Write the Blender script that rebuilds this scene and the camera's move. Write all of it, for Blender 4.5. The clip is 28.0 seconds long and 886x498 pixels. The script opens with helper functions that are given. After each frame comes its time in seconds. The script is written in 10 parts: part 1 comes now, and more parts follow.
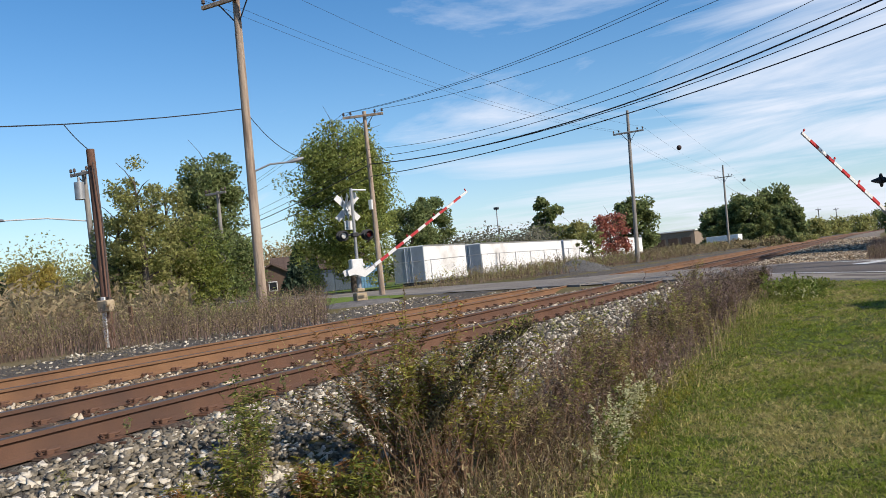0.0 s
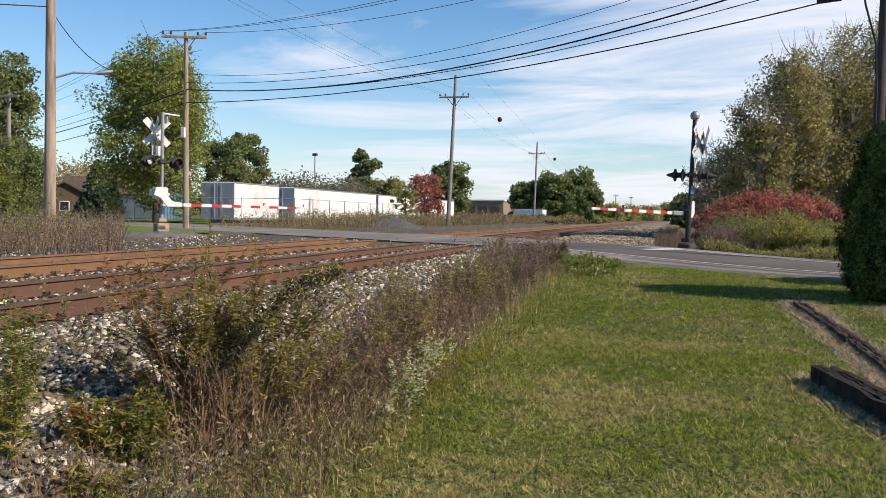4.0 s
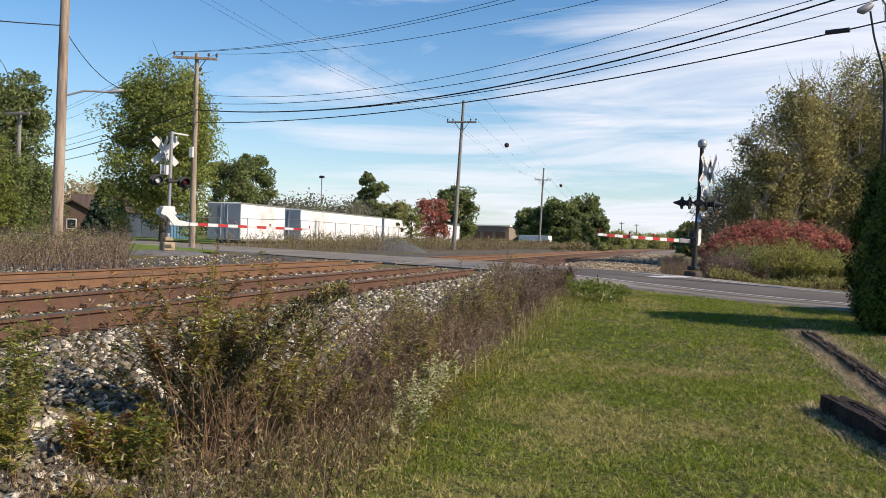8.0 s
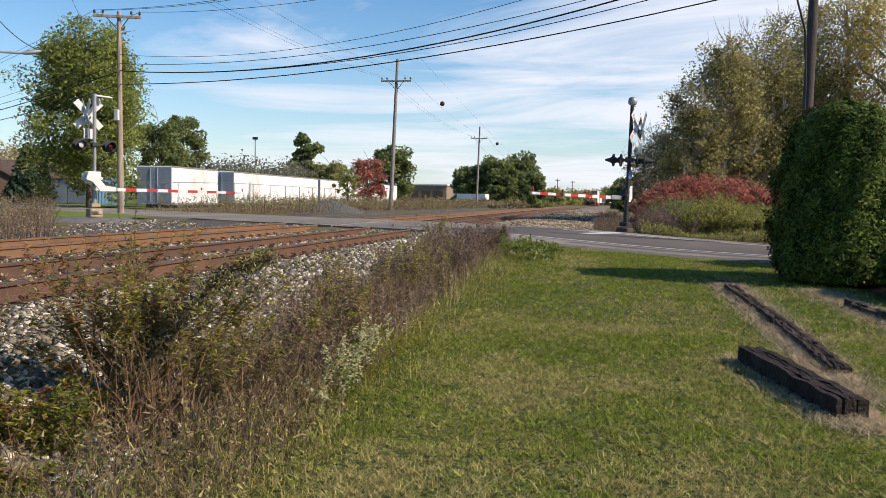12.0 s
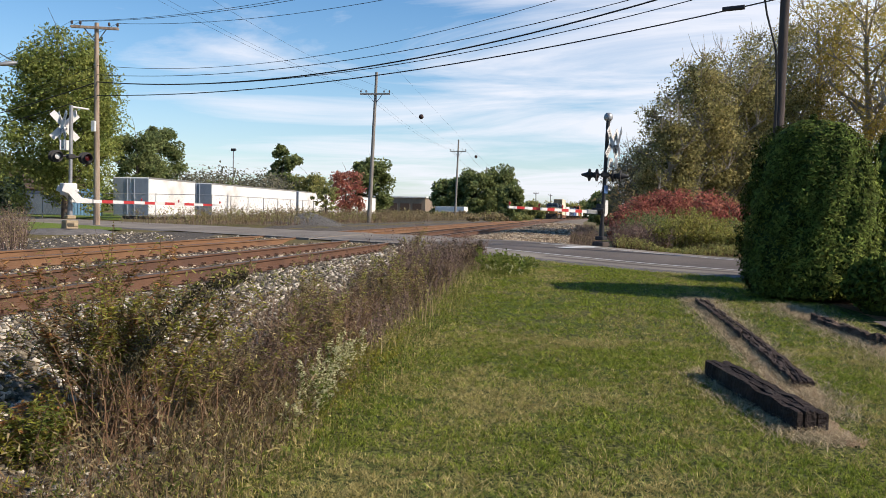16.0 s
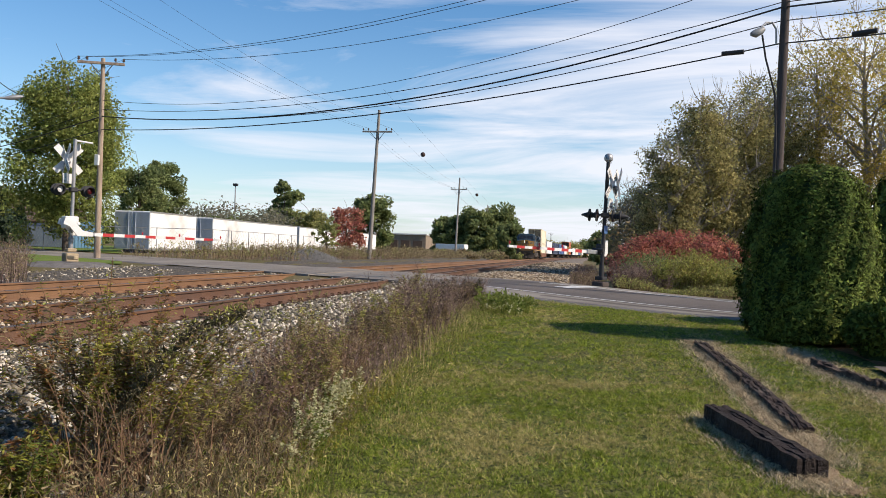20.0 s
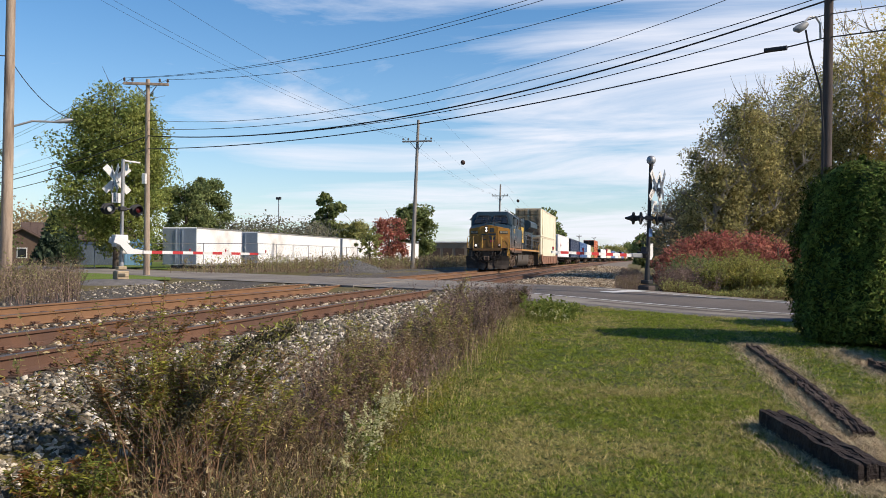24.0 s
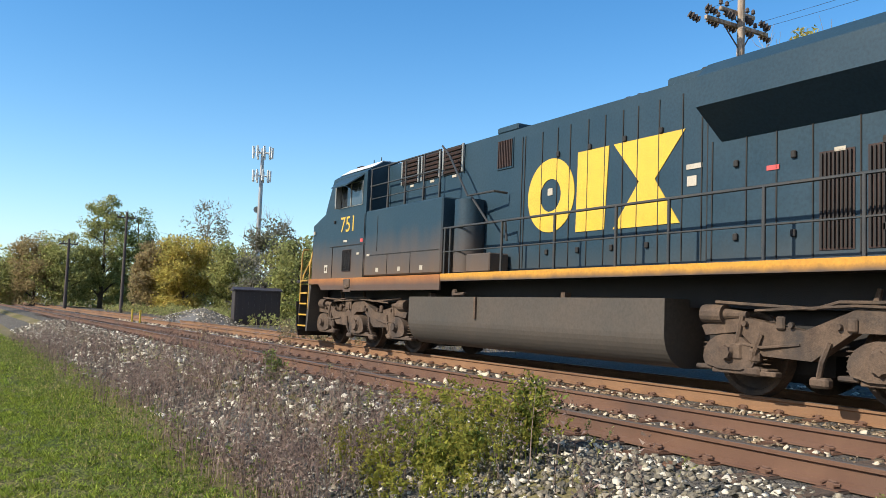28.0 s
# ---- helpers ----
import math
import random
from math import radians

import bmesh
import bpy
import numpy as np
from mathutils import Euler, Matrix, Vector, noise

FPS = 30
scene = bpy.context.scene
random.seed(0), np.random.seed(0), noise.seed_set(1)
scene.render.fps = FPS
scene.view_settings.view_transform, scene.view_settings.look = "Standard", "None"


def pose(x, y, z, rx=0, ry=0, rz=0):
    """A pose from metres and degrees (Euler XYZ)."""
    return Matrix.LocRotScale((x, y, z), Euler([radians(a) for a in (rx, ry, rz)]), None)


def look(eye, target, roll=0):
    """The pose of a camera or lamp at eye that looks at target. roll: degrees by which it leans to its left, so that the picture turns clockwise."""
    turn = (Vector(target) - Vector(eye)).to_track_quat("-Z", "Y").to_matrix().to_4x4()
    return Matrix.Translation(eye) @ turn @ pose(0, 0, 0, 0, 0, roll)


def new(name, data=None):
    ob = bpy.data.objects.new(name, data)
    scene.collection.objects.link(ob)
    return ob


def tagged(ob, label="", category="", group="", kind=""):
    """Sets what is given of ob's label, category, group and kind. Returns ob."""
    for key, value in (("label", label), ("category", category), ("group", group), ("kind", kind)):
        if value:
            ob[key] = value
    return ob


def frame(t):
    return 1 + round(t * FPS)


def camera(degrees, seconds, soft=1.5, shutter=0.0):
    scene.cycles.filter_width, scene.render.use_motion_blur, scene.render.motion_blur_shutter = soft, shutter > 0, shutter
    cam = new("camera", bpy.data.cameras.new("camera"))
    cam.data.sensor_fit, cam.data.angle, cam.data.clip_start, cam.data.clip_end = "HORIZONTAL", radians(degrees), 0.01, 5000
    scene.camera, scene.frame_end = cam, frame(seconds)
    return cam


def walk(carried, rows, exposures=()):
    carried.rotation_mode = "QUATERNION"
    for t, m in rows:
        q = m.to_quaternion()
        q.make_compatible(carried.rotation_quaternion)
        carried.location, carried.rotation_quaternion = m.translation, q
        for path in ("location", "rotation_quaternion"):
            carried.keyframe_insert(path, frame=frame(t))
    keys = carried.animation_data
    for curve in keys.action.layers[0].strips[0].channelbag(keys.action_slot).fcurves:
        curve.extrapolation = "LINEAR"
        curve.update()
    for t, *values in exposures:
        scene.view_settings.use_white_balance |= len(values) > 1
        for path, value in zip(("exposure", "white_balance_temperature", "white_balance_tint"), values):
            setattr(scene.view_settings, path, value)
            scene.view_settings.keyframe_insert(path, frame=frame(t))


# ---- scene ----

PATH = [
    (0.0, 0.006, -0.071, 1.580, 91.57, 5.75, 27.77),
    (0.5, -0.018, -0.073, 1.603, 91.81, 5.80, 27.67),
    (1.0, -0.058, 0.017, 1.562, 89.65, 2.02, 18.76),
    (1.5, -0.034, 0.047, 1.563, 88.72, -0.04, 13.78),
    (2.0, 0.015, 0.036, 1.572, 88.32, 0.17, 13.32),
    (2.5, 0.007, 0.043, 1.569, 87.37, 0.12, 15.02),
    (3.0, -0.044, 0.042, 1.562, 87.56, -0.42, 13.87),
    (3.5, -0.071, 0.044, 1.554, 87.58, -0.54, 14.45),
    (5.5, -0.070, 0.045, 1.558, 88.43, -1.71, 15.39),
    (6.0, -0.074, 0.043, 1.573, 88.49, -1.71, 15.18),
    (6.5, -0.068, 0.060, 1.567, 88.55, -1.85, 14.34),
    (7.0, -0.108, 0.046, 1.498, 89.01, -1.52, 15.13),
    (7.5, -0.110, 0.047, 1.506, 89.10, -1.70, 15.24),
    (8.0, -0.100, 0.073, 1.523, 89.38, -2.00, 15.25),
    (8.5, -0.086, 0.087, 1.563, 88.91, -2.15, 15.09),
    (9.0, -0.073, 0.082, 1.564, 88.87, -2.01, 14.03),
    (9.5, -0.069, 0.086, 1.567, 88.98, -2.09, 13.59),
    (10.0, -0.055, 0.093, 1.553, 88.44, -2.11, 13.41),
    (10.5, -0.025, 0.087, 1.550, 87.92, -1.56, 12.14),
    (11.0, -0.026, 0.080, 1.553, 87.92, -1.28, 12.11),
    (11.5, -0.025, 0.085, 1.586, 88.02, -0.93, 11.67),
    (12.0, -0.007, 0.078, 1.559, 86.70, -0.93, 11.00),
    (12.5, -0.028, 0.069, 1.558, 85.93, -1.15, 10.93),
    (14.5, 0.183, -0.065, 1.614, 86.85, -0.77, 9.95),
    (15.0, 0.122, -0.041, 1.607, 87.06, -1.15, 9.46),
    (15.5, 0.065, -0.028, 1.607, 87.54, -1.39, 9.30),
    (16.0, 0.057, -0.043, 1.601, 87.57, -1.20, 9.55),
    (16.5, 0.059, -0.041, 1.602, 87.58, -1.19, 10.04),
    (17.0, 0.058, -0.042, 1.635, 89.05, -1.45, 10.26),
    (17.5, 0.066, -0.016, 1.641, 89.57, -1.17, 10.38),
    (18.0, 0.072, -0.044, 1.633, 89.88, -1.57, 10.15),
    (18.5, 0.075, -0.033, 1.622, 89.97, -1.84, 9.53),
    (19.0, 0.076, -0.032, 1.619, 89.94, -1.73, 9.42),
    (19.5, 0.069, -0.030, 1.626, 90.05, -1.64, 9.33),
    (20.0, 0.066, -0.048, 1.622, 90.14, -1.97, 9.57),
    (20.5, 0.060, -0.043, 1.614, 90.15, -2.33, 9.83),
    (21.0, 0.048, -0.055, 1.613, 89.97, -2.32, 11.04),
    (21.5, 0.060, -0.045, 1.603, 89.81, -2.14, 11.56),
    (23.5, 0.045, -0.032, 1.629, 90.58, -1.77, 11.98),
    (24.0, 0.044, -0.055, 1.648, 90.60, -0.38, 12.50),
    (24.5, 0.038, -0.064, 1.646, 90.51, -0.01, 13.12),
    (25.0, 0.003, -0.049, 1.656, 90.68, 0.07, 14.72),
    (25.5, -0.059, -0.053, 1.657, 90.89, 0.13, 19.38),
    (26.0, -0.004, -0.091, 1.594, 91.38, 0.33, 26.50),
    (26.3, 0.025, -0.068, 1.627, 91.53, 0.49, 30.68),
    (26.4, 0.053, -0.098, 1.647, 91.82, 0.40, 33.43),
    (26.7, 0.066, 0.030, 1.630, 93.35, 0.75, 53.24),
    (27.0, -0.161, -0.005, 1.634, 96.33, -0.64, 82.47),
    (27.3, 0.025, -0.151, 1.638, 98.96, -2.70, 109.33),
    (27.6, -0.005, -0.049, 1.669, 96.88, -2.30, 133.00),
    (28.0, -0.177, -0.110, 1.634, 94.39, -2.20, 149.28),
]
cam = camera(56.1, 28.0, soft=0.4)
walk(cam, [(t, pose(x, y, z, rx, ry, rz)) for t, x, y, z, rx, ry, rz in PATH],
     [(0.0, 0.06, 6550, 14), (1.0, 0.10, 6800, 15), (8.0, 0.14, 6900, 16), (21.0, 0.14, 6900, 16), (25.0, 0.12, 6800, 16), (26.0, 0.10, 6650, 16), (27.0, -0.04, 6400, 16), (27.4, 0.27, 6450, 12), (28.0, 0.50, 6450, 9)])

# ---- sky, sun ----
SUN_AZ, SUN_EL = radians(98), radians(36.5)   # clockwise from +y
world = bpy.data.worlds.new("world")
scene.world = world
world.use_nodes = True
wt = world.node_tree
wt.nodes.clear()


def wnode(kind, **sockets):
    n = wt.nodes.new(kind)
    for k, v in sockets.items():
        n.inputs[k].default_value = v
    return n


sky = wnode("ShaderNodeTexSky")
sky.sky_type, sky.sun_disc = "NISHITA", False
sky.sun_elevation, sky.sun_rotation = SUN_EL, SUN_AZ
sky.air_density, sky.dust_density, sky.ozone_density = 1.0, 0.0, 2.0
tc = wnode("ShaderNodeTexCoord")
sep = wnode("ShaderNodeSeparateXYZ")
wt.links.new(tc.outputs["Generated"], sep.inputs[0])


def wmath(op, a, b=None, clamp=False):
    n = wt.nodes.new("ShaderNodeMath")
    n.operation, n.use_clamp = op, clamp
    for i, v in enumerate((a, b)):
        if v is None:
            continue
        if isinstance(v, (int, float)):
            n.inputs[i].default_value = v
        else:
            wt.links.new(v, n.inputs[i])
    return n.outputs[0]


# thin high cloud: project the direction on a flat layer overhead
lift = wmath("ADD", wmath("MAXIMUM", sep.outputs[2], 0.0), 0.10)
cu, cv = wmath("DIVIDE", sep.outputs[0], lift), wmath("DIVIDE", sep.outputs[1], lift)
com = wnode("ShaderNodeCombineXYZ")
wt.links.new(wmath("MULTIPLY", cu, 0.55), com.inputs[0])
wt.links.new(wmath("MULTIPLY", cv, 1.05), com.inputs[1])
cloud = wnode("ShaderNodeTexNoise", Scale=0.9, Detail=8.0, Roughness=0.60, Distortion=0.7)
wt.links.new(com.outputs[0], cloud.inputs["Vector"])
# cloud cover grows towards the right of the crossing and fades to clear blue towards -x
cover = wmath("ADD", wmath("MULTIPLY", sep.outputs[0], 1.5), wmath("MULTIPLY", sep.outputs[1], 0.80))
cover = wmath("SUBTRACT", cover, wmath("MULTIPLY", sep.outputs[2], 1.05))
dens = wmath("ADD", wmath("MULTIPLY", wmath("SUBTRACT", cloud.outputs[0], 0.5), 4.6), wmath("ADD", cover, 0.0))
low = wmath("MULTIPLY", wmath("POWER", wmath("SUBTRACT", 1.0, wmath("MAXIMUM", sep.outputs[2], 0.0)), 9.0), 0.72)   # bluish haze low in the sky
dens = wmath("MULTIPLY", wmath("ADD", dens, 0.0, True), 0.86, True)
mixc = wt.nodes.new("ShaderNodeMix")
mixc.data_type = "RGBA"
wt.links.new(dens, mixc.inputs[0])
tone = wnode("ShaderNodeHueSaturation", Saturation=1.34, Value=1.0)
wt.links.new(sky.outputs[0], tone.inputs["Color"])
air = wt.nodes.new("ShaderNodeMix")
air.data_type = "RGBA"
wt.links.new(low, air.inputs[0])
wt.links.new(tone.outputs[0], air.inputs[6])
air.inputs[7].default_value = (2.35, 3.75, 5.25, 1)
wt.links.new(air.outputs[2], mixc.inputs[6])
mixc.inputs[7].default_value = (5.9, 6.45, 7.2, 1)
bg = wnode("ShaderNodeBackground", Strength=0.137)
wt.links.new(mixc.outputs[2], bg.inputs[0])
wout = wnode("ShaderNodeOutputWorld")
wt.links.new(bg.outputs[0], wout.inputs[0])

sun = new("sun", bpy.data.lights.new("sun", "SUN"))
sun.data.energy, sun.data.angle, sun.data.color = 5.0, radians(0.55), (1.0, 0.915, 0.775)
sdir = Vector((math.sin(SUN_AZ) * math.cos(SUN_EL), math.cos(SUN_AZ) * math.cos(SUN_EL), math.sin(SUN_EL)))
sun.matrix_world = look(sdir * 50, (0, 0, 0))

# ---- materials ----
def material(name, c1, c2=None, scale=6.0, rough=0.8, metal=0.0, bump=0.15, fine=60.0, dirt=None, dirt_amt=0.4, per_object=0.0,
             island=0.0, stretch=(1, 1, 1), spec=0.4, emit=None, transl=0.0, hue=0.0, dist=0.02):
    """Two scales of noise between two base colours, an optional dirt colour, fine relief and a spread by object or island."""
    m = bpy.data.materials.new(name)
    m.use_nodes = True
    nt = m.node_tree
    bs = nt.nodes["Principled BSDF"]
    ln = nt.links.new
    c2 = c2 or tuple(v * 0.72 for v in c1)
    co = nt.nodes.new("ShaderNodeTexCoord")
    mp = nt.nodes.new("ShaderNodeMapping")
    mp.inputs["Scale"].default_value = stretch
    ln(co.outputs["Object"], mp.inputs[0])

    def noise_node(sc, det, ro=0.6):
        n = nt.nodes.new("ShaderNodeTexNoise")
        n.inputs["Scale"].default_value, n.inputs["Detail"].default_value, n.inputs["Roughness"].default_value = sc, det, ro
        ln(mp.outputs[0], n.inputs["Vector"])
        return n.outputs[0]

    def mix(f, a, b):
        n = nt.nodes.new("ShaderNodeMix")
        n.data_type = "RGBA"
        for i, v in ((0, f), (6, a), (7, b)):
            if isinstance(v, tuple):
                n.inputs[i].default_value = (*v, 1)
            elif isinstance(v, float):
                n.inputs[i].default_value = v
            else:
                ln(v, n.inputs[i])
        return n.outputs[2]

    def ramp(v, lo, hi):
        n = nt.nodes.new("ShaderNodeMapRange")
        n.inputs[1].default_value, n.inputs[2].default_value = lo, hi
        ln(v, n.inputs[0])
        return n.outputs[0]

    big, small = noise_node(scale, 4.0), noise_node(fine, 3.0)
    col = mix(ramp(big, 0.32, 0.68), tuple(c1), tuple(c2))
    col = mix(ramp(small, 0.35, 0.75), col, mix(0.30, col, (0.0, 0.0, 0.0)))
    if dirt:
        col = mix(ramp(noise_node(scale * 0.37, 5.0), 0.62 - dirt_amt * 0.4, 0.72), col, tuple(dirt))
    if per_object or island or hue:
        if island:
            ge = nt.nodes.new("ShaderNodeNewGeometry")
            rnd = ge.outputs["Random Per Island"]
        else:
            oi = nt.nodes.new("ShaderNodeObjectInfo")
            rnd = oi.outputs["Random"]
        hs = nt.nodes.new("ShaderNodeHueSaturation")
        amt = island or per_object
        mr = nt.nodes.new("ShaderNodeMapRange")
        mr.inputs[3].default_value, mr.inputs[4].default_value = 1 - amt, 1 + amt
        ln(rnd, mr.inputs[0])
        ln(mr.outputs[0], hs.inputs["Value"])
        if hue:
            wn = nt.nodes.new("ShaderNodeTexWhiteNoise")
            wn.noise_dimensions = "1D"
            ln(rnd, wn.inputs["W"])
            mh = nt.nodes.new("ShaderNodeMapRange")
            mh.inputs[3].default_value, mh.inputs[4].default_value = 0.5 - hue, 0.5 + hue
            ln(wn.outputs[0], mh.inputs[0])
            ln(mh.outputs[0], hs.inputs["Hue"])
        ln(col, hs.inputs["Color"])
        col = hs.outputs[0]
    ln(col, bs.inputs["Base Color"])
    bs.inputs["Metallic"].default_value = metal
    bs.inputs["Specular IOR Level"].default_value = spec * (0.3 if rough >= 0.88 else 1.0)
    rr = nt.nodes.new("ShaderNodeMapRange")
    rr.inputs[3].default_value, rr.inputs[4].default_value = max(rough - 0.12, 0.03), min(rough + 0.12, 1.0)
    ln(big, rr.inputs[0])
    ln(rr.outputs[0], bs.inputs["Roughness"])
    if bump:
        bp = nt.nodes.new("ShaderNodeBump")
        bp.inputs["Strength"].default_value, bp.inputs["Distance"].default_value = bump, dist
        ln(small, bp.inputs["Height"])
        ln(bp.outputs[0], bs.inputs["Normal"])
    if emit:
        bs.inputs["Emission Color"].default_value, bs.inputs["Emission Strength"].default_value = (*emit[:3], 1), emit[3]
    if transl:
        tl = nt.nodes.new("ShaderNodeBsdfTranslucent")
        ln(col, tl.inputs[0])
        ms = nt.nodes.new("ShaderNodeMixShader")
        ms.inputs[0].default_value = transl
        ln(bs.outputs[0], ms.inputs[1])
        ln(tl.outputs[0], ms.inputs[2])
        ln(ms.outputs[0], nt.nodes["Material Output"].inputs[0])
    return m


def leaf_mat(name, c1, c2, hue=0.015, island=0.35, transl=0.5, rough=0.8):
    return material(name, c1, c2, scale=0.6, fine=3.0, rough=rough, bump=0.0, island=island, hue=hue, transl=transl, spec=0.08)


M = dict(
    asphalt=material("asphalt", (0.27, 0.242, 0.208), (0.205, 0.183, 0.158), 0.8, 0.9, bump=0.4, fine=90, dirt=(0.31, 0.28, 0.24)),
    asphalt_lane=material("asphalt_lane", (0.175, 0.153, 0.138), (0.135, 0.118, 0.106), 0.7, 0.9, bump=0.4, fine=90),
    gravel_dust=material("gravel_dust", (0.22, 0.21, 0.20), (0.14, 0.13, 0.125), 3.0, 0.95, bump=0.8, fine=40),
    white_line=material("white_line", (0.72, 0.72, 0.70), (0.5, 0.5, 0.48), 5.0, 0.7, bump=0.1),
    yellow_line=material("yellow_line", (0.72, 0.50, 0.07), (0.55, 0.36, 0.05), 5.0, 0.7, bump=0.1),
    rail_rust=material("rail_rust", (0.115, 0.056, 0.034), (0.16, 0.083, 0.05), 2.0, 0.75, bump=0.3, fine=120, dirt=(0.075, 0.045, 0.034)),
    rail_orange=material("rail_orange", (0.20, 0.105, 0.052), (0.25, 0.135, 0.07), 2.0, 0.8, bump=0.3, fine=120, dirt=(0.13, 0.07, 0.042)),
    rail_top=material("rail_top", (0.20, 0.165, 0.14), (0.14, 0.105, 0.085), 1.0, 0.52, metal=0.6, bump=0.05, fine=160),
    tie=material("tie", (0.10, 0.075, 0.058), (0.15, 0.105, 0.078), 6, 0.9, bump=0.6, fine=70, per_object=0.25, stretch=(0.3, 4, 4)),
    tie_rust=material("tie_rust", (0.17, 0.085, 0.05), (0.11, 0.065, 0.045), 6, 0.9, bump=0.6, fine=70, per_object=0.2),
    stone_grey=material("stone_grey", (0.27, 0.265, 0.255), (0.15, 0.147, 0.143), 9, 0.9, bump=0.5, fine=50, island=0.5),
    heap_core=material("heap_core", (0.20, 0.195, 0.185), (0.11, 0.107, 0.103), 9, 0.95, bump=1.0, fine=26, dist=0.06),
    ballast_brown=material("ballast_brown", (0.34, 0.295, 0.245), (0.15, 0.125, 0.10), 10, 0.95, bump=1.0, fine=30, dist=0.06),
    ballast=material("ballast", (0.20, 0.18, 0.155), (0.075, 0.066, 0.056), 26, 0.95, bump=1.0, fine=38, dist=0.06),
    wood_pole=material("wood_pole", (0.50, 0.40, 0.31), (0.38, 0.29, 0.215), 3, 0.9, bump=0.6, fine=25, stretch=(6, 6, 0.5), dirt=(0.14, 0.10, 0.08)),
    post_brown=material("post_brown", (0.22, 0.125, 0.09), (0.14, 0.08, 0.06), 3, 0.9, bump=0.6, fine=25, stretch=(6, 6, 0.5), dirt=(0.09, 0.055, 0.045)),
    wood_pole_grey=material("wood_pole_grey", (0.34, 0.32, 0.29), (0.24, 0.22, 0.20), 3, 0.9, bump=0.6, fine=25, stretch=(6, 6, 0.5)),
    wood_pole_dark=material("wood_pole_dark", (0.13, 0.105, 0.095), (0.085, 0.07, 0.065), 3, 0.9, bump=0.6, fine=25, stretch=(6, 6, 0.5)),
    galv=material("galv", (0.42, 0.43, 0.44), (0.33, 0.34, 0.35), 4, 0.5, metal=0.6, bump=0.1),
    lamp_grey=material("lamp_grey", (0.30, 0.31, 0.31), (0.24, 0.25, 0.25), 4, 0.5, bump=0.1),
    white_paint=material("white_paint", (0.78, 0.78, 0.76), (0.70, 0.70, 0.68), 2, 0.5, bump=0.05, dirt=(0.55, 0.53, 0.50), dirt_amt=0.15),
    trailer_white=material("trailer_white", (0.90, 0.90, 0.89), (0.85, 0.85, 0.84), 0.7, 0.45, bump=0.03, dirt=(0.55, 0.53, 0.50), dirt_amt=0.12),
    bin_grey=material("bin_grey", (0.13, 0.165, 0.21), (0.09, 0.115, 0.15), 1.0, 0.5, bump=0.05),
    trailer_grey=material("trailer_grey", (0.34, 0.40, 0.47), (0.26, 0.31, 0.37), 1.0, 0.5, bump=0.05),
    lens_dark=material("lens_dark", (0.10, 0.012, 0.012), (0.07, 0.01, 0.01), 3, 0.2, bump=0.0),
    red_paint=material("red_paint", (0.55, 0.04, 0.04), (0.45, 0.03, 0.035), 3, 0.5, bump=0.05),
    black_paint=material("black_paint", (0.025, 0.025, 0.027), (0.04, 0.04, 0.042), 3, 0.6, bump=0.1),
    wire=material("wire", (0.02, 0.02, 0.022), (0.03, 0.03, 0.03), 3, 0.7, bump=0.0),
    concrete=material("concrete", (0.42, 0.40, 0.37), (0.32, 0.30, 0.28), 3, 0.9, bump=0.4, fine=50),
    meter_tan=material("meter_tan", (0.46, 0.36, 0.23), (0.36, 0.28, 0.18), 4, 0.6, bump=0.1),
    yellow_paint=material("yellow_paint", (0.72, 0.48, 0.06), (0.6, 0.38, 0.05), 3, 0.55, bump=0.1),
    timber=material("timber", (0.030, 0.024, 0.022), (0.066, 0.050, 0.044), 4, 0.9, bump=1.0, fine=30, stretch=(1, 1, 1), dirt=(0.11, 0.10, 0.09), dirt_amt=0.2, dist=0.03),
    timber_brown=material("timber_brown", (0.115, 0.085, 0.070), (0.055, 0.040, 0.035), 7, 0.95, bump=1.0, fine=34, dirt=(0.17, 0.13, 0.10), dirt_amt=0.3, dist=0.04),
    mulch=material("mulch", (0.17, 0.10, 0.06), (0.36, 0.20, 0.105), 9, 0.95, bump=1.0, fine=45, dist=0.05),
    straw=material("straw", (0.58, 0.48, 0.31), (0.42, 0.33, 0.20), 9, 0.9, bump=0.6, fine=60, island=0.4),
    straw_bed=material("straw_bed", (0.50, 0.37, 0.23), (0.25, 0.17, 0.105), 7, 0.95, bump=1.0, fine=70, dist=0.03),
    yard_grass=material("yard_grass", (0.13, 0.20, 0.035), (0.19, 0.23, 0.055), 1.5, 0.95, bump=0.8, fine=40),
    bark=material("bark", (0.10, 0.08, 0.065), (0.16, 0.13, 0.11), 5, 0.95, bump=0.8, fine=18, stretch=(3, 3, 0.7)),
    bark_pale=material("bark_pale", (0.40, 0.36, 0.31), (0.28, 0.25, 0.21), 5, 0.95, bump=0.6, fine=18, stretch=(3, 3, 0.7)),
    shed=material("shed", (0.034, 0.024, 0.023), (0.048, 0.034, 0.031), 2, 0.6, bump=0.1, stretch=(6, 6, 0.6)),
    roof_red=material("roof_red", (0.40, 0.055, 0.06), (0.34, 0.045, 0.05), 2, 0.5, bump=0.1),
    roof_brown=material("roof_brown", (0.10, 0.07, 0.06), (0.14, 0.10, 0.08), 3, 0.9, bump=0.3),
    wall_brown=material("wall_brown", (0.13, 0.085, 0.06), (0.10, 0.065, 0.048), 3, 0.8, bump=0.2),
    wall_tan=material("wall_tan", (0.30, 0.235, 0.17), (0.26, 0.20, 0.15), 1, 0.8, bump=0.1),
    blue_steel=material("blue_steel", (0.22, 0.42, 0.62), (0.18, 0.36, 0.55), 1, 0.5, bump=0.1),
    grass=None,
)


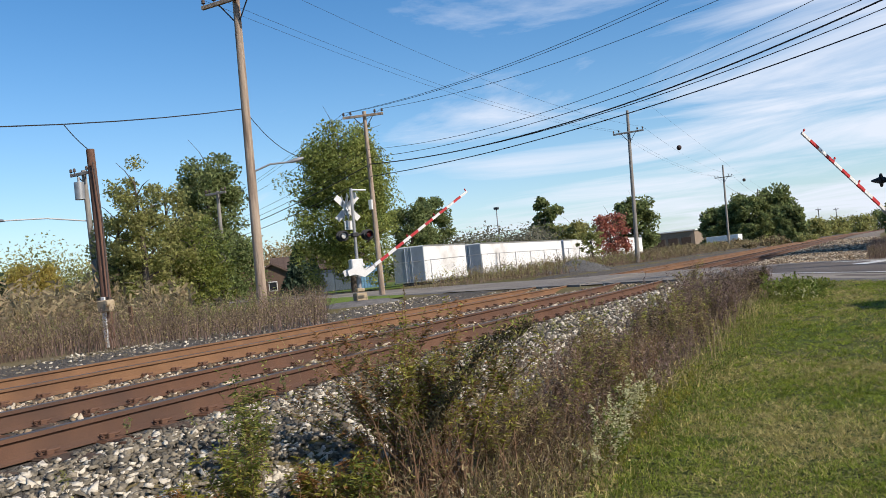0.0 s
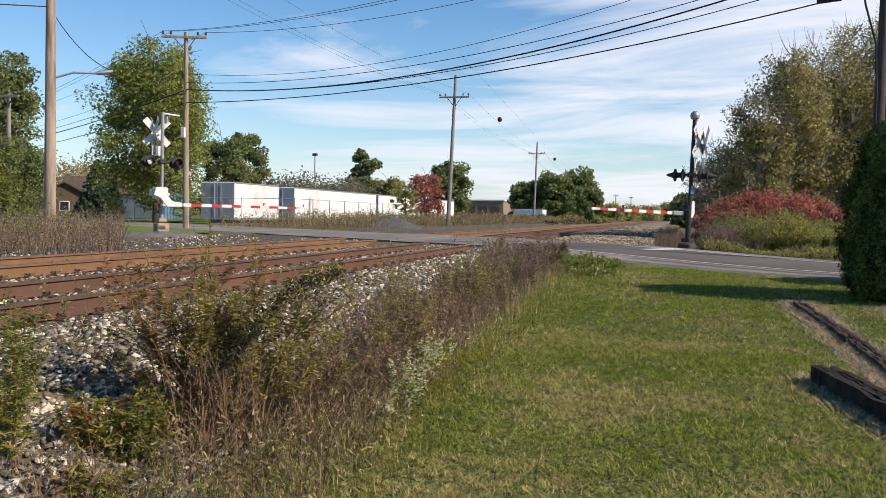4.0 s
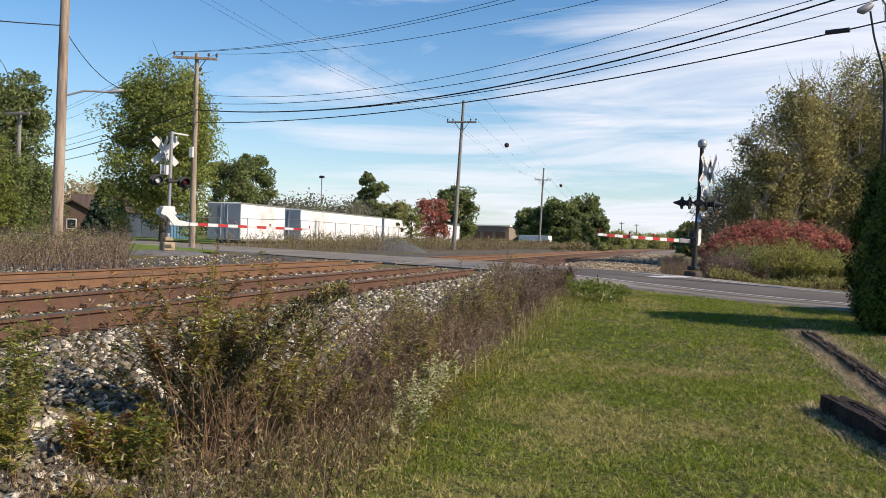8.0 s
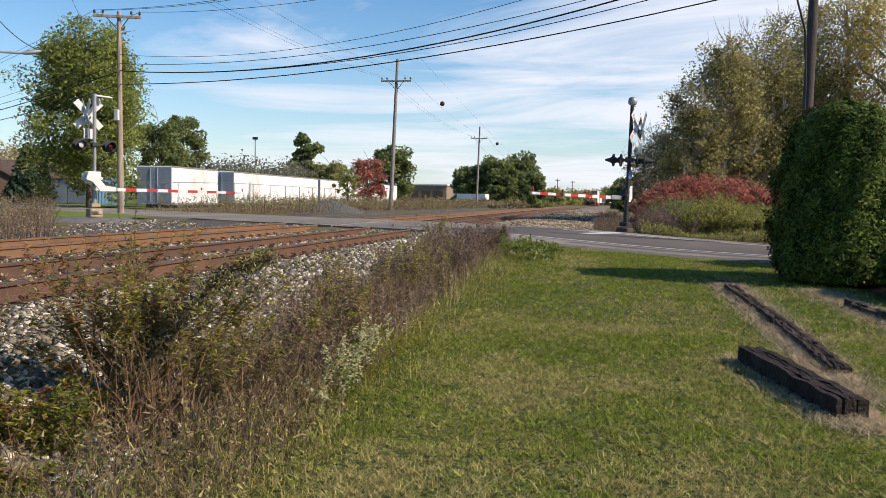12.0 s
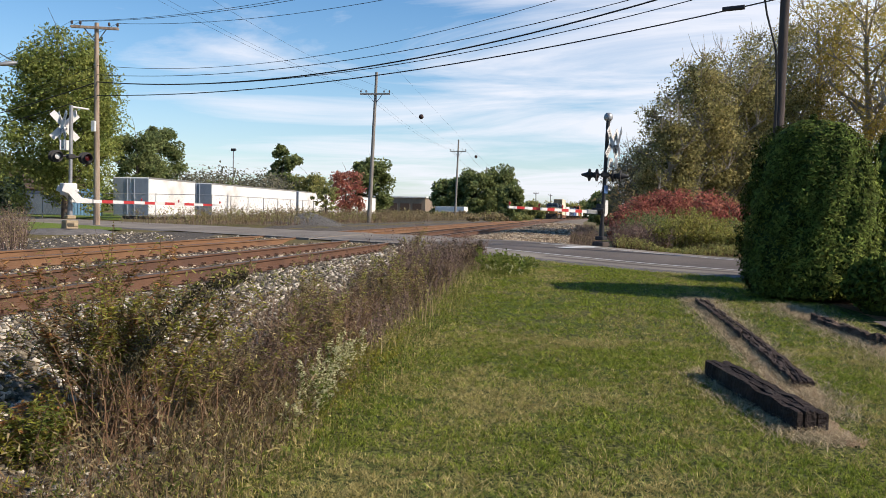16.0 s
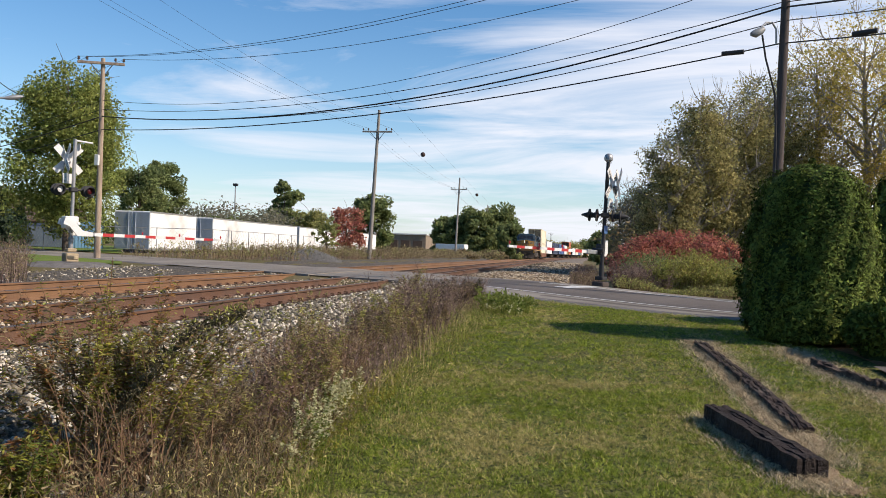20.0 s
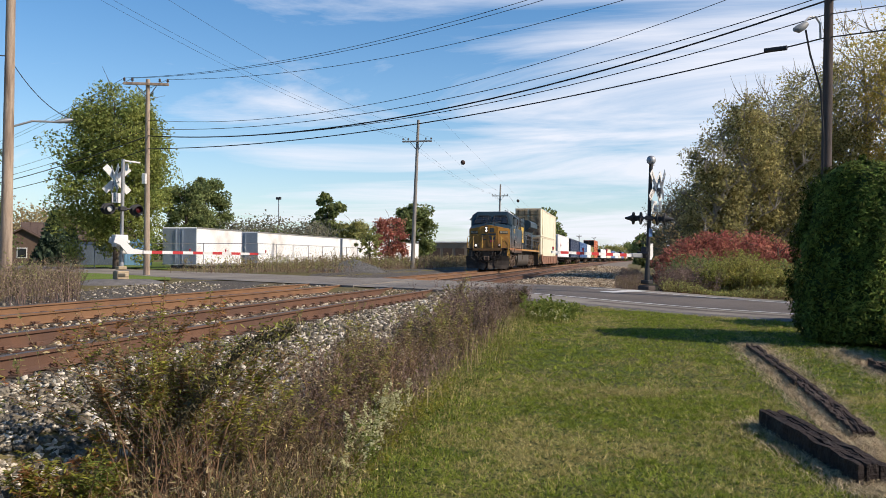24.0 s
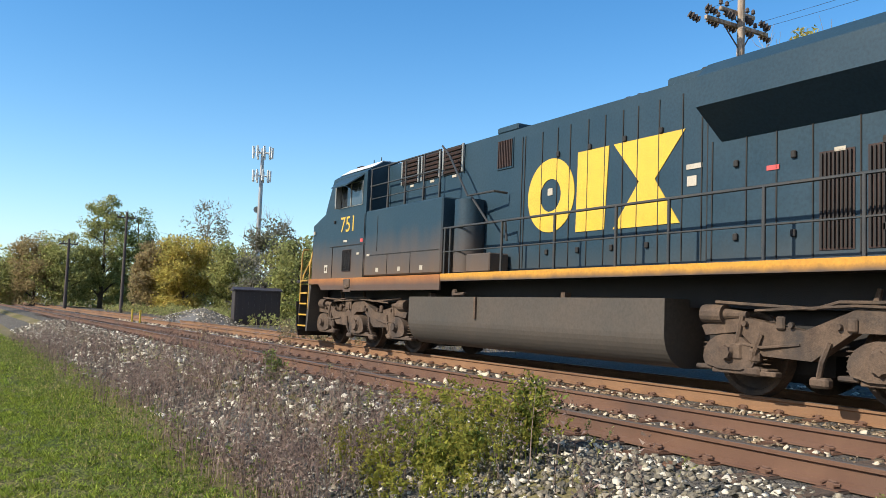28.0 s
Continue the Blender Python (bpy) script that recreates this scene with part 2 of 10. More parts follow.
def stone_mat(name, greys, pales, share, island=True):
    """Crushed stone: mostly greys, with a share of pale limestone among them, picked stone by stone."""
    m = material(name, greys[0], greys[1], 14, 0.92, bump=0.6, fine=60)
    nt = m.node_tree
    bs = nt.nodes["Principled BSDF"]
    grey = bs.inputs["Base Color"].links[0].from_socket
    src = nt.nodes.new("ShaderNodeNewGeometry" if island else "ShaderNodeObjectInfo")
    rnd = src.outputs["Random Per Island" if island else "Random"]
    cr = nt.nodes.new("ShaderNodeValToRGB")
    cr.color_ramp.interpolation = "CONSTANT"
    stops = [(0.0, 0.55), (0.2, 0.8), (0.4, 1.0), (0.6, 1.25)]
    cr.color_ramp.elements[0].color = (0.55, 0.55, 0.55, 1)
    cr.color_ramp.elements[1].position, cr.color_ramp.elements[1].color = 0.6 * (1 - share) / 0.8, (1.25, 1.2, 1.12, 1)
    for p, v in stops[1:3]:
        e = cr.color_ramp.elements.new(p * (1 - share) / 0.8)
        e.color = (v, v * 0.98, v * 0.95, 1)
    nt.links.new(rnd, cr.inputs[0])
    tint = nt.nodes.new("ShaderNodeMix")
    tint.data_type, tint.blend_type = "RGBA", "MULTIPLY"
    tint.inputs[0].default_value = 1.0
    nt.links.new(grey, tint.inputs[6])
    nt.links.new(cr.outputs[0], tint.inputs[7])
    pale = nt.nodes.new("ShaderNodeMix")
    pale.data_type = "RGBA"
    nz = nt.nodes.new("ShaderNodeTexNoise")
    nz.inputs["Scale"].default_value, nz.inputs["Detail"].default_value = 30.0, 4.0
    nt.links.new(nz.outputs[0], pale.inputs[0])
    pale.inputs[6].default_value, pale.inputs[7].default_value = (*pales[0], 1), (*pales[1], 1)
    gt = nt.nodes.new("ShaderNodeMath")
    gt.operation = "GREATER_THAN"
    gt.inputs[1].default_value = 1 - share
    nt.links.new(rnd, gt.inputs[0])
    both = nt.nodes.new("ShaderNodeMix")
    both.data_type = "RGBA"
    nt.links.new(gt.outputs[0], both.inputs[0])
    nt.links.new(tint.outputs[2], both.inputs[6])
    nt.links.new(pale.outputs[2], both.inputs[7])
    nt.links.new(both.outputs[2], bs.inputs["Base Color"])
    return m


M["stone"] = stone_mat("stone", ((0.30, 0.27, 0.215), (0.165, 0.147, 0.116)), ((0.70, 0.64, 0.53), (0.46, 0.41, 0.32)), 0.23)
M["stone_single"] = stone_mat("stone_single", ((0.30, 0.27, 0.215), (0.165, 0.147, 0.116)), ((0.70, 0.64, 0.53), (0.46, 0.41, 0.32)), 0.26, False)
M["stone_rusty"] = stone_mat("stone_rusty", ((0.34, 0.265, 0.18), (0.19, 0.135, 0.088)), ((0.66, 0.57, 0.43), (0.42, 0.34, 0.24)), 0.35)
M["leaf_green"] = leaf_mat("leaf_green", (0.21, 0.262, 0.07), (0.285, 0.30, 0.08))
M["leaf_maple"] = leaf_mat("leaf_maple", (0.245, 0.305, 0.09), (0.34, 0.36, 0.105), transl=0.5, island=0.5)
M["leaf_wood"] = leaf_mat("leaf_wood", (0.335, 0.325, 0.145), (0.42, 0.365, 0.165), transl=0.6, island=0.6)
M["leaf_dark"] = leaf_mat("leaf_dark", (0.19, 0.24, 0.095), (0.25, 0.285, 0.115), island=0.55)
M["leaf_gold"] = leaf_mat("leaf_gold", (0.52, 0.45, 0.13), (0.58, 0.46, 0.14), transl=0.68)
M["leaf_olive"] = leaf_mat("leaf_olive", (0.33, 0.355, 0.13), (0.41, 0.385, 0.15), transl=0.6, island=0.5)
M["leaf_brown"] = leaf_mat("leaf_brown", (0.36, 0.29, 0.15), (0.42, 0.32, 0.16), hue=0.02)
M["leaf_red"] = leaf_mat("leaf_red", (0.44, 0.155, 0.12), (0.50, 0.235, 0.165), island=0.5)
# near-black green: shade deep inside the evergreens, put into the colour
M["conifer_shade"] = leaf_mat("conifer_shade", (0.029, 0.055, 0.023), (0.042, 0.072, 0.026), transl=0.1)
M["leaf_cedar"] = leaf_mat("leaf_cedar", (0.048, 0.08, 0.015), (0.17, 0.215, 0.045), transl=0.05, island=0.75)
M["leaf_grey"] = leaf_mat("leaf_grey", (0.255, 0.238, 0.170), (0.187, 0.187, 0.128))
M["weed_brown"] = leaf_mat("weed_brown", (0.38, 0.305, 0.165), (0.22, 0.175, 0.10), hue=0.02, island=0.65, transl=0.35)
M["weed_green"] = leaf_mat("weed_green", (0.165, 0.225, 0.05), (0.23, 0.26, 0.065), hue=0.02, island=0.5)
M["weed_yellow"] = leaf_mat("weed_yellow", (0.351, 0.338, 0.065), (0.273, 0.260, 0.052), hue=0.02)
M["reed"] = leaf_mat("reed", (0.495, 0.405, 0.240), (0.375, 0.300, 0.180), hue=0.015)
M["grass_blade"] = material("grass_blade", (0.092, 0.155, 0.018), (0.39, 0.44, 0.075), 24, 0.8, bump=0.0, fine=5, island=0.65, hue=0.012, transl=0.35, spec=0.08)
M["grass_dry"] = material("grass_dry", (0.29, 0.255, 0.085), (0.66, 0.55, 0.25), 24, 0.8, bump=0.0, fine=5, island=0.5, hue=0.01, transl=0.3, spec=0.08)
M["weed_leaf"] = leaf_mat("weed_leaf", (0.28, 0.30, 0.078), (0.43, 0.39, 0.115), hue=0.02, island=0.6, transl=0.5)
M["weed_rust"] = leaf_mat("weed_rust", (0.36, 0.175, 0.07), (0.42, 0.25, 0.10), hue=0.015, island=0.5)
M["weed_stem"] = leaf_mat("weed_stem", (0.25, 0.155, 0.09), (0.16, 0.105, 0.065), hue=0.01, island=0.5, transl=0.1)
M["weed_mauve"] = leaf_mat("weed_mauve", (0.30, 0.215, 0.175), (0.19, 0.135, 0.115), hue=0.015, island=0.6, transl=0.3)
M["leaf_spruce"] = leaf_mat("leaf_spruce", (0.055, 0.085, 0.055), (0.08, 0.11, 0.065), transl=0.15, island=0.5)
M["weed_dark"] = leaf_mat("weed_dark", (0.085, 0.075, 0.045), (0.125, 0.105, 0.06), island=0.4, transl=0.2)
M["petal"] = leaf_mat("petal", (0.74, 0.73, 0.48), (0.66, 0.64, 0.36), hue=0.01, island=0.15)

# ---- mesh building ----
class Mesh:
    """Collects simple solids into one mesh."""

    def __init__(self):
        self.v, self.f, self.mi = [], [], []

    def add(self, vs, fs, mi=0):
        o = len(self.v)
        self.v += [tuple(p) for p in vs]
        self.f += [tuple(i + o for i in q) for q in fs]
        self.mi += [mi] * len(fs)
        return self

    def box(self, c, s, m=None, mi=0, ch=0.0):
        """A box round the point c with the sizes s; ch chamfers its edges."""
        x, y, z = (0.5 * a for a in s)
        if ch <= 0:
            vs = [(i * x, j * y, k * z) for i in (-1, 1) for j in (-1, 1) for k in (-1, 1)]
            fs = [(0, 1, 3, 2), (4, 6, 7, 5), (0, 4, 5, 1), (2, 3, 7, 6), (0, 2, 6, 4), (1, 5, 7, 3)]
        else:
            ch = min(ch, 0.45 * min(s))
            vs, key = [], {}
            for i in (-1, 1):
                for j in (-1, 1):
                    for k in (-1, 1):
                        for ax in range(3):
                            key[i, j, k, ax] = len(vs)
                            p = [i * (x - ch), j * (y - ch), k * (z - ch)]
                            p[ax] = (i * x, j * y, k * z)[ax]
                            vs.append(tuple(p))
            K = lambda i, j, k, a: key[i, j, k, a]
            fs = []
            for a in (-1, 1):
                q = [K(a, -1, -1, 0), K(a, 1, -1, 0), K(a, 1, 1, 0), K(a, -1, 1, 0)]
                fs.append(tuple(q if a > 0 else q[::-1]))
                q = [K(-1, a, -1, 1), K(-1, a, 1, 1), K(1, a, 1, 1), K(1, a, -1, 1)]
                fs.append(tuple(q if a > 0 else q[::-1]))
                q = [K(-1, -1, a, 2), K(1, -1, a, 2), K(1, 1, a, 2), K(-1, 1, a, 2)]
                fs.append(tuple(q if a > 0 else q[::-1]))
                for b in (-1, 1):
                    fs.append((K(a, b, -1, 0), K(a, b, -1, 1), K(a, b, 1, 1), K(a, b, 1, 0)))
                    fs.append((K(a, -1, b, 0), K(a, -1, b, 2), K(a, 1, b, 2), K(a, 1, b, 0)))
                    fs.append((K(-1, a, b, 1), K(-1, a, b, 2), K(1, a, b, 2), K(1, a, b, 1)))
                    for d in (-1, 1):
                        fs.append((K(a, b, d, 0), K(a, b, d, 1), K(a, b, d, 2)))
        m = (Matrix.Translation(c) @ m) if m is not None else Matrix.Translation(c)
        return self.add([m @ Vector(p) for p in vs], fs, mi)

    def tube(self, pts, r, n=8, mi=0, r1=None, cap=True):
        """A round bar along the points; r to r1, or a radius for each point."""
        pts = [Vector(p) for p in pts]
        k = len(pts)
        rs = list(r) if isinstance(r, (list, tuple)) else [r + ((r if r1 is None else r1) - r) * i / max(k - 1, 1) for i in range(k)]
        vs, fs = [], []
        side = None
        for i, p in enumerate(pts):
            d = (pts[min(i + 1, k - 1)] - pts[max(i - 1, 0)]).normalized()
            if side is None or abs(side.dot(d)) > 0.98:
                side = Vector((0, 0, 1)) if abs(d.z) < 0.9 else Vector((1, 0, 0))
            a = (side - d * side.dot(d)).normalized()
            side = a
            b = d.cross(a)
            for j in range(n):
                t = 2 * math.pi * j / n
                vs.append(p + (a * math.cos(t) + b * math.sin(t)) * rs[i])
        for i in range(k - 1):
            for j in range(n):
                fs.append((i * n + j, i * n + (j + 1) % n, (i + 1) * n + (j + 1) % n, (i + 1) * n + j))
        if cap:
            fs.append(tuple(range(n))[::-1])
            fs.append(tuple((k - 1) * n + j for j in range(n)))
        return self.add(vs, fs, mi)

    def prism(self, outline, axis, lo, hi, mi=0, m=None):
        """A flat outline of (a, b) pairs pushed along an axis 'x', 'y' or 'z' from lo to hi."""
        put = {"x": lambda a, b, h: (h, a, b), "y": lambda a, b, h: (a, h, b), "z": lambda a, b, h: (a, b, h)}[axis]
        n = len(outline)
        area = sum(outline[i][0] * outline[(i + 1) % n][1] - outline[(i + 1) % n][0] * outline[i][1] for i in range(n))
        if (area < 0) != (axis == "y"):
            outline = outline[::-1]
        vs = [put(a, b, lo) for a, b in outline] + [put(a, b, hi) for a, b in outline]
        if m is not None:
            vs = [m @ Vector(p) for p in vs]
        fs = [tuple(range(n))[::-1], tuple(range(n, 2 * n))]
        fs += [(i, (i + 1) % n, n + (i + 1) % n, n + i) for i in range(n)]
        return self.add(vs, fs, mi)

    def lathe(self, prof, n=16, m=None, mi=0):
        """A profile of (radius, height) turned about z."""
        vs = [(r * math.cos(2 * math.pi * j / n), r * math.sin(2 * math.pi * j / n), z) for r, z in prof for j in range(n)]
        if m is not None:
            vs = [m @ Vector(p) for p in vs]
        fs = [(i * n + j, i * n + (j + 1) % n, (i + 1) * n + (j + 1) % n, (i + 1) * n + j) for i in range(len(prof) - 1) for j in range(n)]
        return self.add(vs, fs, mi)

    def data(self, name, mats, smooth=False):
        me = bpy.data.meshes.new(name)
        me.from_pydata(self.v, [], self.f)
        for mt in mats if isinstance(mats, (list, tuple)) else [mats]:
            me.materials.append(mt)
        if any(self.mi):
            me.polygons.foreach_set("material_index", self.mi)
        if smooth:
            me.polygons.foreach_set("use_smooth", [True] * len(me.polygons))
            me.set_sharp_from_angle(angle=radians(40))
        me.update()
        return me


def part(name, mesh, mats, parent=None, label="", smooth=False, at=None):
    ob = new(name, mesh.data(name, mats, smooth) if isinstance(mesh, Mesh) else mesh)
    if parent is not None:
        ob.parent = parent
    if at is not None:
        ob.matrix_basis = at
    return tagged(ob, label)


def thing(name, label, category, at=None, group="", kind=""):
    ob = new(name)
    ob.empty_display_size = 0.2
    if at is not None:
        ob.matrix_basis = at
    return tagged(ob, label, category, group, kind)


def np_mesh(name, verts, faces, mat, mi=None):
    """A mesh from arrays: verts (n, 3), faces (m, 3 or 4) or a list of such."""
    me = bpy.data.meshes.new(name)
    sets = faces if isinstance(faces, list) else [faces]
    total = np.concatenate([np.full(len(f), f.shape[1], dtype=np.int32) for f in sets])
    loops = np.concatenate([np.asarray(f, dtype=np.int32).ravel() for f in sets])
    me.vertices.add(len(verts))
    me.vertices.foreach_set("co", np.ascontiguousarray(verts, dtype=np.float32).ravel())
    me.loops.add(len(loops))
    me.loops.foreach_set("vertex_index", loops)
    me.polygons.add(len(total))
    me.polygons.foreach_set("loop_start", np.concatenate([[0], np.cumsum(total)[:-1]]).astype(np.int32))
    me.polygons.foreach_set("loop_total", total)
    for mt in mat if isinstance(mat, (list, tuple)) else [mat]:
        me.materials.append(mt)
    if mi is not None:
        me.polygons.foreach_set("material_index", mi.astype(np.int32))
    me.update(calc_edges=True)
    return me


def polar(az, r, z=0.0):
    """A place r metres from where the walker stands, az degrees to the left of the tracks' far end."""
    return Vector((-math.sin(radians(az)) * r, math.cos(radians(az)) * r, z))


def smooth01(v):
    v = np.clip(v, 0, 1)
    return v * v * (3 - 2 * v)


# ---- the lie of the land ----
RAIL_Z = 0.744                 # top of the rails
T1, T2 = -6.174, -9.811        # middle of the near and the far track
GAUGE = 1.505                  # between the middles of the rail heads


def line_bend(y):
    """How far the line has swung to the right, far off."""
    return 0.57 * np.logaddexp(0.0, (np.asarray(y, float) - 190.0) / 15.0)


RD = (0.829, -0.559)           # the road runs this way, down to the right
RN = (0.559, 0.829)            # across it, away from the walker
ROAD_NEAR, ROAD_FAR = 16.2, 22.75


def road_z(u):
    """Height of the road by the way along it."""
    u = np.asarray(u, float)
    return RAIL_Z - 0.01 - 0.23 * smooth01((u + 18.0) / 10.0) - 0.12 * smooth01((u + 8.0) / 25.0) + 0.02 * smooth01((-27 - u) / 10)


def land_z(x, y):
    """Height of the ground: lawn, track bed, far side, and the strip that the road lies on."""
    x, y = np.asarray(x, float), np.asarray(y, float)
    lawn = 0.44 * smooth01((y - 3.0) / 13.0)
    bed = RAIL_Z - 0.24
    far = 0.55 + 0.25 * smooth01((y - 15) / 20)
    z = lawn + (bed - 0.04 - lawn) * smooth01((-2.95 - x) / 1.35)
    z = np.where(x < -12.0, (bed - 0.04) + (far - bed + 0.04) * smooth01((-12.0 - x) / 3.0), z)
    u, n = RD[0] * x + RD[1] * y, RN[0] * x + RN[1] * y
    w = smooth01((n - ROAD_NEAR + 2.0) / 1.8) * smooth01((ROAD_FAR + 2.0 - n) / 1.8)
    z = z + (road_z(u) - 0.05 - z) * w
    swell = 0.5 * np.sin(1.9 * x + 0.7 * y + 1.3) * np.sin(0.8 * x - 1.6 * y) + 0.5 * np.sin(1.1 * x + 2.3 * y)
    z = z + 0.022 * swell * smooth01((x + 2.6) / 0.6) * (1 - w) * smooth01((60 - np.abs(x)) / 20)
    beyond = smooth01((n - ROAD_FAR - 1.0) / 3.0) * smooth01((x + 3.5) / 2.5)
    return z + (0.5 - z) * beyond * smooth01((200 - x) / 100)


def grid_sheet(xs, ys):
    X, Y = np.meshgrid(xs, ys)
    v = np.stack([X.ravel(), Y.ravel(), np.zeros(X.size)], -1)
    nx, ny = len(xs), len(ys)
    i = (np.arange(ny - 1)[:, None] * nx + np.arange(nx - 1)[None, :]).ravel()
    return v, np.stack([i, i + 1, i + 1 + nx, i + nx], -1)


def ground_material():
    m = material("ground_cover", (0.17, 0.135, 0.065), (0.13, 0.12, 0.045), 0.35, 0.95, bump=0.7, fine=18, dirt=(0.19, 0.15, 0.09), dist=0.05)
    nt = m.node_tree
    bs = nt.nodes["Principled BSDF"]
    field = bs.inputs["Base Color"].links[0].from_socket
    geo = nt.nodes.new("ShaderNodeNewGeometry")
    sp = nt.nodes.new("ShaderNodeSeparateXYZ")
    nt.links.new(geo.outputs["Position"], sp.inputs[0])

    def step(sock, lo, hi):
        n = nt.nodes.new("ShaderNodeMapRange")
        n.inputs[1].default_value, n.inputs[2].default_value = lo, hi
        nt.links.new(sock, n.inputs[0])
        return n.outputs[0]

    def mul(a, b):
        n = nt.nodes.new("ShaderNodeMath")
        n.operation = "MULTIPLY"
        nt.links.new(a, n.inputs[0])
        nt.links.new(b, n.inputs[1])
        return n.outputs[0]

    # mown lawn on the walker's side of the road
    mask = mul(mul(step(sp.outputs[0], -2.6, -1.5), step(sp.outputs[1], 24.0, 19.0)), step(sp.outputs[0], 60.0, 40.0))
    no = nt.nodes.new("ShaderNodeTexNoise")
    no.inputs["Scale"].default_value, no.inputs["Detail"].default_value = 0.7, 6.0
    nt.links.new(geo.outputs["Position"], no.inputs["Vector"])
    lawn = nt.nodes.new("ShaderNodeMix")
    lawn.data_type = "RGBA"
    nt.links.new(step(no.outputs[0], 0.38, 0.68), lawn.inputs[0])
    lawn.inputs[6].default_value, lawn.inputs[7].default_value = (0.11, 0.145, 0.028, 1), (0.24, 0.20, 0.075, 1)
    both = nt.nodes.new("ShaderNodeMix")
    both.data_type = "RGBA"
    nt.links.new(mask, both.inputs[0])
    nt.links.new(field, both.inputs[6])
    # light and dark tufts a few centimetres wide
    tuft = nt.nodes.new("ShaderNodeTexNoise")
    tuft.inputs["Scale"].default_value, tuft.inputs["Detail"].default_value = 34.0, 4.0
    nt.links.new(geo.outputs["Position"], tuft.inputs["Vector"])
    mott = nt.nodes.new("ShaderNodeMix")
    mott.data_type = "RGBA"
    nt.links.new(step(tuft.outputs[0], 0.42, 0.60), mott.inputs[0])
    mott.inputs[6].default_value = (0.026, 0.034, 0.010, 1)
    nt.links.new(lawn.outputs[2], mott.inputs[7])
    nt.links.new(mott.outputs[2], both.inputs[7])
    nt.links.new(both.outputs[2], bs.inputs["Base Color"])
    return m


# ---- ground, road, track bed ----
near_x = np.concatenate([[-3000, -1500, -700, -400, -250, -160, -110, -80, -60, -48], np.arange(-40, -14, 1.0), np.arange(-14, 8, 0.35), np.arange(8, 40, 1.5), [45, 60, 90, 150, 300, 700, 1500, 3000]])
near_y = np.concatenate([[-3000, -1500, -700, -400, -250, -160, -110, -80], np.arange(-60, -12, 2.0), np.arange(-12, 42, 0.5), np.arange(42, 80, 2.0), [90, 110, 140, 200, 300, 450, 700, 1500, 3000]])
gv, gf = grid_sheet(near_x, near_y)
gv[:, 2] = land_z(gv[:, 0], gv[:, 1])
M["ground"] = ground_material()
tagged(part("ground", np_mesh("ground", gv, gf, M["ground"]), None), "mown green lawn and rough weedy field", "ground", kind="structure")


def road_ribbon(name, n0, n1, u0, u1, lift, mat, label, cat, parent=None, step_len=1.0, tilt=0.0):
    us = np.linspace(u0, u1, max(int((u1 - u0) / step_len), 2))
    ns = np.linspace(n0, n1, max(int((n1 - n0) / 1.2), 1) + 1)
    vs = np.array([(RD[0] * u + RN[0] * n, RD[1] * u + RN[1] * n, float(road_z(u)) + lift + tilt * (n - n0)) for u in us for n in ns])
    k = len(ns)
    i = (np.arange(len(us) - 1)[:, None] * k + np.arange(k - 1)[None, :]).ravel()
    fs = np.stack([i, i + k, i + k + 1, i + 1], -1)
    return tagged(part(name, np_mesh(name, vs, fs, mat), None, parent), label, cat, kind="" if parent else "structure")


road = road_ribbon("road", ROAD_NEAR, ROAD_FAR, -150, 120, -0.012, M["asphalt"], "grey asphalt road with white edge lines", "road")
road_ribbon("lane", 17.5, 21.9, -18, 120, -0.006, M["asphalt_lane"], "", "", road)
for a, b, u1 in ((17.60, 17.74, 120), (21.62, 21.76, 120)):
    road_ribbon("edge_line", a, b, -16.2, u1, 0.0, M["white_line"], "", "", road)
road_ribbon("stop_line", 20.4, 22.3, -14.7, -14.2, 0.0, M["white_line"], "", "", road)
road_ribbon("tar_strip", 16.75, 17.15, -12.5, 40, -0.006, M["asphalt_lane"], "dark patched asphalt strip", "", road)

for a, b in ((-14.5, 120), (-150, -30)):
    road_ribbon("near_shoulder", ROAD_NEAR - 1.0, ROAD_NEAR + 0.02, a, b, -0.125, M["gravel_dust"], "grey gravel shoulder", "", road, tilt=0.11)
for a, b in ((-13.0, 120), (-150, -32)):
    road_ribbon("far_shoulder", ROAD_FAR - 0.02, ROAD_FAR + 0.9, a, b, -0.013, M["gravel_dust"], "grey gravel shoulder", "", road, tilt=-0.12)

# ballast: a bed with sloping shoulders, cut where the road crosses
ax = np.array([-16.4, -15.0, -13.6, -12.7, -11.9, -11.55, -9.8, -8.6, -7.9, -7.3, -6.2, -4.75, -4.35, -3.9, -3.45, -3.05, -2.8])
az = np.array([-0.70, -0.58, -0.52, -0.40, -0.27, -0.20, -0.19, -0.19, -0.21, -0.19, -0.19, -0.20, -0.27, -0.40, -0.54, -0.68, -0.85])


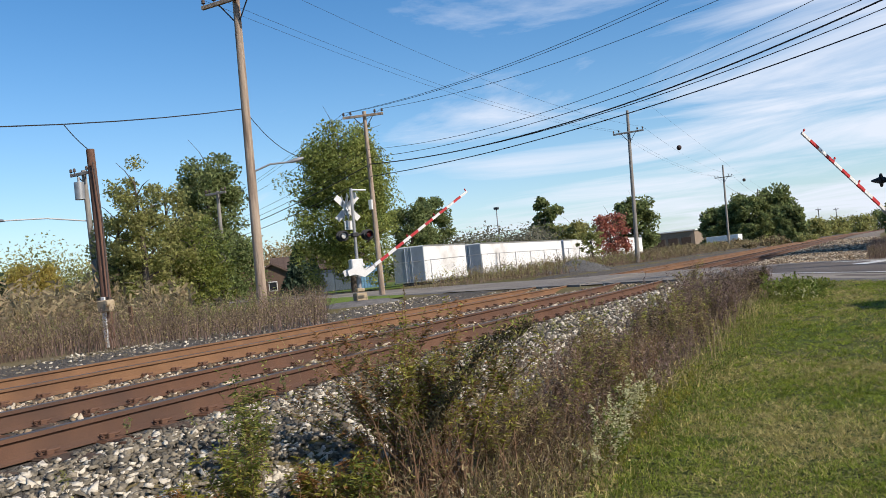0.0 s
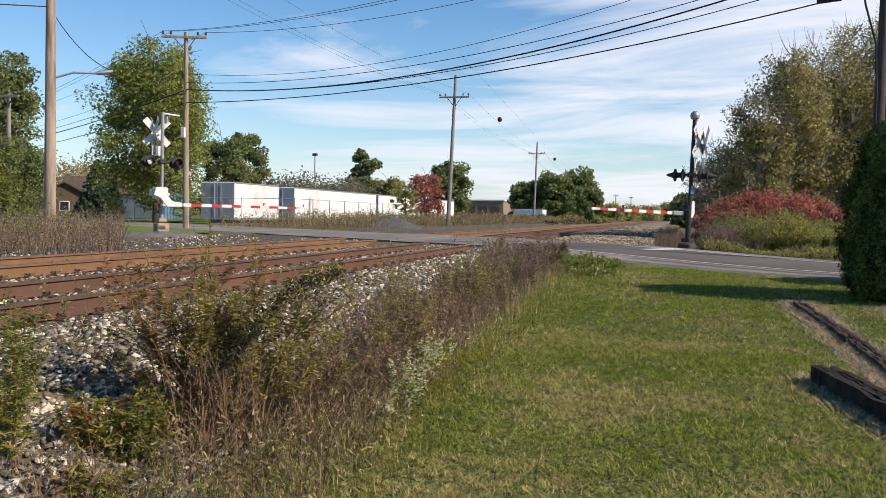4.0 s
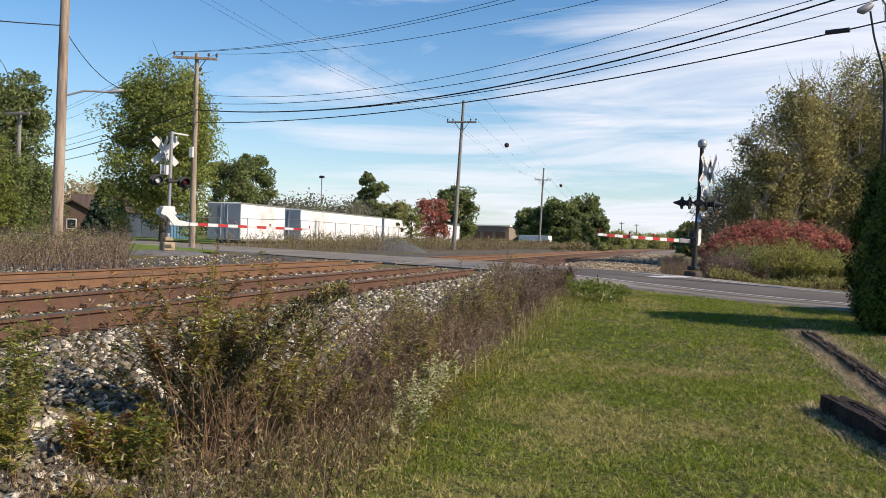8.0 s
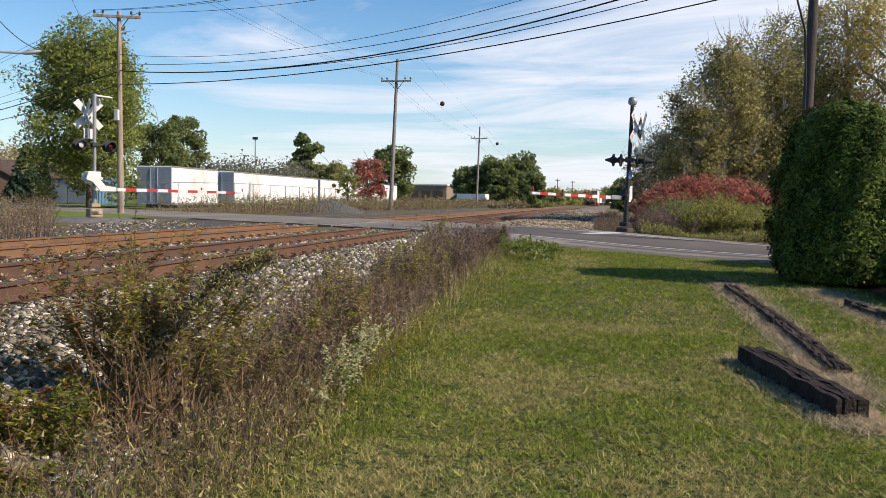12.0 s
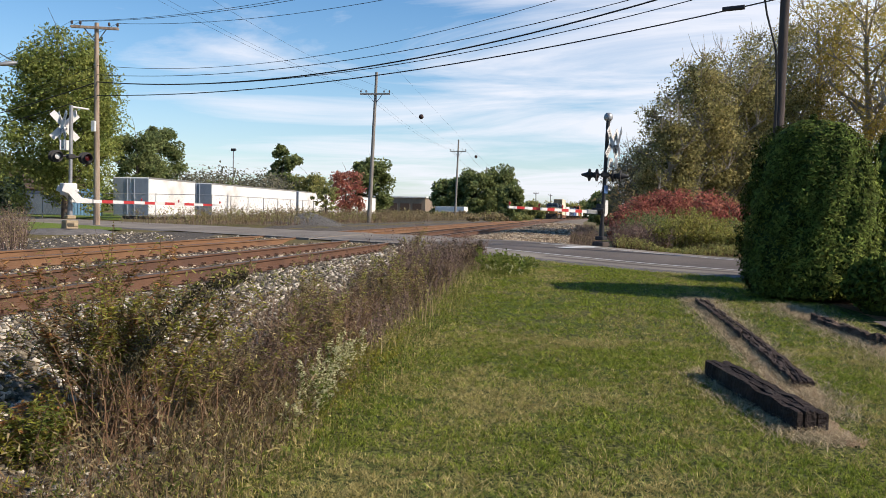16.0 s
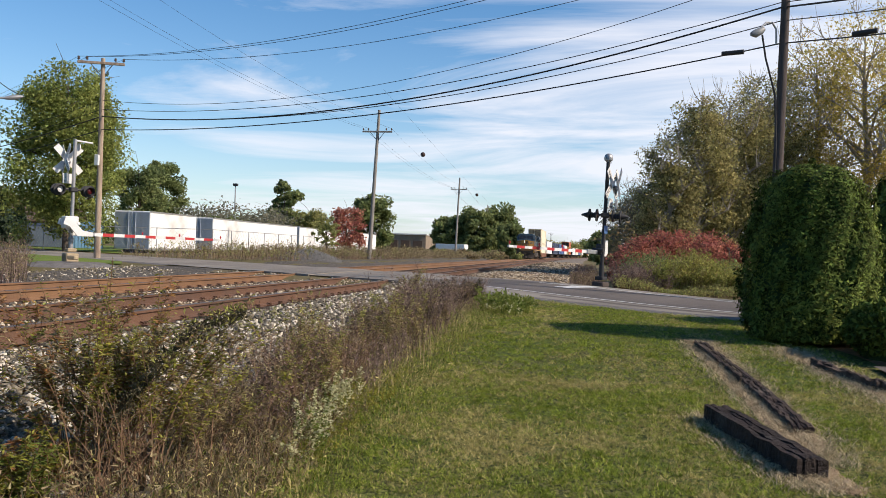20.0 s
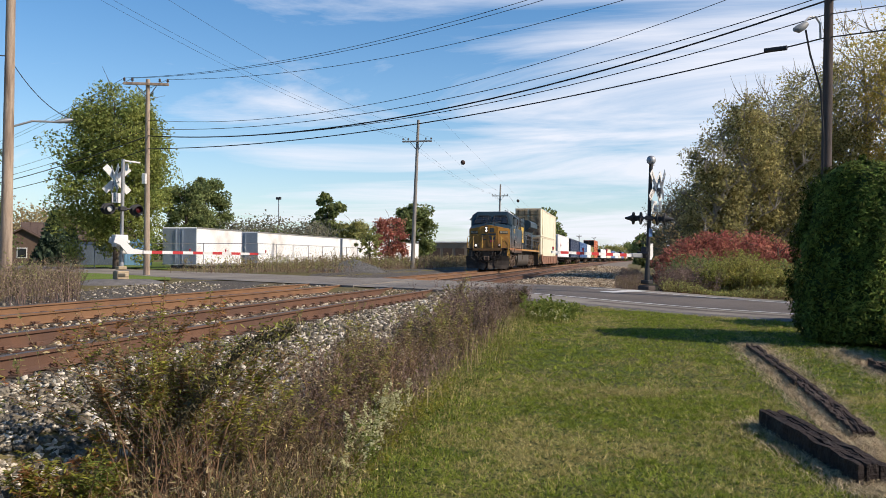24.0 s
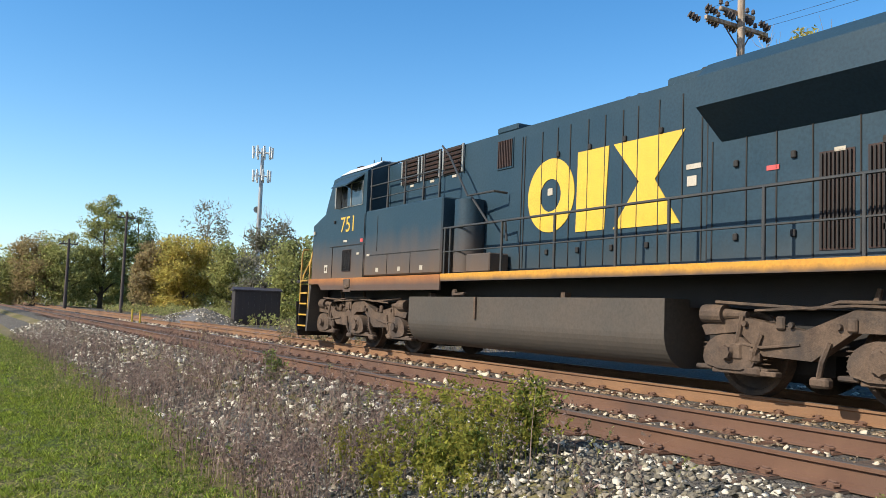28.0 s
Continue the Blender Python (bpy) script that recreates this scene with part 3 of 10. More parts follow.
def ballast_sheet(name, y0, y1, sgn):
    """sgn: which side of the road; the bed's end follows the road's skewed edge."""
    ys = np.linspace(0, 1, max(int((y1 - y0) / 0.8), 2))
    vs = []
    for t in ys:
        for x, dz in zip(ax, az):
            edge = ((ROAD_NEAR - 0.05 if sgn < 0 else ROAD_FAR + 0.05) - RN[0] * x) / RN[1]
            lo, hi = (y0, edge) if sgn < 0 else (edge, y1)
            y = lo + (hi - lo) * t
            z = max(RAIL_Z + dz, float(land_z(x, y)) - 0.02) if x > -3.6 else max(RAIL_Z + dz, float(land_z(x, y)) + (0.015 if x > -16 else -0.04)) if x < -12.3 else RAIL_Z + dz
            near = min(abs(y - edge) / 2.5, 1.0)
            z = z if abs(x + 8) < 4 else z * near + (1 - near) * max(z, RAIL_Z - 0.25)
            vs.append((x + float(line_bend(y)), y, z + 0.02 * noise.noise((x * 2.1, y * 2.1, 3))))
    k = len(ax)
    i = (np.arange(len(ys) - 1)[:, None] * k + np.arange(k - 1)[None, :]).ravel()
    return tagged(part(name, np_mesh(name, np.array(vs), np.stack([i, i + 1, i + k + 1, i + k], -1), M["ballast"]), None), "grey crushed-stone ballast bed under the tracks", "ballast", kind="structure")


ballast_sheet("ballast_near", -160, 22, -1)
ballast_sheet("ballast_far", 30, 620, 1)
WIDE = [(-4.78, 0.555), (-4.2, 0.59), (-3.2, 0.60), (-2.2, 0.585), (-1.2, 0.555), (-0.4, 0.525), (0.3, 0.48)]   # across the shoulder past the road: x, height


def wide_z(x, y, y_edge):
    """Height of that shoulder, which lies in low ridges across the slope."""
    z = np.interp(x, [p[0] for p in WIDE], [p[1] for p in WIDE])
    ridge = np.abs(np.sin(0.52 * y + 0.75 * x + 0.5 * np.sin(0.9 * y))) ** 3
    inside = smooth01((x + 4.8) / 0.6) * smooth01((0.3 - x) / 0.8)
    return 0.50 + (z - 0.50 + 0.10 * ridge * inside) * smooth01((y - y_edge) / 1.8)


def wide_shoulder():
    xs = np.linspace(-4.78, 0.3, 15)
    vs = []
    for k in range(200):
        d = 0.5 * k if k < 110 else 55 + 4.0 * (k - 110)
        for x in xs:
            e = (ROAD_FAR + 0.25 - RN[0] * x) / RN[1]
            vs.append((x + float(line_bend(e + d)), e + d, float(wide_z(x, e + d, e)) + 0.02 * noise.noise((x * 2.3, d * 2.3, 8))))
    w = len(xs)
    i = (np.arange(199)[:, None] * w + np.arange(w - 1)[None, :]).ravel()
    return tagged(part("ballast_shoulder", np_mesh("ballast_shoulder", np.array(vs), np.stack([i, i + 1, i + w + 1, i + w], -1), M["ballast_brown"]), None), "brown-grey ballast shoulder between the track and the signal", "ballast", kind="structure")


wide_shoulder()

# crossing panels between the rails
panel = Mesh()


def skew_slab(mesh, x0, x1, n0, n1, z0, z1, mi=0):
    ys = [(n0 - RN[0] * x0) / RN[1], (n0 - RN[0] * x1) / RN[1], (n1 - RN[0] * x1) / RN[1], (n1 - RN[0] * x0) / RN[1]]
    mesh.prism([(x0, ys[0]), (x1, ys[1]), (x1, ys[2]), (x0, ys[3])], "z", z0, z1, mi)


for tc_ in (T1, T2):
    for x0, x1 in ((-1.35, -0.80), (-0.66, 0.66), (0.80, 1.35)):
        skew_slab(panel, tc_ + x0, tc_ + x1, ROAD_NEAR - 0.1, ROAD_FAR + 0.1, RAIL_Z - 0.2, RAIL_Z + 0.002)
part("crossing_panel", panel, M["asphalt"], road, "worn asphalt level-crossing panels")

# rails: foot, web and head
RAIL_PROFILE = [(-0.07, -0.18), (0.07, -0.18), (0.07, -0.168), (0.012, -0.14), (0.010, -0.045), (0.036, -0.034), (0.037, -0.004), (0.030, 0.0),
                (-0.030, 0.0), (-0.037, -0.004), (-0.036, -0.034), (-0.010, -0.045), (-0.012, -0.14), (-0.07, -0.168)]
tracks = []


def clip_plate(me, x, y):
    """A tie plate with two spring clips that hold the rail's foot."""
    me.box((x, y, RAIL_Z - 0.179), (0.36, 0.19, 0.02))
    for sd in (-1, 1):
        px_ = x + sd * 0.095
        me.box((px_ + sd * 0.02, y, RAIL_Z - 0.155), (0.035, 0.06, 0.05), ch=0.006)
        me.tube([(px_ + sd * 0.03, y - 0.07, RAIL_Z - 0.15), (px_ - sd * 0.03, y - 0.055, RAIL_Z - 0.135), (px_ - sd * 0.03, y + 0.01, RAIL_Z - 0.14), (px_ + sd * 0.03, y + 0.03, RAIL_Z - 0.145), (px_ + sd * 0.03, y + 0.075, RAIL_Z - 0.14)], 0.011, 5)


for nm, tx, m_web in (("near", T1, "rail_rust"), ("far", T2, "rail_orange")):
    tk = tagged(thing("railway_track", "rusty steel %s track with shiny rail heads on wooden ties" % nm, "railway track"), kind="structure")
    tracks.append(tk)
    for sx in (-1, 1):
        me = Mesh()
        x = tx + sx * GAUGE / 2
        prof = [(x + a, RAIL_Z + b) for a, b in RAIL_PROFILE]
        k = len(prof)
        stops = [-170, 120, 150, 170, 185, 200, 215, 235, 270, 700]
        vs = [(a + float(line_bend(y)), y, b) for y in stops for a, b in prof]
        fs = [(s_ * k + i, s_ * k + (i + 1) % k, s_ * k + k + (i + 1) % k, s_ * k + k + i)[::-1] for s_ in range(len(stops) - 1) for i in range(k)]
        me.add(vs, fs)
        me.mi = [1 if i in (7, 6, 8) else 0 for s_ in stops[1:] for i in range(k)]
        part("rail", me, [M[m_web], M["rail_top"]], tk, "rusty rail with a polished head")
    # ties with plates
    tie = Mesh().box((0, 0, -0.265), (2.6, 0.22, 0.16), ch=0.012).data("tie", M["tie"])
    tie_r = Mesh().box((0, 0, -0.265), (2.6, 0.22, 0.16), ch=0.012).data("tie_rusty", M["tie_rust"])
    rest = Mesh()
    rng = random.Random(5)
    for i in range(-290, 780):
        y = i * 0.53 + 0.1
        u = RN[0] * tx + RN[1] * y
        if ROAD_NEAR - 0.3 < u < ROAD_FAR + 0.3:
            continue
        a = rng.uniform(-0.6, 0.6)
        if -75 <= i < 42:
            part("tie", tie if rng.random() < 0.5 else tie_r, None, tk, at=pose(tx + rng.uniform(-0.03, 0.03), y, RAIL_Z + 0.01, 0, 0, a))
        elif -110 < i < 420:
            rest.box((tx + float(line_bend(y)), y, RAIL_Z - 0.255), (2.6, 0.22, 0.16))
    tagged(part("far_ties", rest, M["tie"], tk), kind="stuff")
    plates, one = Mesh(), Mesh()
    clip_plate(one, 0, 0)
    one = one.data("tie_plate", M["rail_rust"])
    for i in range(-75, 42):
        y = i * 0.53 + 0.1
        if ROAD_NEAR - 0.3 < RN[0] * tx + RN[1] * y:
            continue
        for sx in (-1, 1):
            x = tx + sx * GAUGE / 2
            if -20 < i < 32:
                part("tie_plate", one, None, tk, at=Matrix.Translation((x, y, 0)))
            else:
                clip_plate(plates, x, y)
    tagged(part("tie_plates", plates, M["rail_rust"], tk, "rusty tie plates with spring clips"), kind="stuff")


# ---- scattering ----
CHIP_V = np.array([(-1, -1, -0.8), (1, -1, -0.8), (1, 1, -0.8), (-1, 1, -0.8), (-1, -1, 0.8), (1, -1, 0.8), (1, 1, 0.8), (-1, 1, 0.8)]) * 0.72
CHIP_F = np.array([(4, 5, 6), (4, 6, 7), (0, 1, 5), (0, 5, 4), (1, 2, 6), (1, 6, 5), (2, 3, 7), (2, 7, 6), (3, 0, 4), (3, 4, 7)])


def stones_mesh(name, P, size, rng, mat):
    n = len(P)
    s = size * rng.uniform(0.5, 1.5, (n, 1, 1)) * rng.uniform(0.7, 1.3, (n, 1, 3)) * (1, 1, 0.62)
    v = CHIP_V[None] * rng.uniform(0.35, 1.2, (n, 8, 3)) * s
    a, t, p = rng.uniform(0, 2 * np.pi, n), rng.normal(size=n) * 0.35, rng.normal(size=n) * 0.35   # they lie flat, tipped a little
    ca, sa, o, i = np.cos(a), np.sin(a), np.zeros(n), np.ones(n)
    turn = np.stack([ca, -sa, o, sa, ca, o, o, o, i], -1).reshape(n, 3, 3)
    tip = np.stack([i, o, p, o, i, t, -p, -t, i], -1).reshape(n, 3, 3)
    v = np.einsum("nij,nkj->nki", tip @ turn, v) + P[:, None]
    f = CHIP_F[None] + (np.arange(n) * 8)[:, None, None]
    return np_mesh(name, v.reshape(-1, 3), f.reshape(-1, 3), mat)


def leaves_arrays(P, size, rng, long=1.6, flat=0.0, droop=0.0, corners=4, up=0.0, face=None):
    """A small leaf of four or three corners at each point, turned at random."""
    n = len(P)
    a = rng.normal(size=(n, 3))
    a[:, 2] = a[:, 2] * (1 - flat) - droop
    a /= np.linalg.norm(a, axis=1)[:, None]
    if up:   # leaves turn their faces to the light
        face = rng.normal(size=(n, 3)) + np.array([0.35, -0.1, 1.0]) * up
    if face is not None:
        a = np.cross(face, a)
        a /= np.linalg.norm(a, axis=1)[:, None] + 1e-9
        b = np.cross(face, a)
    else:
        b = np.cross(a, rng.normal(size=(n, 3)))
    b /= np.linalg.norm(b, axis=1)[:, None] + 1e-9
    s = (size * rng.uniform(0.6, 1.4, n))[:, None]
    if corners == 3:
        v = np.stack([P - a * s * long * 0.5 - b * s * 0.5, P - a * s * long * 0.5 + b * s * 0.5, P + a * s * long * 0.5], 1).reshape(-1, 3)
        return v, np.arange(3 * n).reshape(n, 3)
    v = np.stack([P - a * s * long * 0.5, P + b * s * 0.5, P + a * s * long * 0.5, P - b * s * 0.5], 1).reshape(-1, 3)
    return v, np.arange(4 * n).reshape(n, 4)


def bed_z(x, y):
    """Top of the ballast or of the ground."""
    z = np.interp(x, ax, RAIL_Z + az)
    return np.maximum(np.where((x > ax[0]) & (x < ax[-1]), z, -9), land_z(x, y))


rng = np.random.default_rng(11)


def strip(x0, x1, y0, y1, n, pad=0.1):
    """Random places in a strip beside the tracks, short of the road."""
    x, y = rng.uniform(x0, x1, n), rng.uniform(y0, y1, n)
    keep = RN[0] * x + RN[1] * y < ROAD_NEAR - pad
    return x[keep], y[keep]


def stones(x0, x1, y0, y1, n, size, mat, lift=0.0):
    x, y = strip(x0, x1, y0, y1, n)
    return stones_mesh("stones", np.stack([x, y, bed_z(x, y) + rng.uniform(-0.02, 0.025, len(x)) + lift], -1), size, rng, mat)


for x0, x1, y0, y1, n, size, mat in ((-5.15, -2.55, 1.5, 10, 19000, 0.029, "stone"), (-5.15, -2.75, 10, 17, 6500, 0.036, "stone"), (-5.15, -2.75, -9, 1.5, 12500, 0.029, "stone"), (-5.15, -2.85, 17, 24, 1800, 0.05, "stone"), (-5.15, -2.85, -45, -9, 6000, 0.055, "stone"),
                                     (-8.75, -7.15, -12, 24, 7500, 0.034, "stone_rusty"), (-8.75, -7.2, -5, 8, 8000, 0.030, "stone_rusty"), (-8.75, -7.15, -50, -12, 2200, 0.055, "stone_rusty"),
                                     (-6.85, -5.5, -12, 24, 5200, 0.032, "stone_rusty"), (-10.5, -9.15, -12, 26, 3400, 0.034, "stone_rusty"),
                                     (-15.9, -10.7, -10, 27, 8500, 0.038, "stone")):
    tagged(part("ballast_stones", stones(x0, x1, y0, y1, n, size, M[mat]), None), "loose grey and white crushed stones beside the rails", "ballast stones", kind="stuff")
for y0, y1, n, size in ((28, 44, 10000, 0.040), (44, 110, 9000, 0.062)):
    x, y = rng.uniform(-5.1, 0.1, n), rng.uniform(y0, y1, n)
    edge = (ROAD_FAR + 0.25 - RN[0] * x) / RN[1]
    keep = y > edge + 0.4
    tagged(part("ballast_stones", stones_mesh("stones", np.stack([x, y, np.maximum(bed_z(x, y), wide_z(x, y, edge)) + 0.008], -1)[keep], size, rng, M["stone_rusty"]), None), "pale crushed stones on the shoulder past the road", "ballast stones", kind="stuff")

# the nearest stones lie loose on top, one by one
chips = [stones_mesh("stone", np.zeros((1, 3)), 0.033, rng, M["stone_single"]) for _ in range(10)]
bed = bpy.data.objects["ballast_near"]
for k in range(290):
    x, y = float(rng.uniform(-4.9, -3.1)), float(rng.uniform(3.2, 9.5))
    part("stone", chips[k % 10], None, bed, at=Matrix.Translation((x, y, float(bed_z(x, y)) + 0.025)) @ pose(0, 0, 0, 0, 0, float(rng.uniform(0, 360))))


# ---- trees ----
def limb_paths(rng, h, r, trunk_h, n):
    """The trunk's line and the lines of its limbs."""
    sway = [Vector((rng.uniform(-1, 1) * 0.03 * h * i / 4, rng.uniform(-1, 1) * 0.03 * h * i / 4, h * 0.9 * i / 4)) for i in range(5)]
    out = []
    for i in range(n):
        t = trunk_h / h + (0.9 - trunk_h / h) * (i + rng.random()) / n
        k = min(int(t * 4 / 0.9), 3)
        f = t * 4 / 0.9 - k
        p = sway[k].lerp(sway[k + 1], min(max(f, 0), 1))
        a = 2.4 * i + rng.uniform(-0.5, 0.5)
        ln = r * (1.05 - 0.55 * abs(t - 0.45)) * rng.uniform(0.6, 0.95)
        e = p + Vector((math.cos(a) * ln, math.sin(a) * ln, ln * rng.uniform(0.35, 0.9)))
        q = p.lerp(e, 0.5) + Vector((0, 0, ln * 0.12))
        out.append((p, q, e, 0.022 * h * (1 - t) * 0.55 + 0.012))
    return sway, out


def make_tree(name, label, at, h, r, leaf, n_leaves, size, seed, trunk_h=None, category="tree", bark="bark", clump=0.22, bare=0.0, cone=0.0, limbs=16, clumps=90, group="", low=0.0):
    """A tapered trunk with limbs, and a crown of many small leaves gathered in uneven clumps round the limbs."""
    rg, ng = random.Random(seed), np.random.default_rng(seed)
    trunk_h = 0.22 * h if trunk_h is None else trunk_h
    if 0.195 < size < 0.27:   # nearer trees carry finer leaves
        size, n_leaves = size * 0.66, int(n_leaves * 1.55)
    root = thing(name, label, category, Matrix.Translation(at), group)
    sway, lines = limb_paths(rg, h, r, trunk_h, limbs)
    me = Mesh()
    me.tube(sway, 0.022 * h + 0.03, 9, r1=0.02)
    for p, q, e, w in lines:
        me.tube([p, q, e], w, 5, r1=0.008)
        if bare:
            for j in range(6):
                s_ = q.lerp(e, rg.random())
                d = Vector((rg.uniform(-1, 1), rg.uniform(-1, 1), rg.uniform(0.2, 1.3))).normalized() * r * rg.uniform(0.2, 0.45)
                me.tube([s_, s_ + d * 0.6, s_ + d + Vector((0, 0, 0.1 * r))], w * 0.4 + 0.006, 4, r1=0.005)
    part("trunk", me, M[bark], root, smooth=True)
    if n_leaves:
        c = []
        while len(c) < clumps:
            d = ng.normal(size=3)
            d /= np.linalg.norm(d)
            rad = ng.uniform(0.45, 1.0) ** 0.6
            zz = 0.5 + 0.5 * d[2] * rad
            wide = (1 - zz) ** 0.8 * 1.15 if cone else math.sqrt(max(1 - (2 * zz - 0.9) ** 2 / 1.25, 0.03)) * (0.82 + 0.3 * math.sin(3 * math.atan2(d[1], d[0]) + seed) * 0.6)
            z0 = trunk_h * (0.75 if not low else low)
            lat = d[:2] / (np.linalg.norm(d[:2]) + 1e-6) * r * wide * rad * ng.uniform(0.75, 1.12)
            c.append((lat[0], lat[1], z0 + (h - z0) * zz))
        c = np.array(c)
        w = ng.integers(0, len(c), n_leaves)
        spread = ng.uniform(0.55, 1.25, len(c))[w][:, None] * clump * r
        ball = ng.normal(size=(n_leaves, 3))
        ball *= (ng.random((n_leaves, 1)) ** 0.45) * 1.75 / np.linalg.norm(ball, axis=1)[:, None]
        P = c[w] + ball * spread * (0.85, 0.85, 0.62)
        P[:, 2] = np.maximum(P[:, 2], 0.15)
        v, f = leaves_arrays(P, size, ng, 1.4, corners=3, up=0.6)
        part("crown", np_mesh("crown", v, f, M[leaf]), None, root)
    return root


def make_spruce(name, label, at, h, r, leaf, n_leaves, size, seed, category="spruce tree", group=""):
    ng = np.random.default_rng(seed)
    root = thing(name, label, category, Matrix.Translation(at), group)
    me = Mesh().tube([(0, 0, 0), (0, 0, h)], 0.02 * h + 0.03, 8, r1=0.015)
    part("trunk", me, M["bark"], root, smooth=True)
    t = ng.random(n_leaves) ** 1.5
    tier = np.round(t * 14) / 14 * 0.75 + t * 0.25
    a = ng.uniform(0, 2 * np.pi, n_leaves)
    lobes = 1 + 0.22 * np.sin(a * 9 + tier * 40)
    rad = r * (1 - tier) * lobes * np.sqrt(ng.random(n_leaves)) + 0.05
    P = np.stack([rad * np.cos(a), rad * np.sin(a), 0.06 * h + tier * 0.94 * h - rad * 0.25], -1)
    v, f = leaves_arrays(P, size, ng, 2.2, droop=0.3, corners=3)
    part("crown", np_mesh("crown", v, f, M[leaf]), None, root)
    return root


def weeds_mesh(name, B, h, rng, stem, leaf, leaves=8, lsize=0.03, width=0.006, lean=0.25, start=0.25, long=2.0, twigs=2):
    """Thin leaning stems with side twigs, and narrow leaves on both. B: places of the feet, h: heights."""
    n = len(B)
    d = np.stack([rng.normal(size=n) * lean, rng.normal(size=n) * lean, np.ones(n)], -1)
    tip = B + d * h[:, None]
    mid = B + d * (0.5 * h)[:, None] - np.stack([d[:, 0], d[:, 1], 0 * h], -1) * (0.22 * h)[:, None]
    side = np.stack([-np.sin(rng.uniform(0, 6.3, n)), np.cos(rng.uniform(0, 6.3, n)), np.zeros(n)], -1)
    side /= np.linalg.norm(side, axis=1)[:, None]
    wv = side * (width * rng.uniform(0.7, 1.4, n))[:, None]
    V = [np.stack([B - wv, B + wv, mid - wv * 0.7, mid + wv * 0.7, tip - wv * 0.25, tip + wv * 0.25], 1).reshape(-1, 3)]
    o = np.arange(n)[:, None] * 6
    F = [np.concatenate([o + [0, 1, 3, 2], o + [2, 3, 5, 4]], 0)]
    count, segs = 6 * n, [(mid, tip)]
    for _ in range(twigs):
        t = rng.uniform(0.25, 0.8, n)[:, None]
        p = mid + (tip - mid) * t
        e = p + np.stack([rng.normal(size=n), rng.normal(size=n), rng.uniform(0.4, 1.5, n)], -1) * (0.16 * h * rng.uniform(0.5, 1.3, n))[:, None]
        V.append(np.stack([p - wv * 0.4, p + wv * 0.4, e + wv * 0.15, e - wv * 0.15], 1).reshape(-1, 3))
        F.append(np.arange(4 * n).reshape(n, 4) + count)
        count += 4 * n
        segs.append((p, e))
    nf = sum(len(f) for f in F)
    if leaves:
        L = []
        for k in range(leaves):
            t = start + (1 - start) * rng.random(n)[:, None]
            if k % 3 and len(segs) > 1:
                a, b = segs[1 + k % (len(segs) - 1)]
                p = a + (b - a) * rng.random(n)[:, None]
            else:
                p = B + (mid - B) * t * 2 * (t < 0.5) + np.where(t < 0.5, 0, mid + (tip - mid) * (2 * t - 1) - B)
            L.append(p + rng.normal(size=(n, 3)) * lsize * 0.8)
        v, f = leaves_arrays(np.concatenate(L), lsize * 1.1, rng, long, corners=3)
        V.append(v)
        F.append(f + count)
    mi = np.zeros(sum(len(f) for f in F))
    mi[nf:] = 1
    return np_mesh(name, np.concatenate(V), F, [M[stem], M[leaf]], mi)


# ---- the train ----
def dusty(name, base, base2, dust, z0, z1, rough=0.5, scale=1.2, top=1.0, spec=0.45, wob=0.55):
    """Paint under road dust that thins out with height on the vehicle; for the tank the low colour is painted shade."""
    m = material(name, base, base2, scale, rough, bump=0.06, fine=25, spec=spec)
    nt = m.node_tree
    bs = nt.nodes["Principled BSDF"]
    paint = bs.inputs["Base Color"].links[0].from_socket
    co = nt.nodes.new("ShaderNodeTexCoord")
    sp = nt.nodes.new("ShaderNodeSeparateXYZ")
    nt.links.new(co.outputs["Object"], sp.inputs[0])
    mp = nt.nodes.new("ShaderNodeMapping")
    mp.inputs["Scale"].default_value = (1, 1.6, 0.35)
    nt.links.new(co.outputs["Object"], mp.inputs[0])
    no = nt.nodes.new("ShaderNodeTexNoise")
    no.inputs["Scale"].default_value, no.inputs["Detail"].default_value = 2.2, 6.0
    nt.links.new(mp.outputs[0], no.inputs["Vector"])
    ad = nt.nodes.new("ShaderNodeMath")
    ad.operation = "MULTIPLY_ADD"
    nt.links.new(no.outputs[0], ad.inputs[0])
    ad.inputs[1].default_value = wob
    nt.links.new(sp.outputs[2], ad.inputs[2])
    mr = nt.nodes.new("ShaderNodeMapRange")
    mr.inputs[1].default_value, mr.inputs[2].default_value = z0 + wob / 2, z1 + wob / 2
    mr.inputs[3].default_value, mr.inputs[4].default_value = top, 0.0
    nt.links.new(ad.outputs[0], mr.inputs[0])
    mx = nt.nodes.new("ShaderNodeMix")
    mx.data_type = "RGBA"
    nt.links.new(mr.outputs[0], mx.inputs[0])
    nt.links.new(paint, mx.inputs[6])
    mx.inputs[7].default_value = (*dust, 1)
    nt.links.new(mx.outputs[2], bs.inputs["Base Color"])
    return m


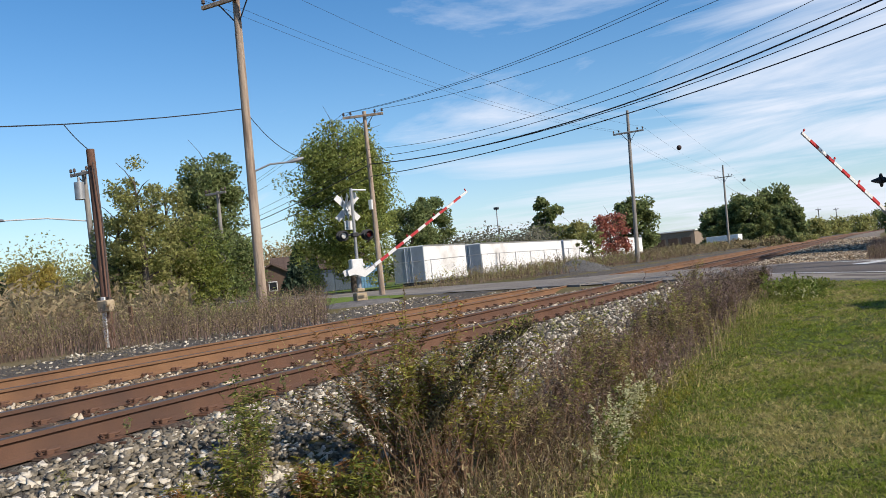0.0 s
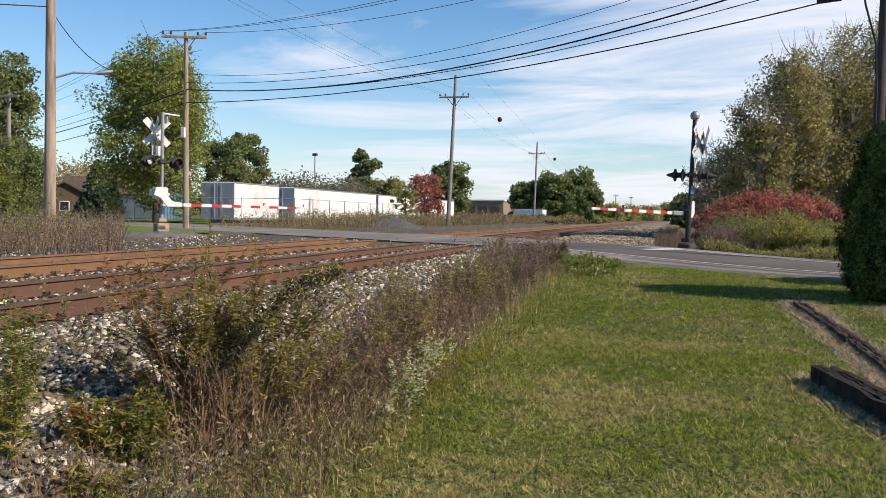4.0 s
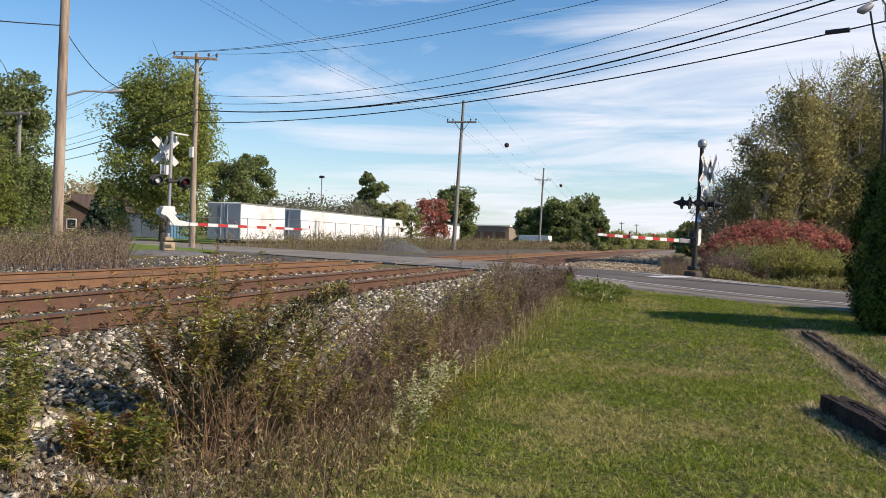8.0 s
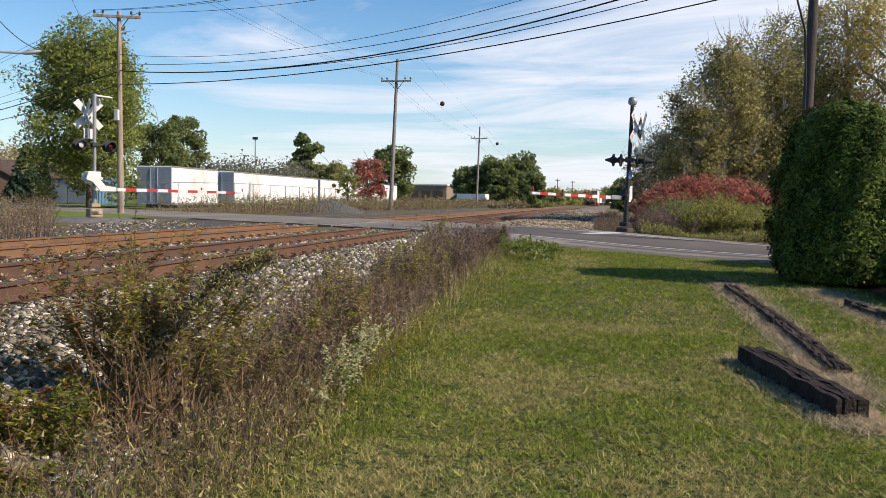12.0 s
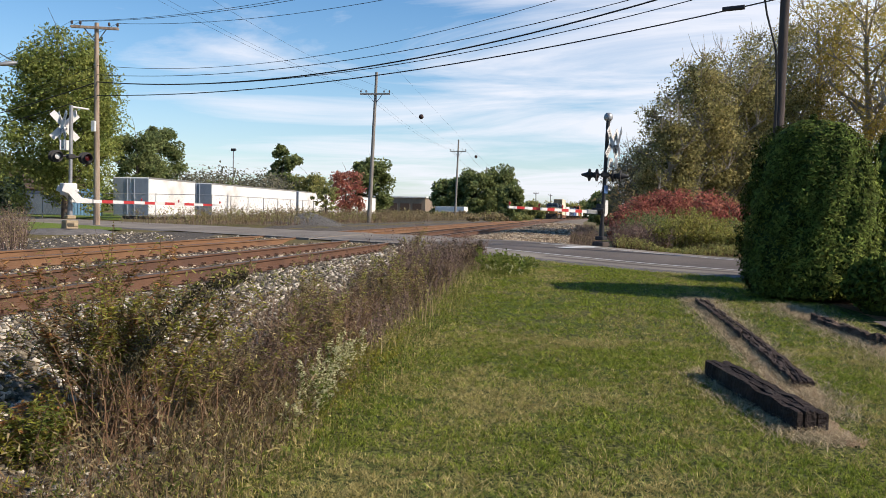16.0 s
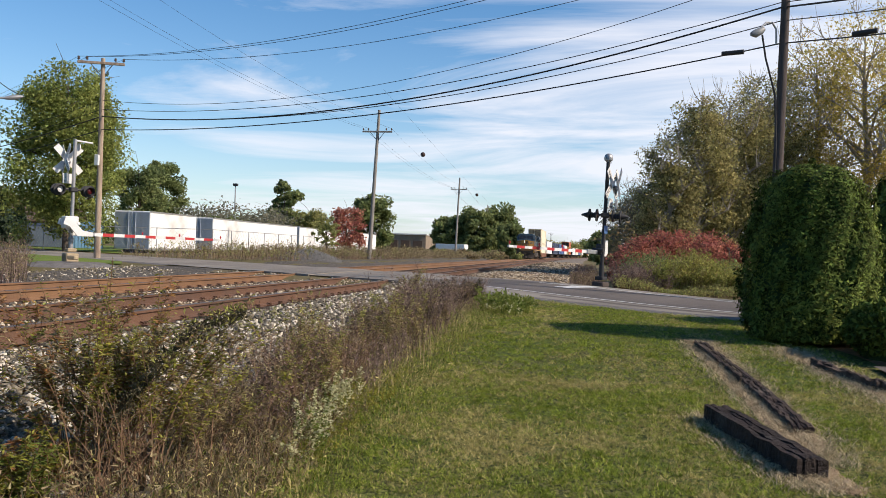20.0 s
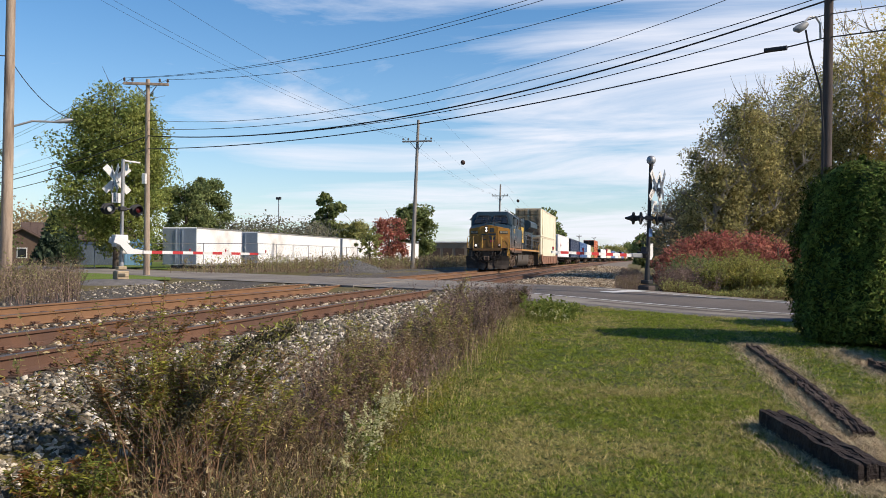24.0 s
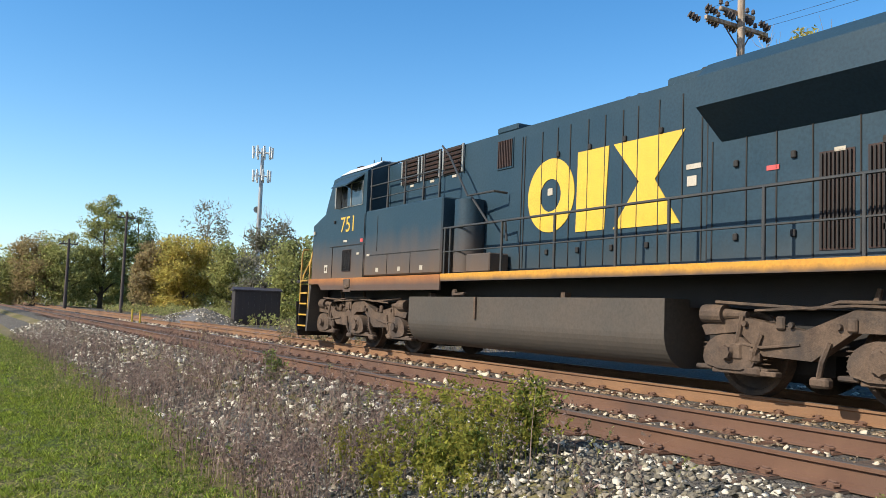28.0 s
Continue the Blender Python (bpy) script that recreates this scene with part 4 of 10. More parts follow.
M.update(
    loco_blue=dusty("loco_blue", (0.018, 0.043, 0.064), (0.024, 0.051, 0.073), (0.125, 0.078, 0.048), 1.50, 2.65, 0.5, spec=0.3),
    hood_blue=dusty("hood_blue", (0.018, 0.043, 0.064), (0.024, 0.051, 0.073), (0.060, 0.058, 0.052), 1.2, 2.1, 0.5, spec=0.3),
    loco_yellow=dusty("loco_yellow", (0.46, 0.22, 0.026), (0.38, 0.17, 0.022), (0.20, 0.10, 0.04), 1.5, 3.1, 0.5, top=0.85),
    loco_stripe=dusty("loco_stripe", (0.60, 0.29, 0.03), (0.52, 0.24, 0.03), (0.085, 0.055, 0.038), 1.50, 1.585, 0.5, wob=0.07),
    sill_dusty=dusty("sill_dusty", (0.42, 0.16, 0.035), (0.34, 0.12, 0.03), (0.085, 0.052, 0.036), 1.44, 1.63, 0.6, wob=0.05),
    logo_yellow=material("logo_yellow", (0.72, 0.46, 0.05), (0.66, 0.41, 0.05), 3, 0.45, bump=0.05, dirt=(0.5, 0.33, 0.07), dirt_amt=0.1),
    loco_black=material("loco_black", (0.018, 0.016, 0.015), (0.03, 0.026, 0.024), 3, 0.75, bump=0.2),
    plow_dusty=material("plow_dusty", (0.040, 0.035, 0.032), (0.070, 0.056, 0.047), 3, 0.85, bump=0.3, dirt=(0.10, 0.08, 0.065), dirt_amt=0.3, spec=0.2),
    hose_grey=material("hose_grey", (0.062, 0.056, 0.052), (0.035, 0.032, 0.03), 6, 0.8, bump=0.2, spec=0.2),
    truck_dust=material("truck_dust", (0.135, 0.088, 0.058), (0.080, 0.052, 0.036), 5, 0.85, bump=0.4, fine=40, dirt=(0.035, 0.029, 0.026)),
    # brown-grey above, darker low down: the underside's shade put into the colour
    tank=dusty("tank", (0.070, 0.058, 0.046), (0.085, 0.066, 0.050), (0.045, 0.04, 0.036), 0.2, 0.75, 0.6),
    handrail_dark=material("handrail_dark", (0.035, 0.04, 0.045), (0.055, 0.05, 0.045), 3, 0.5, bump=0.1),
    handrail_yellow=material("handrail_yellow", (0.62, 0.36, 0.04), (0.45, 0.25, 0.04), 4, 0.5, bump=0.1, dirt=(0.2, 0.13, 0.07)),
    glass=material("glass_dark", (0.02, 0.024, 0.028), (0.03, 0.034, 0.038), 1, 0.08, bump=0.0, spec=0.8),
    glass_grey=material("glass_grey", (0.045, 0.055, 0.06), (0.06, 0.07, 0.075), 1, 0.15, bump=0.0, spec=0.8),
    louvre=material("louvre", (0.06, 0.032, 0.026), (0.04, 0.025, 0.022), 5, 0.8, bump=0.2),
    frame_silver=material("frame_silver", (0.36, 0.36, 0.34), (0.26, 0.26, 0.24), 4, 0.5, metal=0.4, bump=0.1),
    roof_pale=material("roof_pale", (0.72, 0.73, 0.74), (0.62, 0.63, 0.64), 2, 0.6, bump=0.1),
    lamp_on=material("lamp_on", (0.9, 0.9, 0.85), (0.9, 0.9, 0.85), 2, 0.3, bump=0, emit=(1.0, 0.93, 0.8, 2.6)),
    lamp_dim=material("lamp_dim", (0.45, 0.33, 0.28), (0.40, 0.30, 0.25), 2, 0.2, bump=0, emit=(1.0, 0.7, 0.5, 0.25)),
    board_white=material("board_white", (0.52, 0.46, 0.37), (0.42, 0.36, 0.28), 3, 0.5, bump=0),
    board_dirty=material("board_dirty", (0.36, 0.32, 0.22), (0.28, 0.24, 0.16), 3, 0.5, bump=0),
    sticker_red=material("sticker_red", (0.6, 0.10, 0.09), (0.55, 0.08, 0.08), 3, 0.5, bump=0),
    box_cream=material("box_cream", (0.82, 0.75, 0.56), (0.78, 0.71, 0.53), 0.6, 0.5, bump=0.05, dirt=(0.55, 0.47, 0.33), dirt_amt=0.12),
    box_tan=material("box_tan", (0.36, 0.28, 0.17), (0.26, 0.20, 0.12), 2.5, 0.7, bump=0.2, dirt=(0.08, 0.06, 0.05), dirt_amt=0.45),
    well_brown=material("well_brown", (0.30, 0.14, 0.08), (0.24, 0.115, 0.07), 2, 0.75, bump=0.2, dirt=(0.16, 0.09, 0.06)),
    box_navy=material("box_navy", (0.03, 0.05, 0.10), (0.04, 0.06, 0.12), 1, 0.5, bump=0.05),
    box_blue=material("box_blue", (0.07, 0.16, 0.34), (0.06, 0.13, 0.30), 1, 0.5, bump=0.05),
    box_orange=material("box_orange", (0.60, 0.17, 0.06), (0.52, 0.14, 0.05), 1, 0.5, bump=0.05),
    box_olive=material("box_olive", (0.36, 0.30, 0.12), (0.30, 0.26, 0.10), 1, 0.6, bump=0.05),
    letter_black=material("letter_black", (0.02, 0.02, 0.02), (0.03, 0.03, 0.03), 3, 0.6, bump=0),
)


def lettering(name, words, size, mat, parent, m, depth=0.002):
    """Words in the built-in font as a thin mesh; m places its middle."""
    cu = bpy.data.curves.new(name, "FONT")
    cu.body, cu.size, cu.extrude, cu.align_x, cu.align_y = words, size, depth, "CENTER", "CENTER"
    tmp = bpy.data.objects.new("tmp", cu)
    scene.collection.objects.link(tmp)
    me = bpy.data.meshes.new_from_object(tmp.evaluated_get(bpy.context.evaluated_depsgraph_get()))
    bpy.data.objects.remove(tmp)
    me.materials.clear()
    me.materials.append(mat)
    return part(name, me, None, parent, at=m)


SIDE_NEAR = Matrix(((0, 0, 1, 0), (1, 0, 0, 0), (0, 1, 0, 0), (0, 0, 0, 1)))   # writing on the side facing +x
SIDE_FAR = Matrix(((0, 0, -1, 0), (-1, 0, 0, 0), (0, 1, 0, 0), (0, 0, 0, 1)))
FRONT = Matrix(((1, 0, 0, 0), (0, 0, -1, 0), (0, 1, 0, 0), (0, 0, 0, 1)))       # facing -y


def loft(rings, close=True):
    """Skin between rings of equal length; ends capped."""
    k = len(rings[0])
    vs = [p for r in rings for p in r]
    fs = [(i * k + j, i * k + (j + 1) % k, (i + 1) * k + (j + 1) % k, (i + 1) * k + j) for i in range(len(rings) - 1) for j in range(k)]
    fs += [tuple(range(k))[::-1], tuple((len(rings) - 1) * k + j for j in range(k))]
    return vs, fs


loco = thing("locomotive", "dark blue and yellow diesel freight locomotive, dusty below the walkway", "locomotive", pose(T2, 60, RAIL_Z))


def lp(name, mesh, mat, label="", parent=None, smooth=False):
    return part(name, mesh, M[mat] if isinstance(mat, str) else [M[q] for q in mat], parent or loco, label, smooth)


def rounded(a, b, w, h, r):
    """Outline of a rectangle with rounded corners round (a, b)."""
    out = []
    for cx, cy, t0 in ((w / 2 - r, h / 2 - r, 0), (-w / 2 + r, h / 2 - r, 90), (-w / 2 + r, -h / 2 + r, 180), (w / 2 - r, -h / 2 + r, 270)):
        out += [(a + cx + r * math.cos(radians(t0 + k * 22.5)), b + cy + r * math.sin(radians(t0 + k * 22.5))) for k in range(5)]
    return out


def cab_ring(y, half, zlo, zsh, ztop, inner):
    return [(-half, y, zlo), (half, y, zlo), (half, y, zsh), (inner, y, ztop), (-inner, y, ztop), (-half, y, zsh)]


# nose and cab: one blue shell, the front face yellow
me = Mesh()
vs, fs = loft([cab_ring(-1.83, 1.50, 1.50, 3.02, 3.31, 0.10), cab_ring(-0.80, 1.50, 1.50, 3.36, 3.62, 0.10)])
me.add(vs, fs)
rings = [cab_ring(-0.99, 1.52, 1.50, 3.33, 3.45, 1.15), cab_ring(-0.55, 1.52, 1.50, 4.10, 4.36, 1.12), cab_ring(1.38, 1.52, 1.50, 4.10, 4.36, 1.12)]
vs, fs = loft(rings)
me.add(vs, fs)
cab = lp("cab", me, "loco_blue", "dark blue cab with a sloping short nose")
me = Mesh()   # wide yellow nose face with slanting cheeks
prof = [(-1.50, -1.835), (-0.66, -2.18), (-0.10, -2.18), (0.10, -2.18), (0.66, -2.18), (1.50, -1.835)]
vs = []
for x, y in prof:
    t = 3.02 + 0.28 * (1.5 - abs(x)) / 1.4
    vs += [(x, y, 1.50), (x, y, t), (x, -1.832, t + 0.015), (x, -1.832, 1.50)]
me.add(vs, [q for i in range(0, 20, 4) for q in ((i, i + 4, i + 5, i + 1), (i + 1, i + 5, i + 6, i + 2), (i, i + 3, i + 7, i + 4))])
nose = lp("nose_face", me, "loco_yellow", "yellow nose face with a peaked top")
lp("nose_door", Mesh().box((0.24, -2.04, 2.42), (0.62, 0.03, 1.40), ch=0.012).box((0.24, -2.055, 2.93), (0.29, 0.02, 0.32), mi=1, ch=0.07), ("loco_yellow", "glass"), "yellow nose door with a small dark window", nose)
hb = lp("headlight", Mesh().box((-0.17, -2.05, 3.00), (0.24, 0.06, 0.46), ch=0.03), "loco_black", "twin headlights, lit", nose)
for z in (2.90, 3.10):
    lp("lamp", Mesh().lathe([(0.0, 0.03), (0.05, 0.028), (0.068, 0.01), (0.072, 0.0)], 14, Matrix.Translation((-0.17, -2.08, z)) @ pose(0, 0, 0, 90, 0, 0)), "lamp_on", "", hb, True)
me = Mesh()   # blue marks and a red plate low on the nose
me.box((-0.36, -2.04, 2.60), (0.36, 0.02, 0.10)).box((-0.46, -2.04, 2.42), (0.12, 0.02, 0.30)).box((-0.34, -2.04, 2.26), (0.30, 0.02, 0.09))
me.box((0.24, -2.062, 2.64), (0.58, 0.012, 0.10)).prism([(0.02, 2.50), (0.14, 2.50), (0.30, 2.28), (0.44, 2.50), (0.52, 2.50), (0.46, 2.24), (0.10, 2.24)], "y", -2.068, -2.058)
lp("nose_mark", me, "loco_blue", "dark blue painted mark", nose)
lp("warning_plate", Mesh().box((0.24, -2.064, 2.13), (0.26, 0.012, 0.13)), "sticker_red", "red warning plate", nose)
for sx in (-1, 1):
    turn = Matrix.Translation((sx * 1.08, -2.02, 2.78)) @ pose(0, 0, 0, 0, 0, sx * 22.3)
    nb = part("number_board", Mesh().box((0, 0, 0), (0.62, 0.06, 0.22), ch=0.02).box((0, -0.026, 0), (0.55, 0.02, 0.15), mi=1), [M["loco_black"], M["board_dirty"]], nose, "lit number board", at=turn)
    lettering("digits", "751", 0.2, M["letter_black"], nb, Matrix.Translation((0, -0.04, 0)) @ FRONT)
for x, z in ((-0.42, 2.95), (-0.42, 2.74), (-0.42, 2.52), (-0.42, 2.20), (-0.42, 1.90), (-0.78, 2.95), (-0.78, 2.52), (-0.78, 2.20), (0.64, 2.85), (0.64, 2.3), (0.64, 1.9)):
    lp("grab_iron", Mesh().tube([(x - 0.06, -2.03, z), (x - 0.05, -2.09, z), (x + 0.05, -2.09, z), (x + 0.06, -2.03, z)], 0.012, 6), "handrail_yellow", "", nose)
for ob in nose.children:   # the flat middle of the nose stands forward of the cheeks
    if not ob.name.startswith("number_board"):
        ob.location.y -= 0.15

# windscreens and side windows
for sx in (-1, 1):
    def wp(x, t):
        """A point on the sloping windscreen plane, t from sill to top."""
        y, z = -0.99 + 0.44 * t, 3.44 + 0.88 * t
        return (x, y - 0.045, z + 0.004)
    me = Mesh().add([wp(sx * 0.10, 0.08), wp(sx * 1.24, 0.08), wp(sx * 1.14, 0.56), wp(sx * 0.12, 0.60)], [(0, 1, 2, 3) if sx > 0 else (3, 2, 1, 0)])
    ws = lp("windscreen", me, "glass", "dark windscreen", cab)
    fr = Mesh()
    c = [wp(sx * 0.08, 0.05), wp(sx * 1.27, 0.05), wp(sx * 1.16, 0.59), wp(sx * 0.10, 0.63)]
    fr.tube(c + [c[0]], 0.022, 6)
    lp("window_frame", fr, "loco_black", "", ws)
    lp("wiper", Mesh().tube([wp(sx * 0.65, 0.62), wp(sx * 0.62, 0.30)], 0.012, 5), "loco_black", "", ws)
    lp("wiper_blade", Mesh().tube([wp(sx * 0.42, 0.30), wp(sx * 0.85, 0.27)], 0.014, 5), "loco_black", "", ws)
    lp("brow", Mesh().tube([wp(sx * 0.45, 0.64), wp(sx * 0.75, 0.70), wp(sx * 1.02, 0.64)], 0.018, 5), "loco_black", "", ws)
    X = sx * 1.525
    sw = lp("side_window", Mesh().box((X, 0.585, 3.615), (0.02, 1.21, 0.57)), "frame_silver", "sliding cab side window in a bright frame", cab)
    lp("pane", Mesh().box((X + sx * 0.012, 0.27, 3.615), (0.01, 0.55, 0.53)), "glass", "dark glass", sw)
    lp("pane", Mesh().box((X + sx * 0.012, 0.88, 3.615), (0.01, 0.58, 0.53)), "glass_grey", "dusty grey glass", sw)
    lp("window_post", Mesh().box((X + sx * 0.02, 0.56, 3.615), (0.03, 0.035, 0.54), ch=0.006), "frame_silver", "", sw)
    qw = lp("quarter_window", Mesh().prism(rounded(-0.32, 3.655, 0.32, 0.56, 0.09), "x", sx * 1.515, sx * 1.528), "glass", "small rounded window", cab)
    lp("seal", Mesh().prism(rounded(-0.32, 3.655, 0.37, 0.61, 0.11), "x", sx * 1.512, sx * 1.523), "loco_black", "", qw)
    aw = Mesh().add([(sx * 1.52, -0.20, 4.06), (sx * 1.52, 1.22, 4.06), (sx * 1.86, 1.00, 3.80), (sx * 1.86, 0.08, 3.80), (sx * 1.52, -0.20, 4.03), (sx * 1.52, 1.22, 4.03), (sx * 1.86, 1.00, 3.77), (sx * 1.86, 0.08, 3.77)],
                    [(0, 1, 2, 3), (7, 6, 5, 4), (0, 3, 7, 4), (3, 2, 6, 7), (2, 1, 5, 6)])
    lp("awning", aw, "loco_blue", "steel window awning", cab)
    lp("mirror", Mesh().box((sx * 1.62, -0.02, 3.60), (0.16, 0.04, 0.58), ch=0.01), "frame_silver", "tall side mirror", cab)
    # cab side details
    d = Mesh().box((X, 0.40, 2.41), (0.02, 2.02, 0.018)).box((X, 1.345, 2.3), (0.018, 0.012, 1.6)).box((X, -0.46, 2.0), (0.016, 0.01, 0.8))
    lp("panel_seam", d, "loco_black", "", cab)
    g = Mesh()
    for i in range(12):
        g.box((sx * 1.53, 0.19 + 0.04 * i, 2.045), (0.03, 0.016, 0.50))
    g.box((sx * 1.522, 0.41, 2.045), (0.01, 0.50, 0.53), mi=1)
    lp("grille", g, ("loco_black", "louvre"), "dark slatted grille", cab)
    lp("data_plate", Mesh().box((X, -0.83, 1.87), (0.012, 0.20, 0.20)).box((X + sx * 0.008, -0.83, 1.87), (0.01, 0.10, 0.10), mi=1, ch=0.03), ("board_white", "truck_dust"), "small pale plate", cab)
    lp("horn_button", Mesh().box((sx * 1.54, -0.35, 3.02), (0.05, 0.07, 0.08), ch=0.015), "loco_black", "", cab)
    for y, z, w, hh in ((-1.70, 2.83, 0.11, 0.08), (1.05, 2.19, 0.14, 0.05), (1.6, 2.13, 0.14, 0.05), (0.3, 2.52, 0.22, 0.05)):
        lp("sticker", Mesh().box((X, y, z), (0.012, w, hh)), "board_white", "", cab)
    lp("flag_sticker", Mesh().box((X, 1.22, 2.49), (0.012, 0.13, 0.08)), "sticker_red", "", cab)
    lettering("road_number", "751", 0.53, M["logo_yellow"], cab, Matrix.Translation((sx * 1.526, 0.41, 2.905)) @ (SIDE_NEAR if sx > 0 else SIDE_FAR) @ Matrix.Diagonal((1.12, 1, 1, 1)))
me = Mesh().add([(-1.38, -0.50, 4.215), (1.38, -0.50, 4.215), (1.12, -0.50, 4.385), (-1.12, -0.50, 4.385), (-1.38, 1.37, 4.215), (1.38, 1.37, 4.215), (1.12, 1.37, 4.385), (-1.12, 1.37, 4.385)],
                [(1, 5, 6, 2), (2, 6, 7, 3), (3, 7, 4, 0), (0, 1, 2, 3), (5, 4, 7, 6), (0, 4, 5, 1)])
roof = lp("cab_roof", me, "roof_pale", "pale weathered cab roof", cab)
lp("antenna_plate", Mesh().box((0.95, -0.25, 4.46), (0.10, 0.30, 0.03), ch=0.01).tube([(0.95, -0.35, 4.36), (0.95, -0.35, 4.46)], 0.015, 6), "loco_black", "", roof)
for ax_, ay_, az_ in ((1.0, 0.6, 4.52), (0.95, 0.9, 4.55)):
    lp("antenna", Mesh().tube([(ax_, ay_, 4.37), (ax_, ay_, az_)], 0.012, 5), "loco_black", "", roof)
for pts in ([(0.35, -1.90, 3.25), (0.35, -1.88, 3.36), (0.35, -1.50, 3.44), (0.35, -1.48, 3.34)], [(-0.35, -1.90, 3.25), (-0.35, -1.88, 3.36), (-0.35, -1.50, 3.44), (-0.35, -1.48, 3.34)], [(0.30, -1.42, 3.40), (0.30, -1.38, 3.50), (0.75, -0.98, 3.62), (0.78, -0.96, 3.52)], [(-0.30, -1.42, 3.40), (-0.30, -1.38, 3.50), (-0.75, -0.98, 3.62), (-0.78, -0.96, 3.52)]):
    lp("brow_rail", Mesh().tube(pts, 0.015, 5), "loco_black", "", cab)

lp("nose_hatch", Mesh().box((0, -1.30, 3.49), (0.30, 0.22, 0.06), ch=0.015), "loco_black", "small hatch on the nose top", cab)
for sx in (-1, 1):   # frames that stand off the windscreens
    lp("screen_guard", Mesh().tube([(sx * 0.20, -0.98, 3.62), (sx * 0.22, -1.10, 3.74), (sx * 0.22, -0.86, 4.06), (sx * 1.10, -0.86, 4.06), (sx * 1.16, -1.10, 3.74), (sx * 1.18, -0.98, 3.62)], 0.014, 5), "loco_black", "", cab)

# equipment body behind the cab, hood above it
me = Mesh().box((0, 3.11, 2.40), (3.04, 3.46, 1.50), ch=0.03)
cabinet = lp("cabinet", me, "loco_blue", "wide dark blue equipment cabinet behind the cab")
for sx in (-1, 1):
    d = Mesh().box((sx * 1.522, 3.15, 2.12), (0.014, 3.2, 0.016)).box((sx * 1.522, 2.02, 2.6), (0.012, 0.014, 0.8))
    for y in (2.55, 3.6):
        d.box((sx * 1.522, y, 1.9), (0.012, 0.012, 0.44))
    lp("panel_seam", d, "loco_black", "", cabinet)
    for y in (2.08, 3.12, 4.08):
        lp("sticker", Mesh().box((sx * 1.522, y, 1.78), (0.012, 0.12, 0.09)), "board_white", "", cabinet)
hood_prof = [(-1.0, 1.62), (1.0, 1.62), (1.0, 4.25), (0.78, 4.34), (-0.78, 4.34), (-1.0, 4.25)]
hood = lp("hood", Mesh().prism(hood_prof, "y", 1.38, 10.96), "hood_blue", "long dark blue engine hood with access doors")
lp("radiator_hood", Mesh().prism([(-1.02, 1.62), (1.02, 1.62), (1.02, 4.16), (-1.02, 4.16)], "y", 10.97, 17.2), "hood_blue", "dark blue radiator hood")
lp("radiator_wing", Mesh().prism([(-1.03, 3.28), (-1.52, 3.66), (-1.52, 4.06), (-1.30, 4.26), (1.30, 4.26), (1.52, 4.06), (1.52, 3.66), (1.03, 3.28), (1.03, 4.1), (-1.03, 4.1)], "y", 11.2, 16.75), "loco_blue", "wide radiator wing that overhangs the hood")
